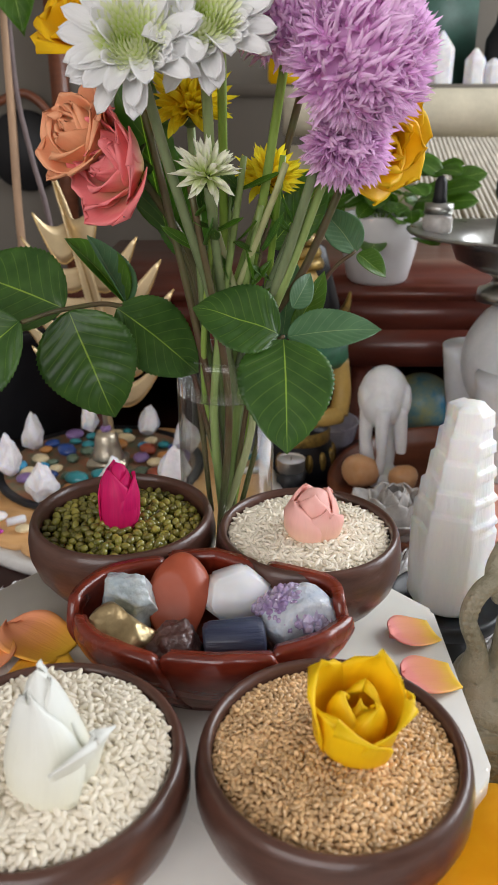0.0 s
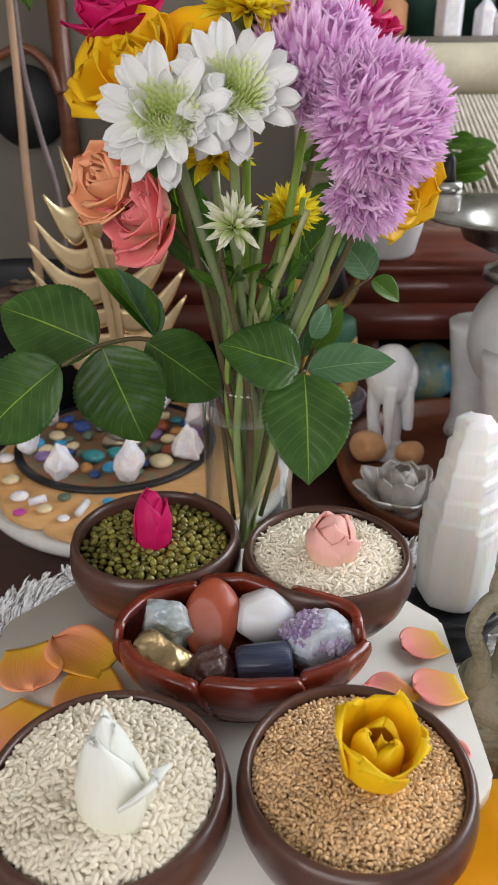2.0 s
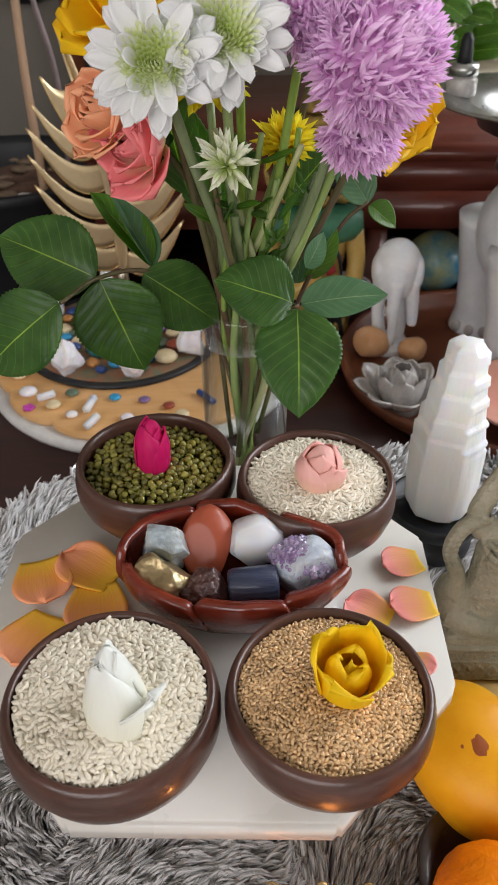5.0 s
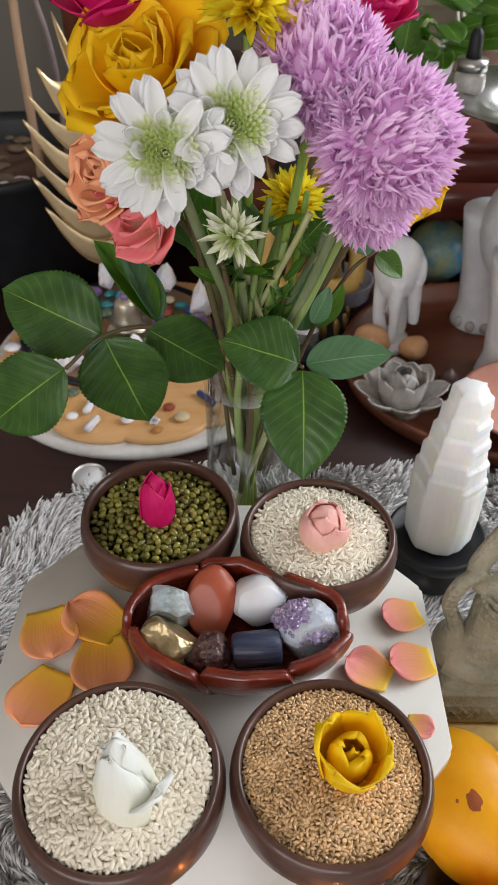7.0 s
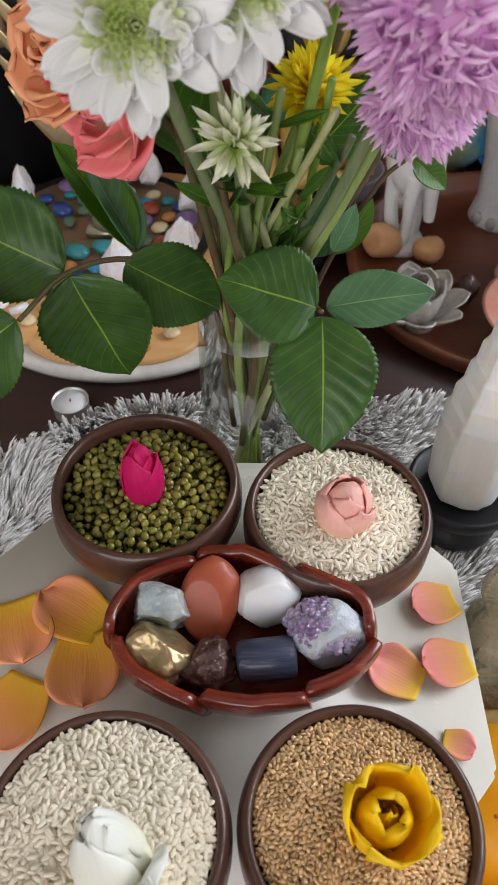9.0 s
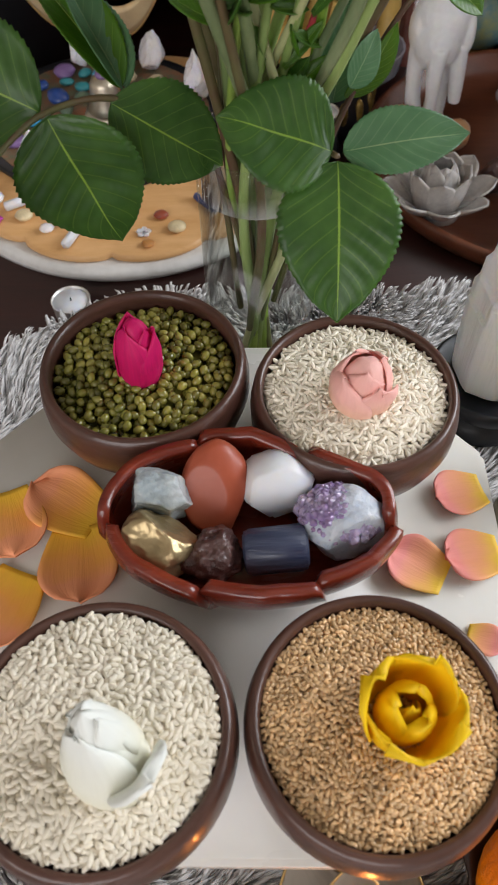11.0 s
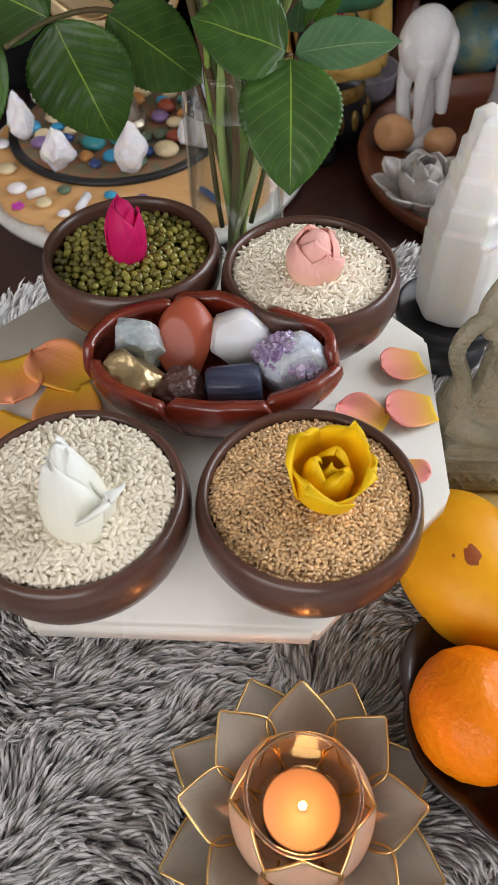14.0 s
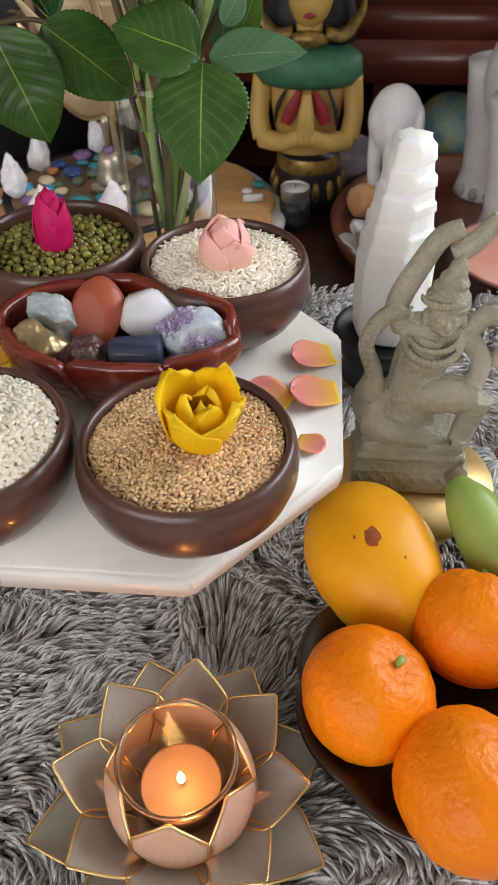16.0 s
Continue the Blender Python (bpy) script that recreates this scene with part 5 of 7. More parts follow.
# ---- round the tray ----
def selenite_tower():
    st = thing("black_stand", (0.135, 0.440, 0.0), "small round black pedestal on the fur", "stand")
    put("pedestal", mesh_of("pedestal", *lathe([(0.0, 0.0), (0.026, 0.0), (0.030, 0.004), (0.031, 0.010), (0.027, 0.018), (0.020, 0.023), (0.020, 0.026), (0.030, 0.029), (0.0375, 0.034), (0.039, 0.041), (0.0385, 0.0445), (0.036, 0.0455), (0.0345, 0.043), (0.0, 0.042)], 56, (0.135, 0.440, 0.0)), M_BLACK), st)
    prof = [(0.0, 0.0), (0.024, 0.0), (0.0265, 0.003), (0.0282, 0.03), (0.0280, 0.068), (0.0258, 0.0695), (0.0254, 0.084), (0.0226, 0.0855), (0.0220, 0.103), (0.0196, 0.1045), (0.0190, 0.120), (0.0162, 0.1215), (0.0152, 0.139), (0.0120, 0.1405), (0.0112, 0.1465), (0.0, 0.147)]

    def wob(a, z):
        # an uneven six-sided block with vertical grooves, its ledges at other heights on each side
        flat = 1.05 * math.cos(math.pi / 6) / math.cos(((a + 0.35) % (math.pi / 3)) - math.pi / 6)
        side = math.floor((a + 0.35) / (math.pi / 3))
        at = z + 0.008 * math.sin(side * 2.3 + 1) * min(1.0, z / 0.05)
        rad = float(np.interp(at, [h for q, h in prof[2:-1]], [q for q, h in prof[2:-1]]))
        rad *= 0.30 + 0.70 * flat + 0.05 * noise.noise(Vector((math.cos(a) * 2, math.sin(a) * 2, z * 18)))
        # broken ledges on one side
        if math.cos(a + 0.1) > 0.3 and z > 0.06:
            rad *= 1 + 0.09 * (0.3 - (z * 62) % 1.0) * math.cos(a + 0.1)
        return rad

    top = prof[-1][1]
    fine = [(0.0, 0.0), (0.90, 0.0), (0.97, 0.0015)] + [(1.0, 0.003 + (top - 0.005) * k / 120) for k in range(121)] + [(0.8, top - 0.0006), (0.0, top)]
    V, F = lathe([(q * 0.95, h * 0.975) for q, h in fine], 90, (0.135, 0.440, 0.0435), wob)
    # the upper tiers step back to one side
    h = np.clip((V[:, 2] - 0.11) / 0.08, 0, 1)
    V[:, 0] += 0.003 * h
    solo("selenite_tower", mesh_of("selenite_tower", V, F, M_SELENITE), "tall translucent white selenite crystal tower on a black stand", "crystal", at=(0.135, 0.440, 0.0435))


selenite_tower()


def lotus_candle():
    C = Vector((0.0290, 0.108, 0.004))
    ob = thing("lotus_candle_holder", C, "lotus candle holder of pale shell petals edged in gold", "candle holder")
    put("base", mesh_of("base", *lathe([(0.0, 0.0), (0.0285, 0.0), (0.0295, 0.002), (0.0275, 0.0058), (0.0, 0.0060)], 40, C), M_CAPIZ), ob)

    def pane(L, W, bend, cup):
        def fn(u, v):
            s = (u - 0.5) * 2
            # narrow at the foot, widest past the middle, drawn to a point with nearly straight sides
            w = 0.30 + 0.70 * math.sin(min(1.0, v / 0.58) * math.pi / 2)
            w *= 1.0 if v < 0.58 else 1 - ((v - 0.58) / 0.42) ** 1.25
            a = bend * v
            return s * W / 2 * w, L * math.sin(a) / bend, L * (1 - math.cos(a)) / bend + cup * W * w * s * s * 0.5
        p = sheet(fn, 8, 14)
        V, F, U = thicken(p, 0.0007)
        edge = [fn(0, v) for v in np.linspace(0, 1, 14)] + [fn(1, v) for v in np.linspace(1, 0, 14)[1:]]
        e = tube(edge, (0.00072, 0.00072), 6, 60)
        return mesh_of("petal", V, F, M_CAPIZ, U), mesh_of("gold_edge", *e, M_GOLD)

    rows = [(8, 0.050, 0.036, 0.20, 0.25, 0.020, 6, 22.5), (8, 0.046, 0.034, 0.25, 0.3, 0.020, 30, 0.0), (6, 0.042, 0.035, 1.10, 0.28, 0.0285, 62, 0.0)]
    for count, L, W, bend, cup, rad, up, turn in rows:
        pm, em = pane(L, W, bend, cup)
        for k in range(count):
            m = pose(0, 0, 0.003, 0, 0, 360 * k / count + turn) @ pose(0, rad, 0, up, 0, 0)
            po = put("petal", pm, ob, m=m)
            put("gold_edge", em, po, m=Matrix.Identity(4))
    put("glass_cup", mesh_of("glass_cup", *lathe([(0.0, 0.0), (0.0195, 0.0), (0.0205, 0.0012), (0.0252, 0.0405), (0.0250, 0.0414), (0.0243, 0.0416), (0.0238, 0.0406), (0.0195, 0.0025), (0.0, 0.0022)], 56, C + Vector((0, 0, 0.0062))), M_CUP), ob, "clear glass cup")
    put("rim", mesh_of("rim", *lathe([(0.0252 + 0.0011 * math.cos(q), 0.0475 + 0.0011 * math.sin(q)) for q in np.linspace(0, 2 * math.pi, 11)], 64, C), glass("thick_glass", (0.80, 0.79, 0.77))), ob, "thick polished glass rim")
    t = thing("tealight", C + Vector((0, 0, 0.0090)), "lit tealight candle in the glass cup of the lotus holder", "candle")
    b = C + Vector((0, 0, 0.0090))
    put("metal_cup", mesh_of("metal_cup", *lathe([(0.0, 0.0), (0.0182, 0.0), (0.0186, 0.0155), (0.0190, 0.016), (0.0184, 0.0158), (0.0180, 0.001), (0.0, 0.001)], 48, b), M_CUP), t, "clear plastic cup")
    put("wax", mesh_of("wax", *lathe([(0.0, 0.0012), (0.0177, 0.0012), (0.0180, 0.0125), (0.0172, 0.0118), (0.0, 0.0113)], 48, b), M_WAX), t, "warm glowing melted wax")
    put("wick", mesh_of("wick", *tube([b + Vector((0, 0, 0.010)), b + Vector((0.0003, 0, 0.015))], (0.0006, 0.0005), 6, 6), M_WICK), t)
    put("flame", mesh_of("flame", *lathe([(0.0, 0.0), (0.0013, 0.0012), (0.0019, 0.0030), (0.0013, 0.0062), (0.0, 0.0105)], 14, b + Vector((0.0003, 0, 0.0138))), M_FLAME), t, "small yellow flame")
    data = bpy.data.lights.new("flame_light", "POINT")
    data.energy, data.color, data.shadow_soft_size = 0.075, (1.0, 0.31, 0.070), 0.003
    lamp = new("flame_light", data)
    lamp.location = b + Vector((0.0003, 0, 0.0285))


lotus_candle()


def mandarin(at, R, seed, stem_dir, label):
    ob = thing("mandarin", (at[0], at[1], at[2] - R * 0.86), label, "fruit", "mandarins in the dish")
    V, F = sphere(1.0, 5)
    d = np.array(Vector(stem_dir).normalized())
    out = []
    for v in V:
        h = float(v @ d)
        s = 1.0 - 0.10 * abs(h) ** 3
        s -= 0.10 * max(0, (h - 0.86) / 0.14) ** 1.5
        a = math.atan2(float(v @ np.cross(d, (1, 0, 0.2))), float(v @ np.cross(d, np.cross(d, (1, 0, 0.2)))))
        s += 0.014 * math.cos(10 * a + seed) * max(0, h - 0.2)
        s += 0.035 * noise.noise(Vector(v) * 1.6 + Vector((seed, 0, 0))) + 0.016 * noise.noise(Vector(v) * 6 + Vector((seed, 3, 0))) + 0.007 * noise.noise(Vector(v) * 15 + Vector((seed, 7, 0)))
        out.append(v * s * R)
    put("peel", mesh_of("peel", np.array(out) + np.array(at), F, M_MAND), ob)
    tip = Vector(at) + Vector(d) * R * 0.80
    put("stalk", mesh_of("stalk", *tube([tip, tip + Vector(d) * 0.0045], (0.0019, 0.0022), 8, 5), M_BANANA), ob, "short green stalk")


def fruit_dish():
    c = (0.150, 0.160, 0.004)

    def wob(a, z):
        return 1.0 + (0.055 * abs(math.sin(4.0 * a)) if z > 0.006 else 0)

    prof = [(0.0, 0.0), (0.030, 0.0), (0.048, 0.006), (0.064, 0.016), (0.070, 0.024), (0.0685, 0.0255), (0.061, 0.018), (0.046, 0.009), (0.03, 0.0035), (0.0, 0.003)]
    solo("fruit_dish", mesh_of("fruit_dish", *lathe(prof, 96, c, wob), M_COCO), "dark scalloped coconut shell dish holding mandarins", "dish", at=c)
    mandarin((0.1115, 0.150, 0.038), 0.0315, 1, (0.42, 0.10, 0.85), "bright orange mandarin with a green stalk in the dish")
    mandarin((0.1655, 0.1880, 0.040), 0.0315, 4, (0.2, 0.8, 0.5), "bright orange mandarin leaning on its neighbours")
    mandarin((0.1530, 0.1080, 0.041), 0.0335, 9, (0.62, 0.20, 0.72), "large bright orange mandarin at the dish's edge")
    # mango
    ob = thing("mango", (0.117, 0.222, 0.0), "ripe yellow mango with a brown scar beside the dish", "fruit")
    MM = np.array(pose(0.1185, 0.2270, 0.0385, 10, 0, 28))

    def skin(w, lift=0.0):
        v = np.array((0.0345, 0.048, 0.033)) * w * (1 + lift)
        v[0] *= 1 + 0.10 * w[1]
        v[2] += 0.0015 * w[1]
        v = v * (1 + 0.022 * noise.noise(Vector(w) * 1.8) + 0.005 * noise.noise(Vector(w) * 6))
        return MM[:3, :3] @ v + MM[:3, 3]

    V, F = sphere(1.0, 5)
    put("skin", mesh_of("skin", np.array([skin(w) for w in V]), F, M_MANGO), ob)
    # a bruised scar that follows the skin, and small specks
    w0 = np.linalg.inv(MM[:3, :3]) @ (np.array((0.1135, 0.2185, 0.0690)) - MM[:3, 3]) / np.array((0.0345, 0.048, 0.033))
    for k, (dx, dy, rad) in enumerate(((0, 0, 0.105), (-0.26, 0.10, 0.022), (0.30, -0.34, 0.018))):
        c = w0 / np.linalg.norm(w0) + np.array((dx, dy, 0))
        c /= np.linalg.norm(c)
        e1 = np.cross(c, (0, 1, 0.1))
        e1 /= np.linalg.norm(e1)
        e2 = np.cross(c, e1)
        P, Q = [skin(c, 0.010)], []
        for ring in (0.5, 1.0):
            for q in range(20):
                a = 2 * math.pi * q / 20
                rr = rad * ring * (1 + 0.22 * math.sin(2 * a + 1) + 0.10 * math.sin(5 * a + k))
                w = c + e1 * rr * math.cos(a) + e2 * rr * 1.25 * math.sin(a)
                P.append(skin(w / np.linalg.norm(w), 0.010 if ring < 1 else 0.0015))
        for q in range(20):
            n = (q + 1) % 20
            Q += [(0, 1 + q, 1 + n), (1 + q, 21 + q, 21 + n, 1 + n)]
        put("scar", mesh_of("scar", P, Q, M_SPOT), ob, "brown bruised scar")
    e = moved(lathe([(0.0, 0.006), (0.002, 0.005), (0.0026, 0.0), (0.0, -0.002)], 10), pose(0.0975, 0.268, 0.044, -60, 0, 20))
    put("stalk_scar", mesh_of("stalk_scar", *e, M_STALK), ob)
    # green bananas behind
    for pts, lab in (([(0.160, 0.262, 0.070), (0.166, 0.250, 0.064), (0.182, 0.226, 0.050), (0.204, 0.202, 0.046), (0.222, 0.172, 0.050)], "green unripe banana lying beside the mandarins"), ([(0.190, 0.282, 0.070), (0.198, 0.266, 0.064), (0.216, 0.236, 0.050), (0.236, 0.206, 0.046), (0.248, 0.18, 0.050)], "green unripe banana beside another")):
        b = thing("banana", (pts[2][0], pts[2][1], 0.0), lab, "fruit", "bananas by the dish")
        put("skin", mesh_of("skin", *tube(pts, (0.0052, 0.0140, 0.0195, 0.0190, 0.012), 7, 30), M_BANANA, smooth=True), b)
        q = np.array(pts)
        d = (q[0] - q[1]) / np.linalg.norm(q[0] - q[1])
        put("stalk", mesh_of("stalk", *tube([q[0] - d * 0.003, q[0] + d * 0.005], (0.0056, 0.0050), 8, 5), M_STALK), b, "dark cut stalk")
    p = lathe([(0.0, 0.0), (0.034, 0.0), (0.036, 0.006), (0.030, 0.020), (0.046, 0.026), (0.0505, 0.0305), (0.0500, 0.0315), (0.0, 0.0312)], 56, (0.143, 0.300, 0.0))
    solo("gold_plate", mesh_of("gold_plate", *p, M_GOLD), "small polished gold footed plate under the stone statue", "plate", at=(0.143, 0.300, 0.0))


fruit_dish()


def stone_statue():
    """A kneeling carved figure on a stepped plinth, one plain mesh."""
    y = 0.303
    P = []

    def limb(pts, radii, seg=12):
        P.append(tube(pts, radii, seg, 26))

    def ball(c, s, seed=0, amp=0.04):
        P.append(lump(c, s, seed, amp, 2.0, 3))

    # stepped plinth with a carved band
    P.append(box((0.1068, y - 0.021, 0.0314), (0.1743, y + 0.021, 0.0490), 0.0015))
    P.append(box((0.1095, y - 0.019, 0.0485), (0.1715, y + 0.019, 0.0530), 0.001))
    P.append(box((0.1085, y - 0.020, 0.0530), (0.1722, y + 0.020, 0.0575), 0.0012))
    P.append(box((0.1113, y - 0.018, 0.0575), (0.1693, y + 0.018, 0.0640), 0.0015))
    for k in range(8):
        for s in (-1, 1):
            P.append(tube([(0.1090 + 0.0080 * k, y - 0.0212, 0.0400 - 0.0050 * s), (0.1130 + 0.0080 * k, y - 0.0216, 0.0400), (0.1170 + 0.0080 * k, y - 0.0212, 0.0400 + 0.0050 * s)], (0.0010, 0.0012, 0.0010), 6, 6))
    # haunch, folded leg, raised knee and shin
    ball((0.1190, y, 0.0800), (0.0135, 0.016, 0.0170), 1)
    limb([(0.1150, y - 0.006, 0.0750), (0.1280, y - 0.013, 0.0715), (0.1440, y - 0.015, 0.0690), (0.1500, y - 0.016, 0.0665)], (0.0105, 0.0098, 0.0070, 0.0050))
    limb([(0.1360, y - 0.002, 0.0880), (0.1540, y - 0.011, 0.0950), (0.1760, y - 0.014, 0.0965)], (0.0125, 0.0118, 0.0092))
    limb([(0.1765, y - 0.014, 0.0960), (0.1720, y - 0.013, 0.0820), (0.1665, y - 0.013, 0.0660)], (0.0085, 0.0070, 0.0066))
    limb([(0.1640, y - 0.016, 0.0660), (0.1700, y - 0.020, 0.0655)], (0.0050, 0.0040))
    # body, chest, head
    limb([(0.1370, y, 0.0760), (0.1400, y - 0.002, 0.0960), (0.1450, y - 0.001, 0.1120), (0.1490, y, 0.1260)], (0.0185, 0.0140, 0.0152, 0.0120))
    ball((0.1460, y - 0.007, 0.1130), (0.0135, 0.0100, 0.0115), 2)
    limb([(0.1340, y, 0.1280), (0.1500, y - 0.001, 0.1290), (0.1680, y, 0.1250)], (0.0080, 0.0090, 0.0075))
    limb([(0.1500, y - 0.002, 0.1260), (0.1540, y - 0.005, 0.1340)], (0.0072, 0.0066))
    ball((0.1555, y - 0.008, 0.1400), (0.0092, 0.0100, 0.0112), 3, 0.03)
    ball((0.1562, y - 0.0178, 0.1382), (0.0020, 0.0030, 0.0032), 4)
    ball((0.1560, y - 0.0165, 0.1340), (0.0034, 0.0020, 0.0012), 5)
    for s in (-1, 1):
        ball((0.1560 + 0.0042 * s, y - 0.0160, 0.1418), (0.0024, 0.0018, 0.0011), 6)
        ball((0.1558 + 0.0098 * s, y - 0.0070, 0.1380), (0.0022, 0.0030, 0.0058), 7)
    # tiered crown leaning back
    P.append(moved(lathe([(0.0, 0.0), (0.0118, 0.0), (0.0124, 0.003), (0.0098, 0.0055), (0.0104, 0.0085), (0.0078, 0.0115), (0.0082, 0.0145), (0.0056, 0.0180), (0.0046, 0.0235), (0.0, 0.0290)], 24), pose(0.1570, y - 0.005, 0.1455, 4, 14, 0)))
    for k in range(17):
        a = radians(-172 + 164 * k / 16)
        ball((0.1560 + 0.0124 * math.cos(a), y - 0.005 + 0.0124 * math.sin(a), 0.1492), (0.0012, 0.0012, 0.0024), k + 40, 0.02)
        # two strings of the collar and the belt
        ball((0.1505 + 0.0140 * math.cos(a), y - 0.006 + 0.0110 * math.sin(a), 0.1290 + 0.0060 * math.sin(a)), (0.0015, 0.0015, 0.0020), k, 0.02)
        ball((0.1500 + 0.0165 * math.cos(a), y - 0.006 + 0.0125 * math.sin(a), 0.1270 + 0.0105 * math.sin(a)), (0.0017, 0.0015, 0.0030), k + 10, 0.02)
        ball((0.1395 + 0.0158 * math.cos(a), y - 0.001 + 0.0150 * math.sin(a), 0.0925 + 0.003 * math.cos(a)), (0.0018, 0.0016, 0.0021), k + 20, 0.02)
    # raised arms that meet over the head, the bent arm and the hand on the knee
    limb([(0.1350, y, 0.1290), (0.1310, y - 0.002, 0.1430), (0.1420, y - 0.002, 0.1640), (0.1530, y - 0.002, 0.1800), (0.1640, y - 0.001, 0.1850)], (0.0076, 0.0066, 0.0060, 0.0054, 0.0046))
    limb([(0.1600, y, 0.1700), (0.1700, y, 0.1770), (0.1820, y, 0.1900)], (0.0050, 0.0055, 0.0045))
    limb([(0.1680, y - 0.002, 0.1260), (0.1765, y - 0.008, 0.1150), (0.1720, y - 0.016, 0.1020)], (0.0066, 0.0058, 0.0050))
    limb([(0.1690, y, 0.1270), (0.1800, y, 0.1370), (0.1900, y - 0.002, 0.1340), (0.1905, y - 0.003, 0.1200), (0.1840, y - 0.004, 0.1100)], (0.0060, 0.0056, 0.0052, 0.0050, 0.0046))
    # the scaled tail that climbs to the elbow
    tail = [(0.1160, y - 0.006, 0.0900), (0.1180, y - 0.008, 0.1050), (0.1140, y - 0.008, 0.1210), (0.1210, y - 0.007, 0.1350), (0.1350, y - 0.005, 0.1430)]
    limb(tail, (0.0085, 0.0052, 0.0046, 0.0048, 0.0052))
    line = smooth_line(tail, 34)
    knob = sphere(1.0, 1)
    for k in range(34):
        for s in (-1, 0, 1):
            P.append((knob[0] * 0.0014 + line[k] + np.array((0.0030 * s, -0.0046 + 0.0012 * abs(s), 0.0012 * (k % 2))), knob[1]))
    V, F, U = join(*P)
    # a flat carving that leans back a little
    V[:, 0] -= 0.085 * np.clip(V[:, 2] - 0.064, 0, 1)
    V[:, 1] = y + (V[:, 1] - y) * 0.85 + 0.20 * (V[:, 2] - 0.0314)
    V[:, 2] = 0.0314 + (V[:, 2] - 0.0314) * 0.97
    me = mesh_of("stone_statue", V, F, M_SOAP)
    ob = solo("stone_statue", me, "grey-green carved soapstone kneeling figure on a stepped plinth", "statue", at=(0.1405, y, 0.0314))
    md = ob.modifiers.new("weld", "REMESH")
    md.mode, md.voxel_size, md.use_smooth_shade = "VOXEL", 0.0007, True


stone_statue()


# ---- the dark wood table behind, and what stands on it ----
TZ = -0.12


def back_table():
    ob = thing("wooden_table", (0.0, 0.91, -0.55), "dark red-brown polished wooden table", "table")
    put("tabletop", mesh_of("tabletop", *box((-0.62, 0.585, TZ - 0.028), (0.72, 1.115, TZ), 0.004), M_DARKWOOD), ob)
    for x in (-0.56, 0.66):
        for y in (0.63, 1.07):
            put("leg", mesh_of("leg", *box((x - 0.025, y - 0.025, -0.55), (x + 0.025, y + 0.025, TZ - 0.0285), 0.003), M_DARKWOOD), ob)
    for y in (0.60, 1.10):
        put("apron", mesh_of("apron", *box((-0.53, y - 0.01, TZ - 0.09), (0.63, y + 0.01, TZ - 0.0285), 0.002), M_MAHOG), ob)


back_table()


def altar_shelf():
    """A red wood cabinet with an open niche under a deep front board."""
    ob = thing("wooden_cabinet", (0.2, 1.35, -0.55), "low mahogany cabinet with an open niche below its top", "cabinet")
    put("top", mesh_of("top", *box((-0.27, 1.125, 0.098), (0.95, 1.62, 0.118), 0.003), M_MAHOG), ob)
    put("upper_rail", mesh_of("upper_rail", *box((-0.26, 1.135, 0.052), (0.94, 1.16, 0.0975), 0.003), M_MAHOG), ob)
    put("lower_rail", mesh_of("lower_rail", *box((-0.26, 1.130, -0.006), (0.94, 1.157, 0.0515), 0.004), M_MAHOG), ob)
    for x in (-0.26, 0.162, 0.90):
        put("post", mesh_of("post", *box((x, 1.136, -0.55), (x + 0.03, 1.17, -0.0065), 0.003), M_MAHOG), ob)
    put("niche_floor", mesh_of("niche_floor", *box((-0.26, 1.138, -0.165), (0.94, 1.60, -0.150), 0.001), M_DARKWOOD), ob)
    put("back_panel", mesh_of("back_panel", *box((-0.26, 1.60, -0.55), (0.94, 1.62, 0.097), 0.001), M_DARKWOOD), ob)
    for x in (-0.27, 0.93):
        put("side_panel", mesh_of("side_panel", *box((x, 1.171, -0.55), (x + 0.012, 1.60, 0.097), 0.001), M_MAHOG), ob)


altar_shelf()


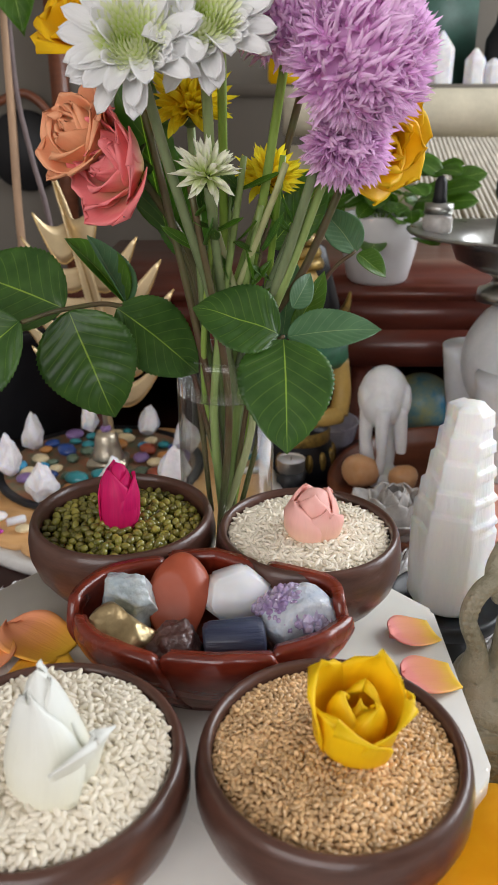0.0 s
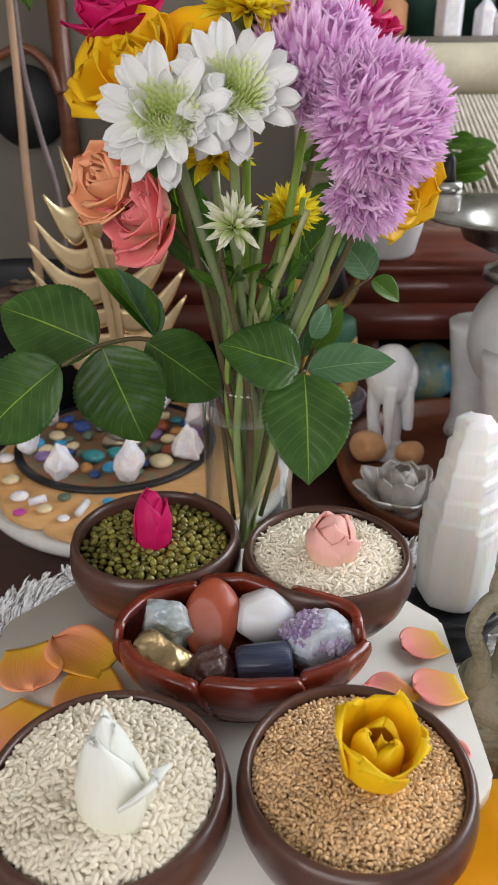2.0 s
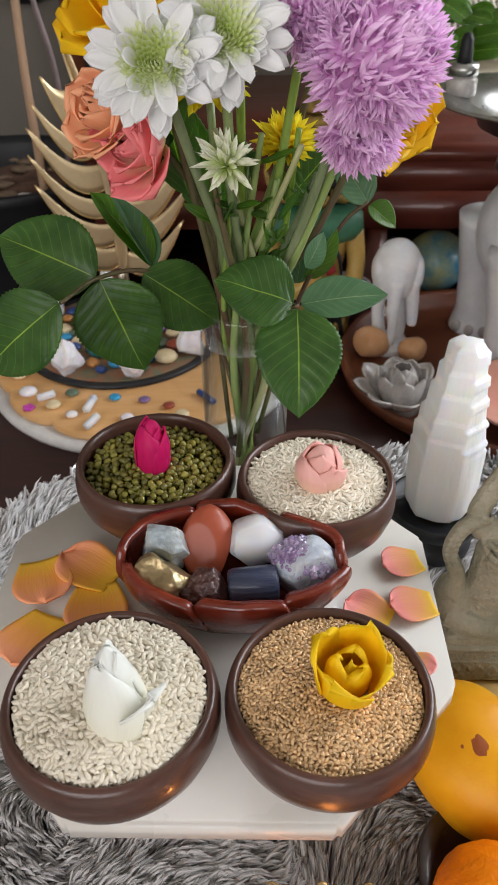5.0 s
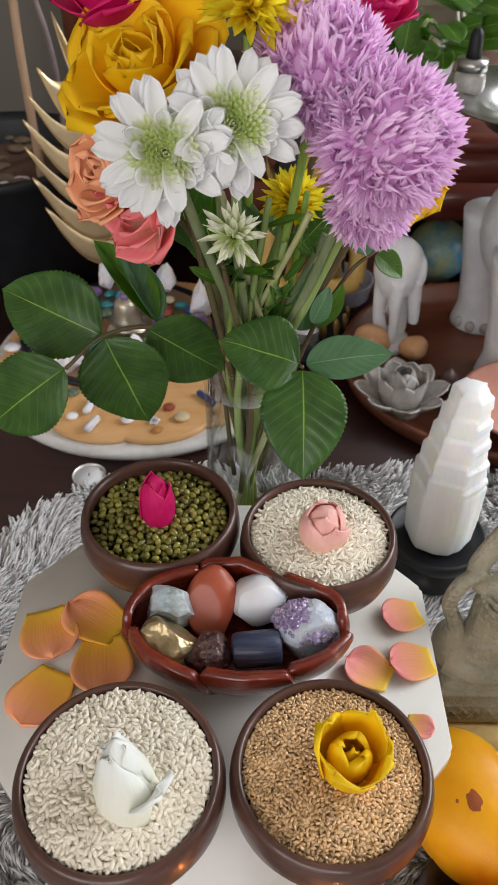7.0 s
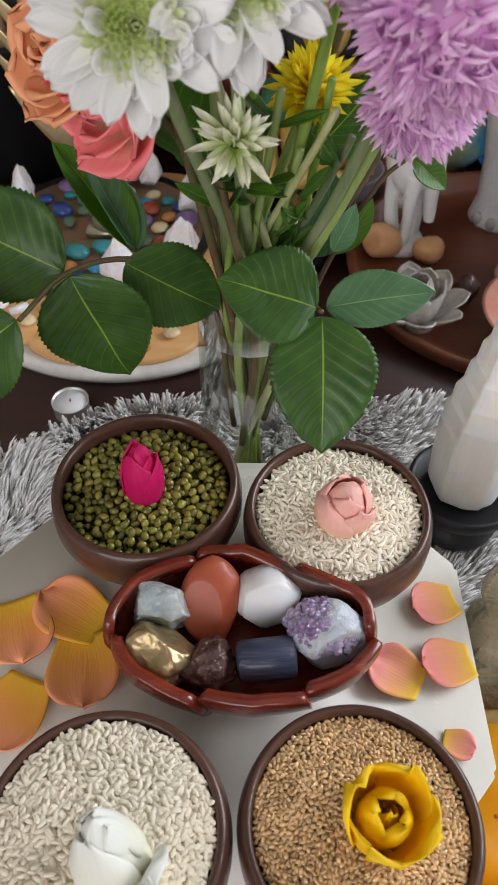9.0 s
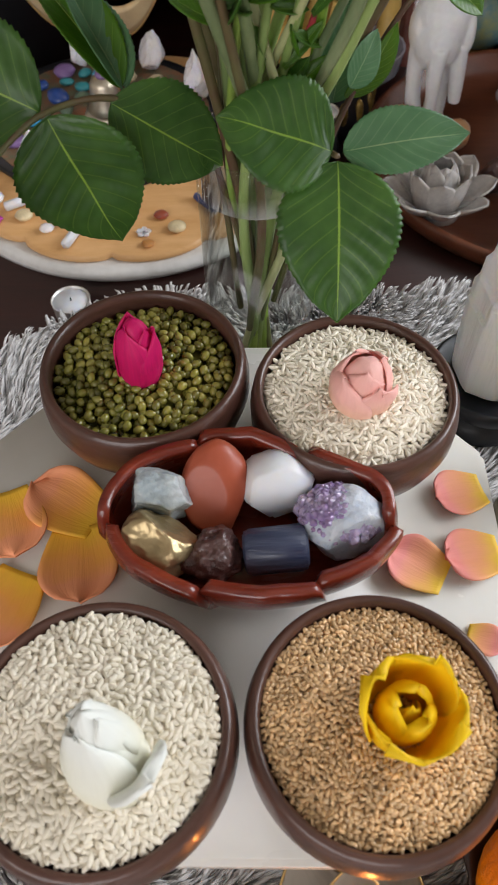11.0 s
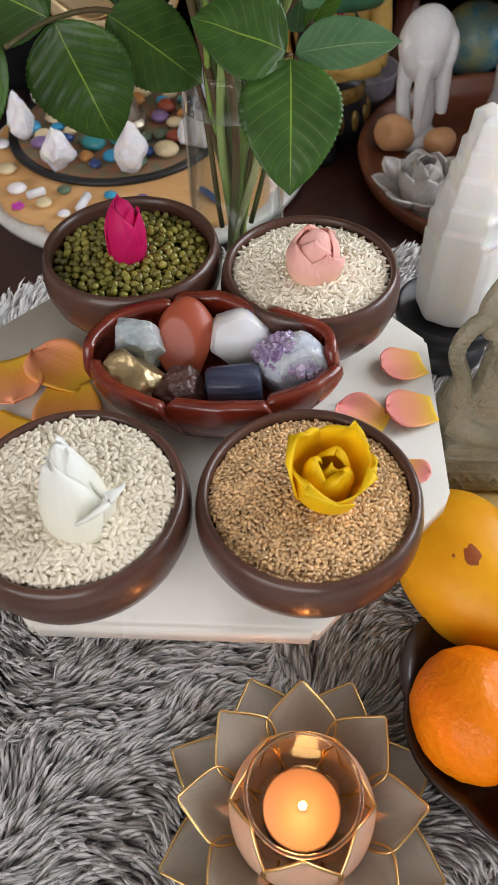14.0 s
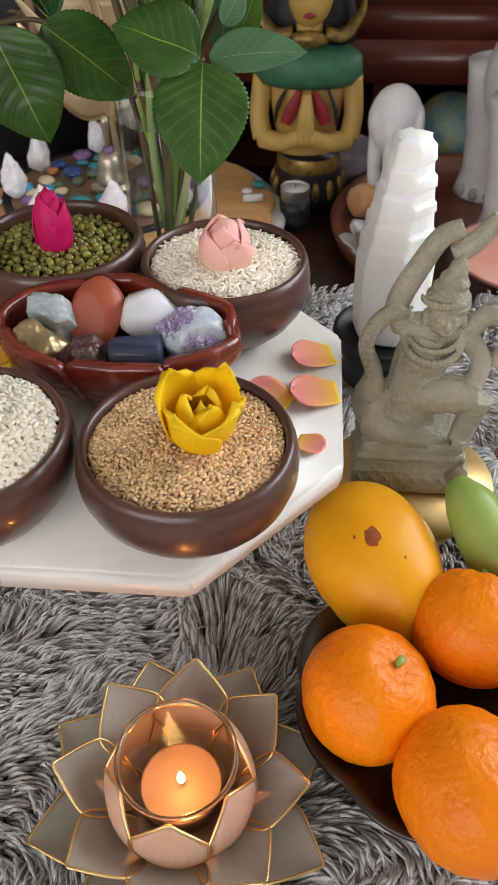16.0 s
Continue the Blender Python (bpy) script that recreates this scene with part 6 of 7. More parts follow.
def crystal_grid():
    c = (-0.165, 0.905)
    solo("stone_plate", mesh_of("stone_plate", *lathe([(0.0, 0.0), (0.190, 0.0), (0.207, 0.006), (0.210, 0.014), (0.206, 0.019), (0.196, 0.0185), (0.0, 0.018)], 96, (*c, TZ)), M_PLATE), "large round grey stone plate on the table", "plate", at=(*c, TZ))

    def scal(a, z):
        s = abs(math.sin(a * 6.0))
        return 1.0 - 0.055 * (1 - s ** 0.55)

    b = solo("scalloped_board", mesh_of("scalloped_board", *lathe([(0.0, 0.0), (0.196, 0.0), (0.1975, 0.0015), (0.1965, 0.0068), (0.194, 0.0078), (0.0, 0.0078)], 192, (*c, TZ + 0.0186), scal), M_BOARD), "pale wooden board with a scalloped flower outline", "board", at=(*c, TZ + 0.0186))
    z = TZ + 0.0266
    g = (-0.203, 0.952)
    ob = thing("crystal_grid", (*g, z), "round black grid board covered with small coloured stones", "board")
    put("disc", mesh_of("disc", *lathe([(0.0, 0.0), (0.140, 0.0), (0.1415, 0.002), (0.1405, 0.006), (0.137, 0.0065), (0.130, 0.0045), (0.0, 0.0045)], 80, (*g, z)), M_BLACK), ob)
    put("inlay", mesh_of("inlay", *lathe([(0.0, 0.0052), (0.128, 0.0052), (0.129, 0.0046), (0.0, 0.0046)], 64, (*g, z)), mat("woven_inlay", (0.10, 0.16, 0.10), 0.6, col2=(0.34, 0.12, 0.06), scale=55, bump=0.3, bscale=120)), ob, "green and red patterned inlay")
    r = np.random.default_rng(21)
    for k in range(8):
        a = radians(18 + 45 * k)
        x, y = g[0] + 0.120 * math.cos(a), g[1] + 0.120 * math.sin(a)
        h, w = r.uniform(0.052, 0.066), r.uniform(0.020, 0.025)
        V, F = lump((0, 0, 0), (w * 1.05, w * 0.8, h * 0.46), k + 30, 0.16, 2.2, 4, flats=16)
        up = np.clip((V[:, 2] + h * 0.1) / (h * 0.65), 0, 1)[:, None]
        V = V * np.hstack([1 - 0.50 * up, 1 - 0.50 * up, 1 + 0.12 * up])
        me = mesh_of("quartz_point", V - np.array((0, 0, V[:, 2].min() + 0.003)), F, M_QUARTZ, smooth=False)
        q = new("quartz_point", me)
        q.matrix_world = pose(x, y, z + 0.0055, 0, 0, r.uniform(0, 90))
        tagged(q, "rough white quartz point standing on the black grid board", "crystal", "quartz points on the grid")
    cols = {"amber": ((0.50, 0.22, 0.06), "amber brown"), "cream": ((0.68, 0.56, 0.34), "cream"), "teal": ((0.03, 0.24, 0.27), "teal"), "cobalt": ((0.02, 0.06, 0.24), "cobalt blue"),
            "rust": ((0.30, 0.06, 0.03), "rust red"), "moss": ((0.10, 0.15, 0.10), "moss green"), "violet": ((0.20, 0.12, 0.28), "violet"), "sky": ((0.03, 0.30, 0.55), "sky blue")}
    mats = {k: mat(k + "_pebble", v[0], 0.3, var=0.25, scale=60, coat=0.3) for k, v in cols.items()}
    keys = list(cols)
    spots = []
    for k in range(420):
        a, u = r.uniform(0, 6.28), math.sqrt(r.uniform(0.06, 0.86))
        p = np.array((g[0] + 0.118 * u * math.cos(a), g[1] + 0.118 * u * math.sin(a)))
        s = r.uniform(0.009, 0.019)
        if all(np.linalg.norm(p - q) > (s + t) * 0.82 for q, t in spots) and np.linalg.norm(p - (-0.192, 0.945)) > 0.036 + s * 0.6:
            spots.append((p, s))
    for k, (p, s) in enumerate(spots):
        key = keys[int(r.integers(0, len(keys)))]
        V, F = lump((0, 0, 0), (s, s * r.uniform(0.7, 0.95), s * 0.48), k, 0.12, 1.3, 2)
        me = mesh_of("pebble", V - np.array((0, 0, V[:, 2].min())), F, mats[key])
        o = new("pebble", me)
        o.matrix_world = pose(p[0], p[1], z + 0.0053, 0, 0, r.uniform(0, 360))
        tagged(o, "small polished " + cols[key][1] + " stone on the grid board", "stone", "stones on the grid")
    # the bell on its block
    bx, by = -0.192, 0.945
    ob = thing("bell_block", (bx, by, z + 0.0053), "small carved metal block under the hand bell", "block")
    put("body", mesh_of("body", *box((bx - 0.026, by - 0.02, z + 0.0053), (bx + 0.026, by + 0.02, z + 0.018), 0.002), M_BRASS), ob)
    ob = thing("hand_bell", (bx, by, z + 0.0185), "small tarnished brass hand bell with a turned handle", "bell")
    put("bell", mesh_of("bell", *lathe([(0.0, 0.004), (0.0195, 0.001), (0.0215, 0.0), (0.0218, 0.002), (0.0190, 0.009), (0.0165, 0.022), (0.0155, 0.031), (0.0125, 0.037), (0.0, 0.040)], 40, (bx, by, z + 0.0185)), M_BRASS), ob)
    put("collar", mesh_of("collar", *lathe([(0.0, 0.037), (0.0068, 0.0385), (0.0075, 0.042), (0.0060, 0.045), (0.0, 0.046)], 24, (bx, by, z + 0.0185)), mats["violet"]), ob, "violet bead collar")
    put("handle", mesh_of("handle", *lathe([(0.0, 0.044), (0.0034, 0.046), (0.0028, 0.056), (0.0044, 0.070), (0.0056, 0.077), (0.0040, 0.084), (0.0, 0.086)], 20, (bx, by, z + 0.0185)), M_BRASS), ob)
    # little offerings on the pale board
    for x, y, a, L in ((-0.216, 0.772, 80, 0.030), (-0.207, 0.735, 70, 0.026), (-0.275, 0.79, 30, 0.022), (0.0, 0.93, 10, 0.026)):
        V, F = hull([(sx * L / 2, 0.0055 * math.cos(q), 0.0055 * math.sin(q)) for sx in (-1, 1) for q in np.linspace(0, 5.24, 6)], 0.001)
        o = new("selenite_stick", mesh_of("selenite_stick", V, F, M_SELEN2))
        o.matrix_world = pose(x, y, z + 0.0052, 0, 0, a)
        tagged(o, "short white selenite stick lying on the pale board", "crystal", "small offerings on the board")
    for x, y, s, m, what in ((-0.166, 0.746, 0.0085, M_QUARTZ, "clear glass"), (-0.235, 0.752, 0.008, M_QUARTZ, "clear glass"), (-0.118, 0.772, 0.008, mats["rust"], "amber"), (-0.150, 0.785, 0.0075, mats["violet"], "violet"), (-0.100, 0.752, 0.010, mats["cream"], "cream shell"),
                             (-0.262, 0.772, 0.010, mats["cream"], "cream shell"), (-0.300, 0.80, 0.012, M_QUARTZ, "clear glass"), (-0.244, 0.80, 0.009, mats["moss"], "green"), (-0.322, 0.842, 0.012, mats["cream"], "cream shell"), (0.006, 0.975, 0.010, mats["teal"], "turquoise"),
                             (-0.01, 0.955, 0.008, M_QUARTZ, "clear glass"), (-0.345, 0.90, 0.012, M_QUARTZ, "clear glass"), (-0.188, 0.790, 0.008, mats["sky"], "blue glass"), (-0.128, 0.728, 0.007, mats["amber"], "amber")):
        V, F = lump((0, 0, 0), (s, s * 0.9, s * 0.45), int(abs(x) * 1000), 0.06, 1.5, 2)
        o = new("pebble", mesh_of("pebble", V - np.array((0, 0, V[:, 2].min())), F, m))
        o.location = (x, y, z)
        tagged(o, "small " + what + " stone lying on the pale wooden board", "stone", "small offerings on the board")
    for x, y, m, what in ((-0.134, 0.746, M_QUARTZ, "white"), (-0.292, 0.768, mat("orchid_plastic", (0.55, 0.06, 0.40), 0.35), "purple")):
        pieces = []
        for k in range(5):
            pieces.append(moved(petal(0.008, 0.0065, 0.3, 0.3, 0.2, 4, 5), pose(0, 0, 0, 0, 0, 72 * k)))
        V, F, U = thicken(join(*pieces), 0.002)
        o = new("star_charm", mesh_of("star_charm", V, F, m))
        o.location = (x, y, z + 0.0015)
        tagged(o, "tiny " + what + " star-shaped flower charm on the board", "charm", "small offerings on the board")
    p = tube([(-0.083, 0.802, z + 0.0042), (-0.062, 0.778, z + 0.0042)], (0.004, 0.004), 10, 6)
    solo("blue_stick", mesh_of("blue_stick", *p, mats["cobalt"]), "short dark blue wax stick lying on the board", "stick", at=(-0.072, 0.79, z))


crystal_grid()


def tea_candle(x, y, z, label, m_cup=M_ALU):
    ob = thing("tealight", (x, y, z), label, "candle", "unlit tealights")
    put("metal_cup", mesh_of("metal_cup", *lathe([(0.0, 0.0), (0.0182, 0.0), (0.0188, 0.016), (0.0192, 0.0165), (0.0184, 0.0163), (0.018, 0.001), (0.0, 0.001)], 40, (x, y, z)), m_cup), ob)
    put("wax", mesh_of("wax", *lathe([(0.0, 0.0012), (0.0177, 0.0012), (0.0181, 0.014), (0.0, 0.0145)], 40, (x, y, z)), M_SELEN2), ob, "white wax")
    put("wick", mesh_of("wick", *tube([(x, y, z + 0.0135), (x + 0.0005, y, z + 0.019)], (0.0007, 0.0006), 6, 5), M_WICK), ob)


tea_candle(-0.200, 0.662, TZ, "unlit white tealight on the dark table")
tea_candle(0.056, 0.925, -0.085, "unlit white tealight on a small dark holder")
solo("candle_block", mesh_of("candle_block", *lathe([(0.0, 0.0), (0.024, 0.0), (0.022, 0.012), (0.019, 0.02), (0.021, 0.034), (0.0, 0.0348)], 32, (0.056, 0.925, TZ)), M_BLACK), "small dark round block under a tealight", "stand", at=(0.056, 0.925, TZ))


def wood_tray():
    c = (0.312, 0.892, TZ)
    solo("round_wooden_tray", mesh_of("round_wooden_tray", *lathe([(0.0, 0.0), (0.185, 0.0), (0.203, 0.008), (0.209, 0.026), (0.205, 0.030), (0.199, 0.026), (0.190, 0.013), (0.17, 0.010), (0.0, 0.010)], 96, c), M_TRAYWOOD), "round turned reddish wooden tray with a raised rim", "tray", at=c)
    z = TZ + 0.0105
    # smoky lotus
    ob = thing("smoky_lotus", (0.172, 0.800, z), "grey smoky crystal lotus with overlapping petals", "ornament")
    for count, L, W, rad, up, turn in ((8, 0.056, 0.036, 0.016, 22, 0), (7, 0.050, 0.038, 0.020, 62, 20), (6, 0.056, 0.040, 0.016, 80, 5)):
        V, F, U = thicken(petal(L, W, 0.55, 0.55, 0.45, 7, 8, 0, count, 0.6), 0.0022)
        me = mesh_of("petal", V, F, M_SMOKY, U)
        for k in range(count):
            put("petal", me, ob, m=pose(0, 0, 0.005, 0, 0, 360 * k / count + turn) @ pose(0, rad, 0, up, 0, 0))
    put("base", mesh_of("base", *lathe([(0.0, 0.0), (0.028, 0.0), (0.026, 0.006), (0.016, 0.012), (0.0, 0.03)], 24, (0.172, 0.800, z)), M_SMOKY), ob)
    # agate slab and the small elephant on it
    for cx, cy, s, lab in ((0.150, 0.925, 1.0, "left lump"), (0.205, 0.912, 0.8, "right lump")):
        p = lump((cx, cy, z + 0.023 * s), (0.026 * s, 0.020, 0.024 * s), int(cx * 100), 0.12, 1.2, 3, flats=6)
        solo("agate_lump", mesh_of("agate_lump", *p, M_AGATE), "rough orange and cream agate lump beside the small elephant", "stone", "agate lumps", at=(cx, cy, z))
    P = []
    ex, ey = 0.178, 0.945
    P.append(lathe([(0.0, 0.0), (0.026, 0.0), (0.028, 0.010), (0.024, 0.018), (0.0, 0.020)], 24, (ex, ey, z)))
    P.append(lump((ex, ey + 0.004, z + 0.128), (0.031, 0.030, 0.034), 2, 0.06, 1.3, 3))
    P.append(lump((ex - 0.004, ey - 0.010, z + 0.112), (0.025, 0.022, 0.030), 5, 0.05, 1.3, 3))
    P.append(tube([(ex - 0.004, ey - 0.026, z + 0.112), (ex - 0.006, ey - 0.032, z + 0.085), (ex - 0.004, ey - 0.030, z + 0.055), (ex - 0.003, ey - 0.024, z + 0.022)], (0.011, 0.0085, 0.0065, 0.006), 10, 20))
    P.append(tube([(ex - 0.020, ey - 0.004, z + 0.110), (ex - 0.022, ey - 0.006, z + 0.065), (ex - 0.014, ey - 0.006, z + 0.015)], (0.012, 0.0085, 0.010), 10, 16))
    P.append(tube([(ex + 0.020, ey - 0.006, z + 0.105), (ex + 0.024, ey - 0.010, z + 0.070), (ex + 0.026, ey - 0.012, z + 0.045)], (0.012, 0.009, 0.007), 10, 16))
    P.append(tube([(ex + 0.012, ey + 0.010, z + 0.105), (ex + 0.012, ey + 0.010, z + 0.060), (ex + 0.008, ey + 0.008, z + 0.015)], (0.016, 0.012, 0.013), 10, 16))
    P.append(lump((ex - 0.027, ey + 0.002, z + 0.120), (0.007, 0.018, 0.020), 8, 0.05, 1.3, 3))
    P.append(lump((ex + 0.029, ey + 0.000, z + 0.118), (0.007, 0.018, 0.022), 9, 0.05, 1.3, 3))
    V, F, U = join(*P)
    o = solo("small_elephant_statue", mesh_of("small_elephant_statue", V, F, M_STONEW), "small pale stone elephant statue with its trunk hanging down", "statue", at=(ex, ey, z))
    md = o.modifiers.new("weld", "REMESH")
    md.mode, md.voxel_size, md.use_smooth_shade = "VOXEL", 0.0022, True
    # the large white elephant, with nails on its feet
    P = []
    ex, ey = 0.378, 0.955
    P.append(lump((ex, ey, z + 0.165), (0.098, 0.110, 0.090), 3, 0.04, 1.2, 4))
    P.append(lump((ex - 0.002, ey - 0.075, z + 0.180), (0.075, 0.050, 0.072), 4, 0.04, 1.2, 4))
    for sx, sy in ((-0.052, -0.075), (0.050, -0.075), (-0.060, 0.060), (0.060, 0.060)):
        P.append(tube([(ex + sx, ey + sy, z + 0.17), (ex + sx, ey + sy, z + 0.08), (ex + sx, ey + sy, z + 0.03), (ex + sx, ey + sy, z)], (0.050, 0.037, 0.034, 0.041), 20, 22))
    V, F, U = join(*P)
    n0 = len(F)
    nails = []
    for sx, sy in ((-0.052, -0.075), (0.050, -0.075), (-0.060, 0.060)):
        for k in range(5):
            a = radians(-150 + 30 * k)
            nails.append(lump((ex + sx + 0.040 * math.cos(a), ey + sy + 0.040 * math.sin(a), z + 0.010), (0.0072, 0.006, 0.009), k, 0.02, 1, 2))
    V2, F2, U2 = join((V, F), *nails)
    o = solo("large_elephant_statue", mesh_of("large_elephant_statue", V2, F2, [M_STONEW, M_SMOKY], slots=[0] * n0 + [1] * (len(F2) - n0)), "large white stone elephant statue with grey toenails", "statue", at=(ex, ey, z))
    # pedestal dish on its back
    d = (0.3360, 0.985, z + 0.250)
    ob = thing("pedestal_dish", d, "wide tarnished silver pedestal dish", "dish")
    put("foot", mesh_of("foot", *lathe([(0.0, -0.01), (0.040, -0.01), (0.038, 0.004), (0.024, 0.010), (0.020, 0.018), (0.030, 0.026), (0.0, 0.028)], 40, d), M_SILVER), ob)
    put("bowl", mesh_of("bowl", *lathe([(0.0, 0.026), (0.040, 0.028), (0.070, 0.042), (0.078, 0.060), (0.088, 0.066), (0.132, 0.074), (0.136, 0.078), (0.130, 0.0785), (0.086, 0.071), (0.072, 0.060), (0.060, 0.046), (0.0, 0.036)], 72, d), M_SILVER), ob)
    ob = thing("candlestick", (0.332, 0.985, z + 0.287), "dark pewter candlestick standing in the silver dish", "candlestick")
    put("column", mesh_of("column", *lathe([(0.0, 0.0), (0.036, 0.0), (0.034, 0.010), (0.022, 0.020), (0.020, 0.075), (0.026, 0.085), (0.026, 0.100), (0.019, 0.110), (0.018, 0.20), (0.0, 0.20)], 32, (0.332, 0.985, z + 0.287)), mat("dark_pewter", (0.10, 0.09, 0.085), 0.45, metal=0.7, var=0.3)), ob)
    b = (0.245, 1.02, z + 0.322)
    ob = thing("dropper_bottle", b, "small dark glass dropper bottle with a black bulb", "bottle")
    put("bottle", mesh_of("bottle", *lathe([(0.0, 0.0), (0.018, 0.0), (0.019, 0.003), (0.019, 0.018), (0.016, 0.023), (0.0, 0.024)], 28, b), M_SMOKY), ob)
    put("collar", mesh_of("collar", *lathe([(0.0, 0.023), (0.0185, 0.0235), (0.0185, 0.036), (0.0, 0.037)], 28, b), M_SILVER), ob)
    put("bulb", mesh_of("bulb", *lathe([(0.0, 0.036), (0.0095, 0.037), (0.0085, 0.045), (0.0075, 0.062), (0.005, 0.068), (0.0, 0.070)], 20, b), M_PLANTER), ob, "black rubber bulb")
    p = lump((0.238, 0.835, z + 0.020), (0.016, 0.014, 0.020), 31, 0.2, 2.0, 3, flats=5)
    solo("dark_stone", mesh_of("dark_stone", *p, M_GARNET), "small rough black stone on the wooden tray", "stone", at=(0.238, 0.835, z))
    p = lathe([(0.0, 0.0), (0.030, 0.0), (0.034, 0.02), (0.082, 0.036), (0.086, 0.041), (0.081, 0.041), (0.034, 0.026), (0.0, 0.022)], 56, (0.325, 0.765, z))
    solo("salmon_dish", mesh_of("salmon_dish", *p, mat("salmon_glaze", (0.60, 0.24, 0.17), 0.35, col2=(0.66, 0.34, 0.26), scale=20, coat=0.3)), "shallow salmon pink footed dish on the wooden tray", "dish", at=(0.325, 0.765, z))


wood_tray()


def niche_things():
    c = (0.292, 1.215, -0.095)
    ob = thing("globe", (c[0], c[1], -0.150), "small blue toy globe in the cabinet niche", "globe")
    V, F = sphere(0.052, 4)
    put("ball", mesh_of("ball", V + np.array(c), F, M_GLOBE), ob)
    put("foot", mesh_of("foot", *lathe([(0.0, 0.0), (0.028, 0.0), (0.024, 0.006), (0.0, 0.008)], 24, (c[0], c[1], -0.150)), M_GOLD), ob)
    r = np.random.default_rng(8)
    for k, (x, y, col, lab) in enumerate(((0.375, 1.185, (0.02, 0.16, 0.50), "blue"), (0.40, 1.20, (0.62, 0.35, 0.50), "pink"), (0.355, 1.175, (0.02, 0.16, 0.50), "blue"))):
        pieces = [moved(petal(0.042, 0.034, 0.3, 0.4, 0.1, 5, 6), pose(0, 0, 0.01, 0, 0, 60 * j) @ pose(0, 0, 0, 25, 0, 0)) for j in range(6)]
        V, F, U = thicken(join(*pieces), 0.0012)
        o = new("cloth_flower", mesh_of("cloth_flower", V, F, mat(lab + "_cloth", col, 0.7, var=0.2, scale=40)))
        o.location = (x, y, -0.149)
        tagged(o, lab + " cloth flower lying in the cabinet niche", "flower", "cloth flowers")
    # cut glass bowl
    solo("glass_bowl", mesh_of("glass_bowl", *lathe([(0.0, 0.0), (0.026, 0.0), (0.046, 0.02), (0.052, 0.048), (0.049, 0.048), (0.042, 0.022), (0.024, 0.005), (0.0, 0.005)], 24, (0.115, 1.075, TZ)), mat("frosted_glass", (0.42, 0.40, 0.46), 0.2, var=0.2, scale=60, sss=0.3, coat=0.5), smooth=False), "small pale lilac cut glass bowl", "bowl", at=(0.115, 1.075, TZ))


niche_things()


def painted_figure():
    """A painted wooden temple figure with joined palms, one plain mesh."""
    x, y = 0.066, 0.995
    mats_ = [mat("yellow_paint", (0.55, 0.36, 0.10), 0.42, var=0.15, scale=30), mat("green_paint", (0.04, 0.15, 0.08), 0.45, var=0.25, scale=60), mat("black_paint_and_shade", (0.012, 0.012, 0.015), 0.4, var=0.3), mat("gilt_paint", (0.42, 0.27, 0.06), 0.35, metal=0.5, col2=(0.10, 0.07, 0.03), scale=110), mat("red_paint", (0.30, 0.02, 0.03), 0.45, var=0.2)]
    P, S = [], []

    def add(p, slot):
        P.append(p)
        S.extend([slot] * len(p[1]))

    add(lathe([(0.0, 0.0), (0.052, 0.0), (0.050, 0.03), (0.040, 0.06), (0.040, 0.072), (0.0, 0.074)], 28, (x + 0.006, y, TZ)), 2)
    add(lathe([(0.041, 0.050), (0.0435, 0.056), (0.0435, 0.066), (0.041, 0.072)], 28, (x + 0.006, y, TZ)), 3)
    for k in range(14):
        a = 6.28 * k / 14
        add(lump((x + 0.006 + 0.047 * math.cos(a), y + 0.047 * math.sin(a), TZ + 0.03), (0.006, 0.006, 0.016), k, 0.05, 1, 2), 3)
    add(moved(lathe([(0.036, 0.070), (0.038, 0.090), (0.046, 0.130), (0.050, 0.160), (0.040, 0.172), (0.0, 0.176)], 28, (0, 0, 0)), Matrix.Translation((x, y, TZ)) @ Matrix.Diagonal((1, 0.62, 1, 1))), 0)
    add(moved(lathe([(0.030, 0.0), (0.066, -0.004), (0.072, 0.006), (0.070, 0.026), (0.058, 0.034), (0.034, 0.040), (0.0, 0.044)], 36, (0, 0, 0)), Matrix.Translation((x, y, TZ + 0.166)) @ Matrix.Diagonal((0.96, 0.62, 1, 1))), 1)
    for s in (-1, 1):
        add(tube([(x + s * 0.056, y - 0.004, TZ + 0.168), (x + s * 0.061, y - 0.012, TZ + 0.125), (x + s * 0.056, y - 0.026, TZ + 0.097)], (0.0135, 0.0125, 0.013), 12, 14), 0)
        add(tube([(x + s * 0.056, y - 0.026, TZ + 0.097), (x + s * 0.030, y - 0.042, TZ + 0.098), (x + s * 0.006, y - 0.048, TZ + 0.108)], (0.0130, 0.0115, 0.0100), 12, 14), 0)
        add(tube([(x + s * 0.004, y - 0.049, TZ + 0.100), (x + s * 0.003, y - 0.051, TZ + 0.130), (x + s * 0.001, y - 0.050, TZ + 0.160)], (0.0080, 0.0075, 0.004), 10, 12), 0)
        add(tube([(x + s * 0.008, y - 0.036, TZ + 0.162), (x + s * 0.018, y - 0.037, TZ + 0.138), (x + s * 0.026, y - 0.037, TZ + 0.120)], (0.003, 0.0085, 0.007), 10, 12, flat=0.4), 4)
        # dark strips stand in for the shaded gaps between arms and body
        add(tube([(x + s * 0.026, y - 0.030, TZ + 0.160), (x + s * 0.036, y - 0.030, TZ + 0.140), (x + s * 0.040, y - 0.030, TZ + 0.116)], (0.003, 0.008, 0.004), 10, 12, flat=0.4), 2)
        # gilt wings of the head-dress over the shoulders
        add(tube([(x + s * 0.020, y - 0.020, TZ + 0.222), (x + s * 0.042, y - 0.018, TZ + 0.220), (x + s * 0.060, y - 0.012, TZ + 0.240), (x + s * 0.066, y - 0.008, TZ + 0.262)], (0.014, 0.015, 0.010, 0.002), 10, 16, flat=0.5), 3)
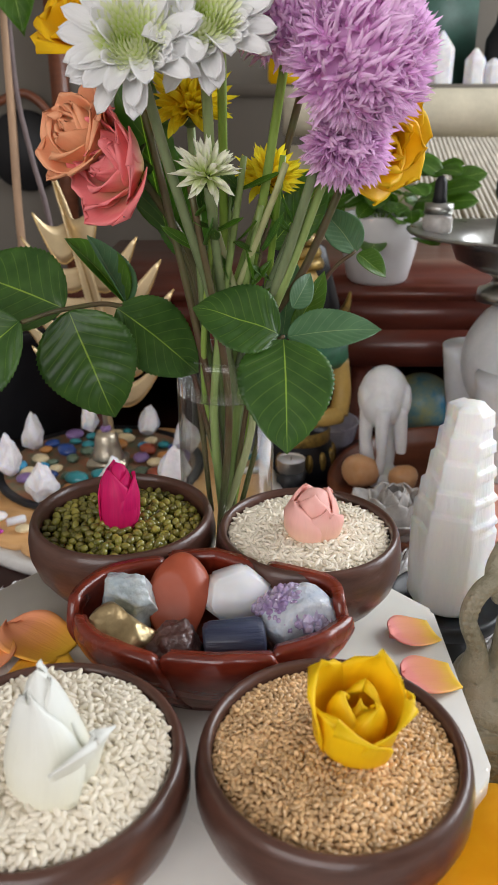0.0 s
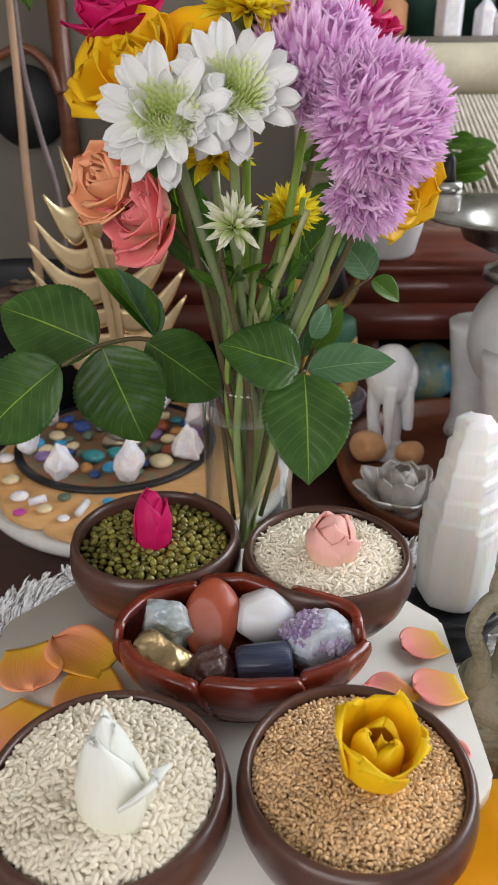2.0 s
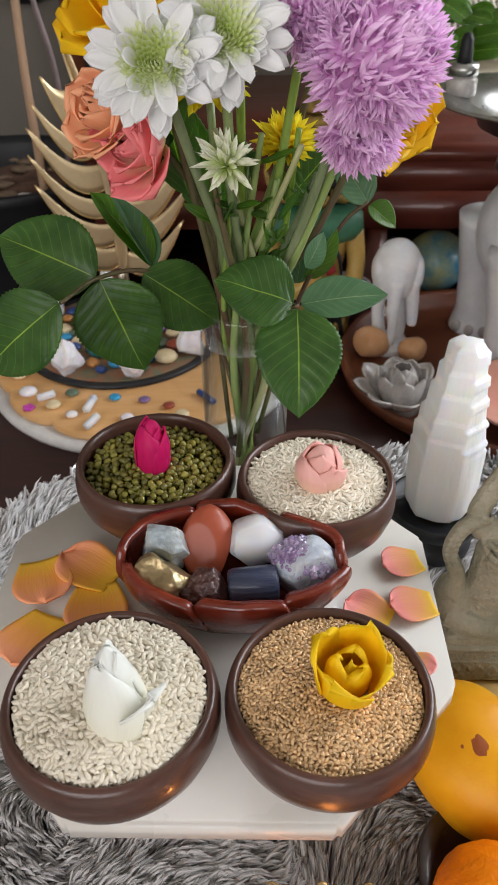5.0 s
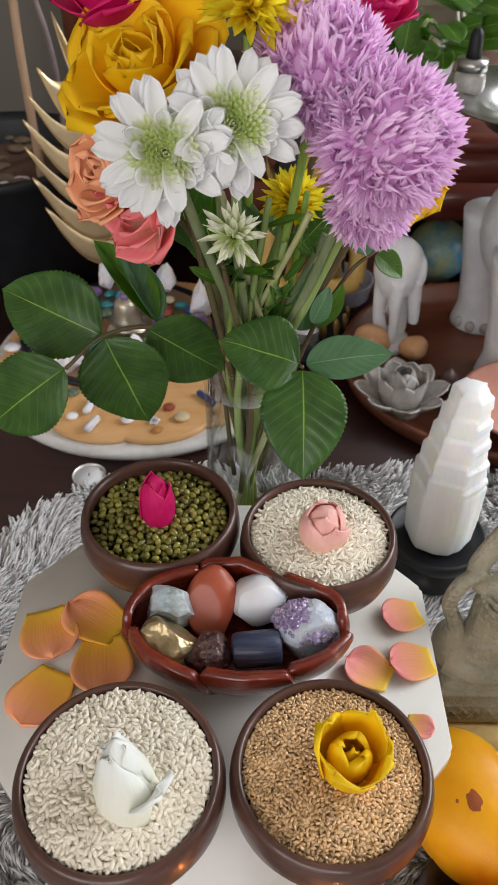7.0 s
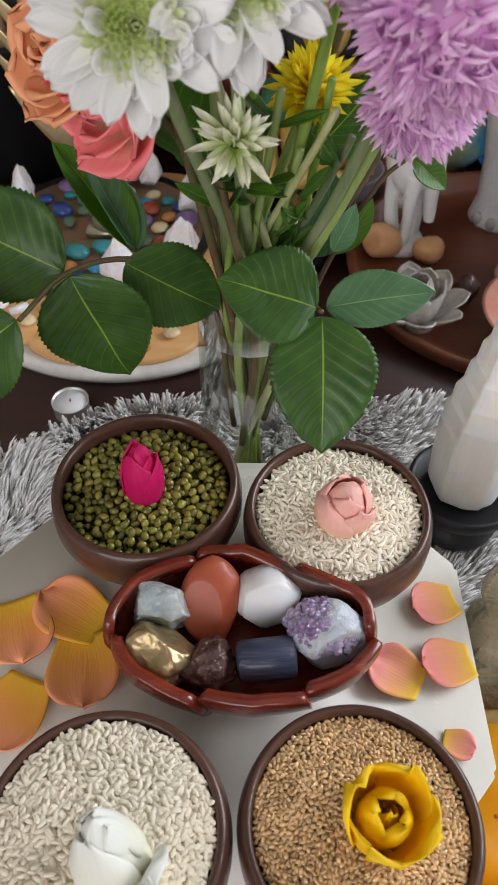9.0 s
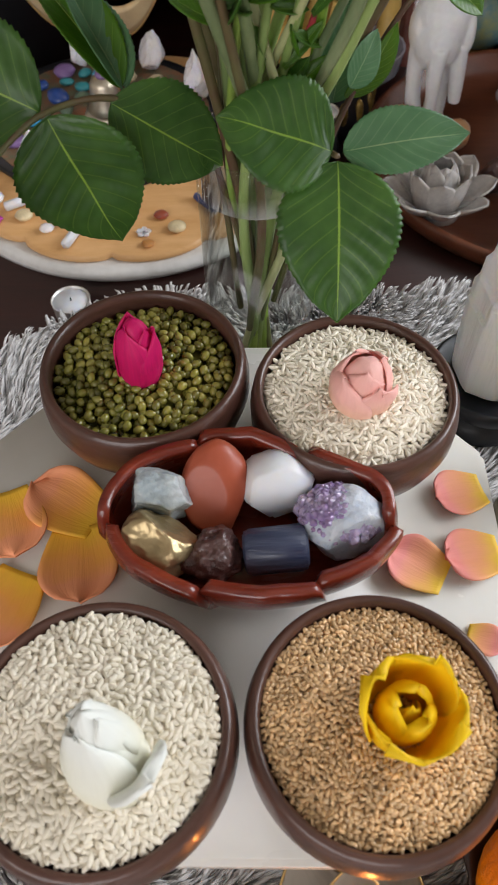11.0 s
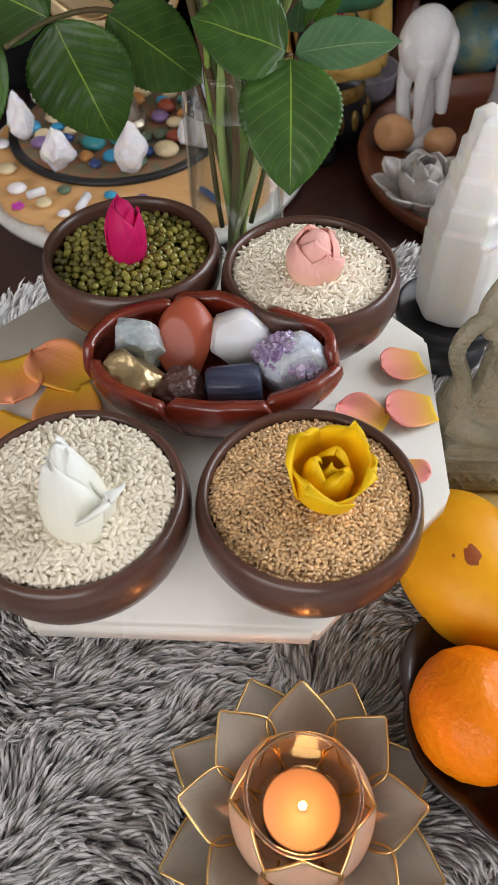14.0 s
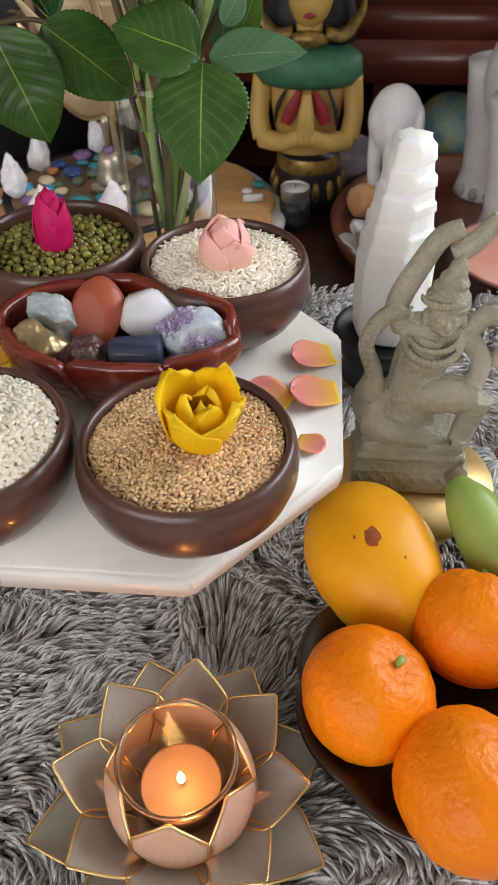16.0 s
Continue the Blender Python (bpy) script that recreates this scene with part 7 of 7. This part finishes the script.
    add(moved(lathe([(0.0, 0.0), (0.062, 0.0), (0.060, 0.03), (0.046, 0.075), (0.036, 0.11), (0.0, 0.13)], 30, (0, 0, 0)), Matrix.Translation((x, y + 0.016, TZ + 0.205)) @ Matrix.Diagonal((0.95, 0.5, 1, 1))), 2)
    add(lathe([(0.0, 0.0), (0.018, 0.0), (0.017, 0.03), (0.0, 0.04)], 20, (x, y - 0.006, TZ + 0.205)), 0)
    add(lump((x, y - 0.010, TZ + 0.262), (0.027, 0.029, 0.038), 4, 0.03, 1.2, 3), 0)
    add(lump((x, y - 0.039, TZ + 0.244), (0.008, 0.003, 0.003), 5, 0.02, 1, 2), 4)
    add(lump((x, y - 0.026, TZ + 0.216), (0.026, 0.010, 0.010), 6, 0.1, 2, 2), 3)
    for k, (r_, z_) in enumerate(((0.030, 0.292), (0.026, 0.306), (0.020, 0.322))):
        add(lathe([(0.0, 0.0), (r_, 0.0), (r_ * 1.06, 0.005), (r_ * 0.9, 0.013), (0.0, 0.014)], 22, (x, y - 0.004, TZ + z_)), 3)
    V, F, U = join(*P)
    solo("painted_wooden_figure", mesh_of("painted_wooden_figure", V, F, mats_, slots=S), "painted yellow, green and black wooden temple figure", "statue", at=(x, y, TZ))


painted_figure()


def gold_leaf():
    """A pale gold leaf sculpture with deep cuts, on a short stem."""
    y = 1.035
    ob = thing("gold_leaf_sculpture", (-0.215, y, TZ), "tall gold-coloured metal split-leaf sculpture", "sculpture")
    tip, foot = np.array((-0.255, y, 0.285)), np.array((-0.205, y, -0.03))
    mid = [foot, (-0.205, y, 0.06), (-0.222, y, 0.16), tip]
    put("midrib", mesh_of("midrib", *tube([(-0.200, y, TZ + 0.004), *[tuple(p) for p in mid]], (0.005, 0.0045, 0.0035, 0.002), 8, 30), M_GOLDPALE), ob)
    put("foot", mesh_of("foot", *lathe([(0.0, 0.0), (0.045, 0.0), (0.044, 0.005), (0.0, 0.007)], 36, (-0.200, y, TZ)), M_GOLDPALE), ob)
    line = smooth_line(mid, 40)
    for s in (-1, 1):
        def web(a, v):
            p = line[min(39, int(v * 39))]
            return p[0] + s * a * 0.011 * math.sin(math.pi * min(1, 0.12 + 0.88 * v)) ** 0.6, y - 0.003 - 0.004 * a, p[2] + 0.010 * a
        V, F, U = thicken(sheet(web, 3, 30), 0.0018)
        put("blade", mesh_of("blade", V, F, M_GOLDPALE), ob)
    for s, spans in ((-1, (0.06, 0.20, 0.34, 0.48, 0.62, 0.76)), (1, (0.05, 0.19, 0.33, 0.47, 0.62, 0.78))):
        for k, u in enumerate(spans):
            b0, b1 = line[int(u * 39)], line[int(min(1, u + 0.095) * 39)]
            reach = 0.106 * math.sin(math.pi * min(1, 0.28 + u * 0.80)) ** 0.8

            def lobe(a, v):
                root = b0 + (b1 - b0) * a
                out = v * reach
                lift = 0.55 * reach * v ** 1.5 * 1.25
                w = (1 - v ** 3) ** 0.6
                c = (b0 + b1) / 2
                px = c[0] + s * out + (root[0] - c[0]) * w
                pz = c[2] + lift - 0.02 * math.sin(math.pi * v) + (root[2] - c[2]) * (w * (1 + 0.3 * math.sin(math.pi * v)))
                return px, y - 0.010 * math.sin(math.pi * v) - 0.022 * v * v, pz

            V, F, U = thicken(sheet(lobe, 4, 14), 0.0020)
            put("lobe", mesh_of("lobe", V, F, M_GOLDPALE), ob)
            e = tube([lobe(0, v) for v in np.linspace(0, 1, 9)], (0.0016, 0.0012), 6, 24)
            put("rim", mesh_of("rim", *e, M_GOLD), ob, "bright polished rim")


gold_leaf()


def big_leaf(L, W):
    def fn(u, v):
        s = (u - 0.5) * 2
        w = math.sin(math.pi * v ** 0.75) ** 0.8
        return s * W / 2 * w, L * v, -0.25 * L * v * v + 0.12 * W * s * s
    return thicken(sheet(fn, 8, 14), 0.0005)


def planter():
    c = (-0.455, 1.32)
    ob = thing("plant_in_black_pot", (*c, -0.55), "large black planter with soil and two tall bare stems", "plant")
    put("pot", mesh_of("pot", *lathe([(0.0, 0.0), (0.13, 0.0), (0.165, 0.30), (0.178, 0.57), (0.186, 0.585), (0.178, 0.590), (0.168, 0.575), (0.160, 0.50), (0.0, 0.50)], 56, (*c, -0.55)), M_PLANTER), ob)
    V, F = lathe([(0.165, 0.535), (0.13, 0.545), (0.08, 0.55), (0.03, 0.552), (0.0, 0.552)], 40, (*c, -0.55))
    V[:, 2] += np.array([0.012 * noise.noise(Vector(v) * 30) for v in V])
    put("soil", mesh_of("soil", V, [list(reversed(f)) for f in F], M_SOIL), ob, "dry brown soil")
    put("stem", mesh_of("stem", *tube([(-0.36, 1.23, -0.01), (-0.352, 1.205, 0.10), (-0.350, 1.2, 0.22), (-0.342, 1.2, 0.40), (-0.336, 1.2, 0.62)], (0.007, 0.0065, 0.006), 10, 30), mat("pale_cane", (0.42, 0.27, 0.17), 0.5, var=0.25, scale=30, grain=(1, 1, 0.2))), ob, "pale cane stem")
    put("stem", mesh_of("stem", *tube([(-0.315, 1.23, -0.01), (-0.304, 1.2, 0.19), (-0.322, 1.2, 0.30), (-0.334, 1.2, 0.40), (-0.330, 1.2, 0.60)], (0.0045, 0.004, 0.0035), 8, 30), mat("grey_twig", (0.16, 0.12, 0.12), 0.6, var=0.3, scale=30)), ob, "grey-purple twig")
    r = np.random.default_rng(5)
    V, F, U = big_leaf(0.16, 0.085)
    me = mesh_of("leaf", V, F, M_LEAFY, U)
    for b, t in (((-0.335, 1.19, 0.60), (-0.29, 1.10, 0.46)), ((-0.33, 1.2, 0.62), (-0.22, 1.12, 0.50)), ((-0.33, 1.22, 0.60), (-0.40, 1.12, 0.48)), ((-0.33, 1.22, 0.63), (-0.16, 1.2, 0.52)), ((-0.33, 1.25, 0.63), (-0.08, 1.25, 0.53))):
        put("leaf", me, ob, m=aim(Vector(b) - ob.location, Vector(t) - Vector(b), (0.1, -0.7, 0.5)))
    for k in range(40):
        a, u = r.uniform(0, 6.28), 0.15 * math.sqrt(r.uniform(0, 1))
        s = r.uniform(0.006, 0.015)
        p = lump((c[0] + u * math.cos(a), c[1] + u * math.sin(a), 0.004), (s * 1.4, s, s * 0.5), k, 0.2, 1.5, 2)
        put("chip", mesh_of("chip", *p, M_QUARTZ if k % 6 == 0 else M_STALK), ob)


planter()


def pothos():
    c = (0.197, 1.178, 0.1185)
    ob = thing("pothos_in_white_pot", c, "trailing green pothos in a white ceramic pot", "plant")
    put("pot", mesh_of("pot", *lathe([(0.0, 0.0), (0.040, 0.0), (0.046, 0.006), (0.056, 0.05), (0.061, 0.098), (0.060, 0.101), (0.057, 0.099), (0.053, 0.08), (0.0, 0.08)], 48, c), M_WHITEPOT), ob)
    r = np.random.default_rng(15)
    V, F, U = thicken(petal(0.055, 0.042, 0.2, -0.5, 0.6, 6, 8, 0.05, 3, 0.75), 0.0006)
    me = mesh_of("leaf", V, F, M_LEAFY, U)
    for k in range(52):
        a = r.uniform(0, 6.28)
        u = r.uniform(0.02, 0.10)
        b = Vector((u * math.cos(a) + (0.05 * r.uniform(0, 1) if k % 3 == 0 else 0), 0.6 * u * math.sin(a), 0.09 + r.uniform(0, 0.09) - (0.03 if u > 0.07 else 0)))
        put("leaf", me, ob, m=aim(b, (math.cos(a), math.sin(a) - 0.3, r.uniform(-0.5, 0.5)), (r.normal(0, 0.3), -0.6, 0.8)) @ Matrix.Scale(r.uniform(0.6, 1.1), 4))
    for k in range(7):
        a = r.uniform(0, 6.28)
        put("vine", mesh_of("vine", *tube([(c[0], c[1], c[2] + 0.08), (c[0] + 0.04 * math.cos(a), c[1] + 0.04 * math.sin(a), c[2] + 0.13), (c[0] + 0.08 * math.cos(a), c[1] + 0.08 * math.sin(a), c[2] + 0.12)], (0.0016, 0.0012), 6, 12), M_STEM), ob)


pothos()


def far_corner():
    """The cream sofa, the cluttered ledge behind it, and the wall's dark round fan."""
    ob = thing("cream_sofa", (0.55, 1.85, -0.55), "cream fabric sofa with a rolled back and a fringed throw", "sofa")
    put("seat", mesh_of("seat", *box((0.10, 1.66, -0.55), (1.5, 2.02, 0.10), 0.03), M_CREAM), ob)
    put("backrest", mesh_of("backrest", *box((0.10, 1.90, 0.10), (1.5, 2.08, 0.33), 0.04), M_CREAM), ob)
    V, F = tube([(0.08, 1.92, 0.365), (0.6, 1.92, 0.36), (1.5, 1.92, 0.365)], (0.052, 0.055, 0.052), 24, 30)
    put("roll", mesh_of("roll", V, F, M_CREAM), ob, "plump rolled upper edge")
    r = np.random.default_rng(2)
    V, F, U = join(*[tube([(0.36 + 0.010 * k, 1.86, 0.31), (0.375 + 0.012 * k, 1.80, 0.22), (0.39 + 0.015 * k + r.normal(0, 0.004), 1.74, 0.12)], (0.004, 0.004, 0.003), 6, 10) for k in range(24)])
    put("fringe", mesh_of("fringe", V, F, mat("fringe_yarn", (0.62, 0.58, 0.50), 0.9, var=0.15, scale=40)), ob, "long pale yarn fringe")
    led = thing("wall_ledge", (0.6, 2.22, -0.55), "white painted ledge behind the sofa", "ledge")
    # white ledge given the wall's darkened paint for the dim light there
    put("shelf", mesh_of("shelf", *box((-0.15, 2.09, 0.40), (1.6, 2.36, 0.43), 0.004), M_WALLSHADED), led)
    put("support", mesh_of("support", *box((-0.14, 2.10, -0.55), (1.6, 2.36, 0.3995), 0.002), M_WALLSHADED), led)
    gl = mat("green_glass", (0.03, 0.28, 0.16), 0.15, var=0.2, scale=20, coat=0.5)
    te = mat("terracotta", (0.40, 0.18, 0.08), 0.7, var=0.2, scale=20)
    bl = mat("dark_green_box", (0.03, 0.08, 0.06), 0.5, var=0.3, scale=20)
    for x, h, w, m, name, lab in ((0.22, 0.15, 0.045, gl, "green_bottle", "green glass bottle on the ledge"), (0.33, 0.12, 0.06, te, "terracotta_pot", "brown terracotta pot on the ledge"), (0.10, 0.13, 0.05, P_YCHR, "yellow_jar", "yellow jar on the ledge"), (0.66, 0.18, 0.05, M_PLANTER, "dark_bottle", "dark glass bottle on the ledge"), (0.74, 0.12, 0.04, gl, "green_jar", "green glass jar on the ledge")):
        p = lathe([(0.0, 0.0), (w * 0.8, 0.0), (w, h * 0.1), (w, h * 0.6), (w * 0.6, h * 0.8), (w * 0.5, h), (0.0, h)], 24, (x, 2.2, 0.4305))
        solo(name, mesh_of(name, *p, m), lab, "vessel", "things on the ledge", at=(x, 2.2, 0.4305))
    for x, h, w in ((0.49, 0.13, 0.035), (0.58, 0.09, 0.028), (0.63, 0.07, 0.03)):
        pts = [(w * math.cos(k * 1.047), w * math.sin(k * 1.047), zz) for k in range(6) for zz in (0, h * 0.65)] + [(0, 0, h)]
        V, F = hull(pts, 0.002)
        o = new("crystal_point", mesh_of("crystal_point", V, F, M_QUARTZ, smooth=False))
        o.location = (x, 2.17, 0.4305)
        tagged(o, "clear quartz crystal point standing on the ledge", "crystal", "things on the ledge")
    p = box((0.36, 2.26, 0.4305), (0.60, 2.30, 0.72), 0.004)
    solo("green_picture_box", mesh_of("green_picture_box", *p, bl), "dark green shallow box standing on the ledge", "box", "things on the ledge", at=(0.48, 2.28, 0.4305))
    # wall fan and the wood post
    p = moved(lathe([(0.0, 0.0), (0.105, 0.0), (0.11, 0.006), (0.105, 0.012), (0.0, 0.016)], 48), pose(-0.640, 2.34, 0.265, 90, 0, 0))
    solo("round_wall_fan", mesh_of("round_wall_fan", *p, M_PLANTER), "round flat black fan hung on the wall", "wall decoration", at=(-0.64, 2.34, 0.265))
    p = box((-0.545, 2.30, -0.55), (-0.500, 2.345, 1.0), 0.004)
    solo("wooden_post", mesh_of("wooden_post", *p, M_TRAYWOOD), "brown upright wooden post against the wall", "post", at=(-0.52, 2.32, -0.55))
    p = tube([(-0.70, 2.30, 0.39), (-0.62, 2.30, 0.415), (-0.56, 2.30, 0.37), (-0.535, 2.30, 0.30)], (0.012, 0.012), 10, 24)
    solo("bentwood_arch", mesh_of("bentwood_arch", *p, M_TRAYWOOD), "curved brown bentwood arch beside the post", "wood trim", at=(-0.6, 2.30, 0.36))


far_corner()
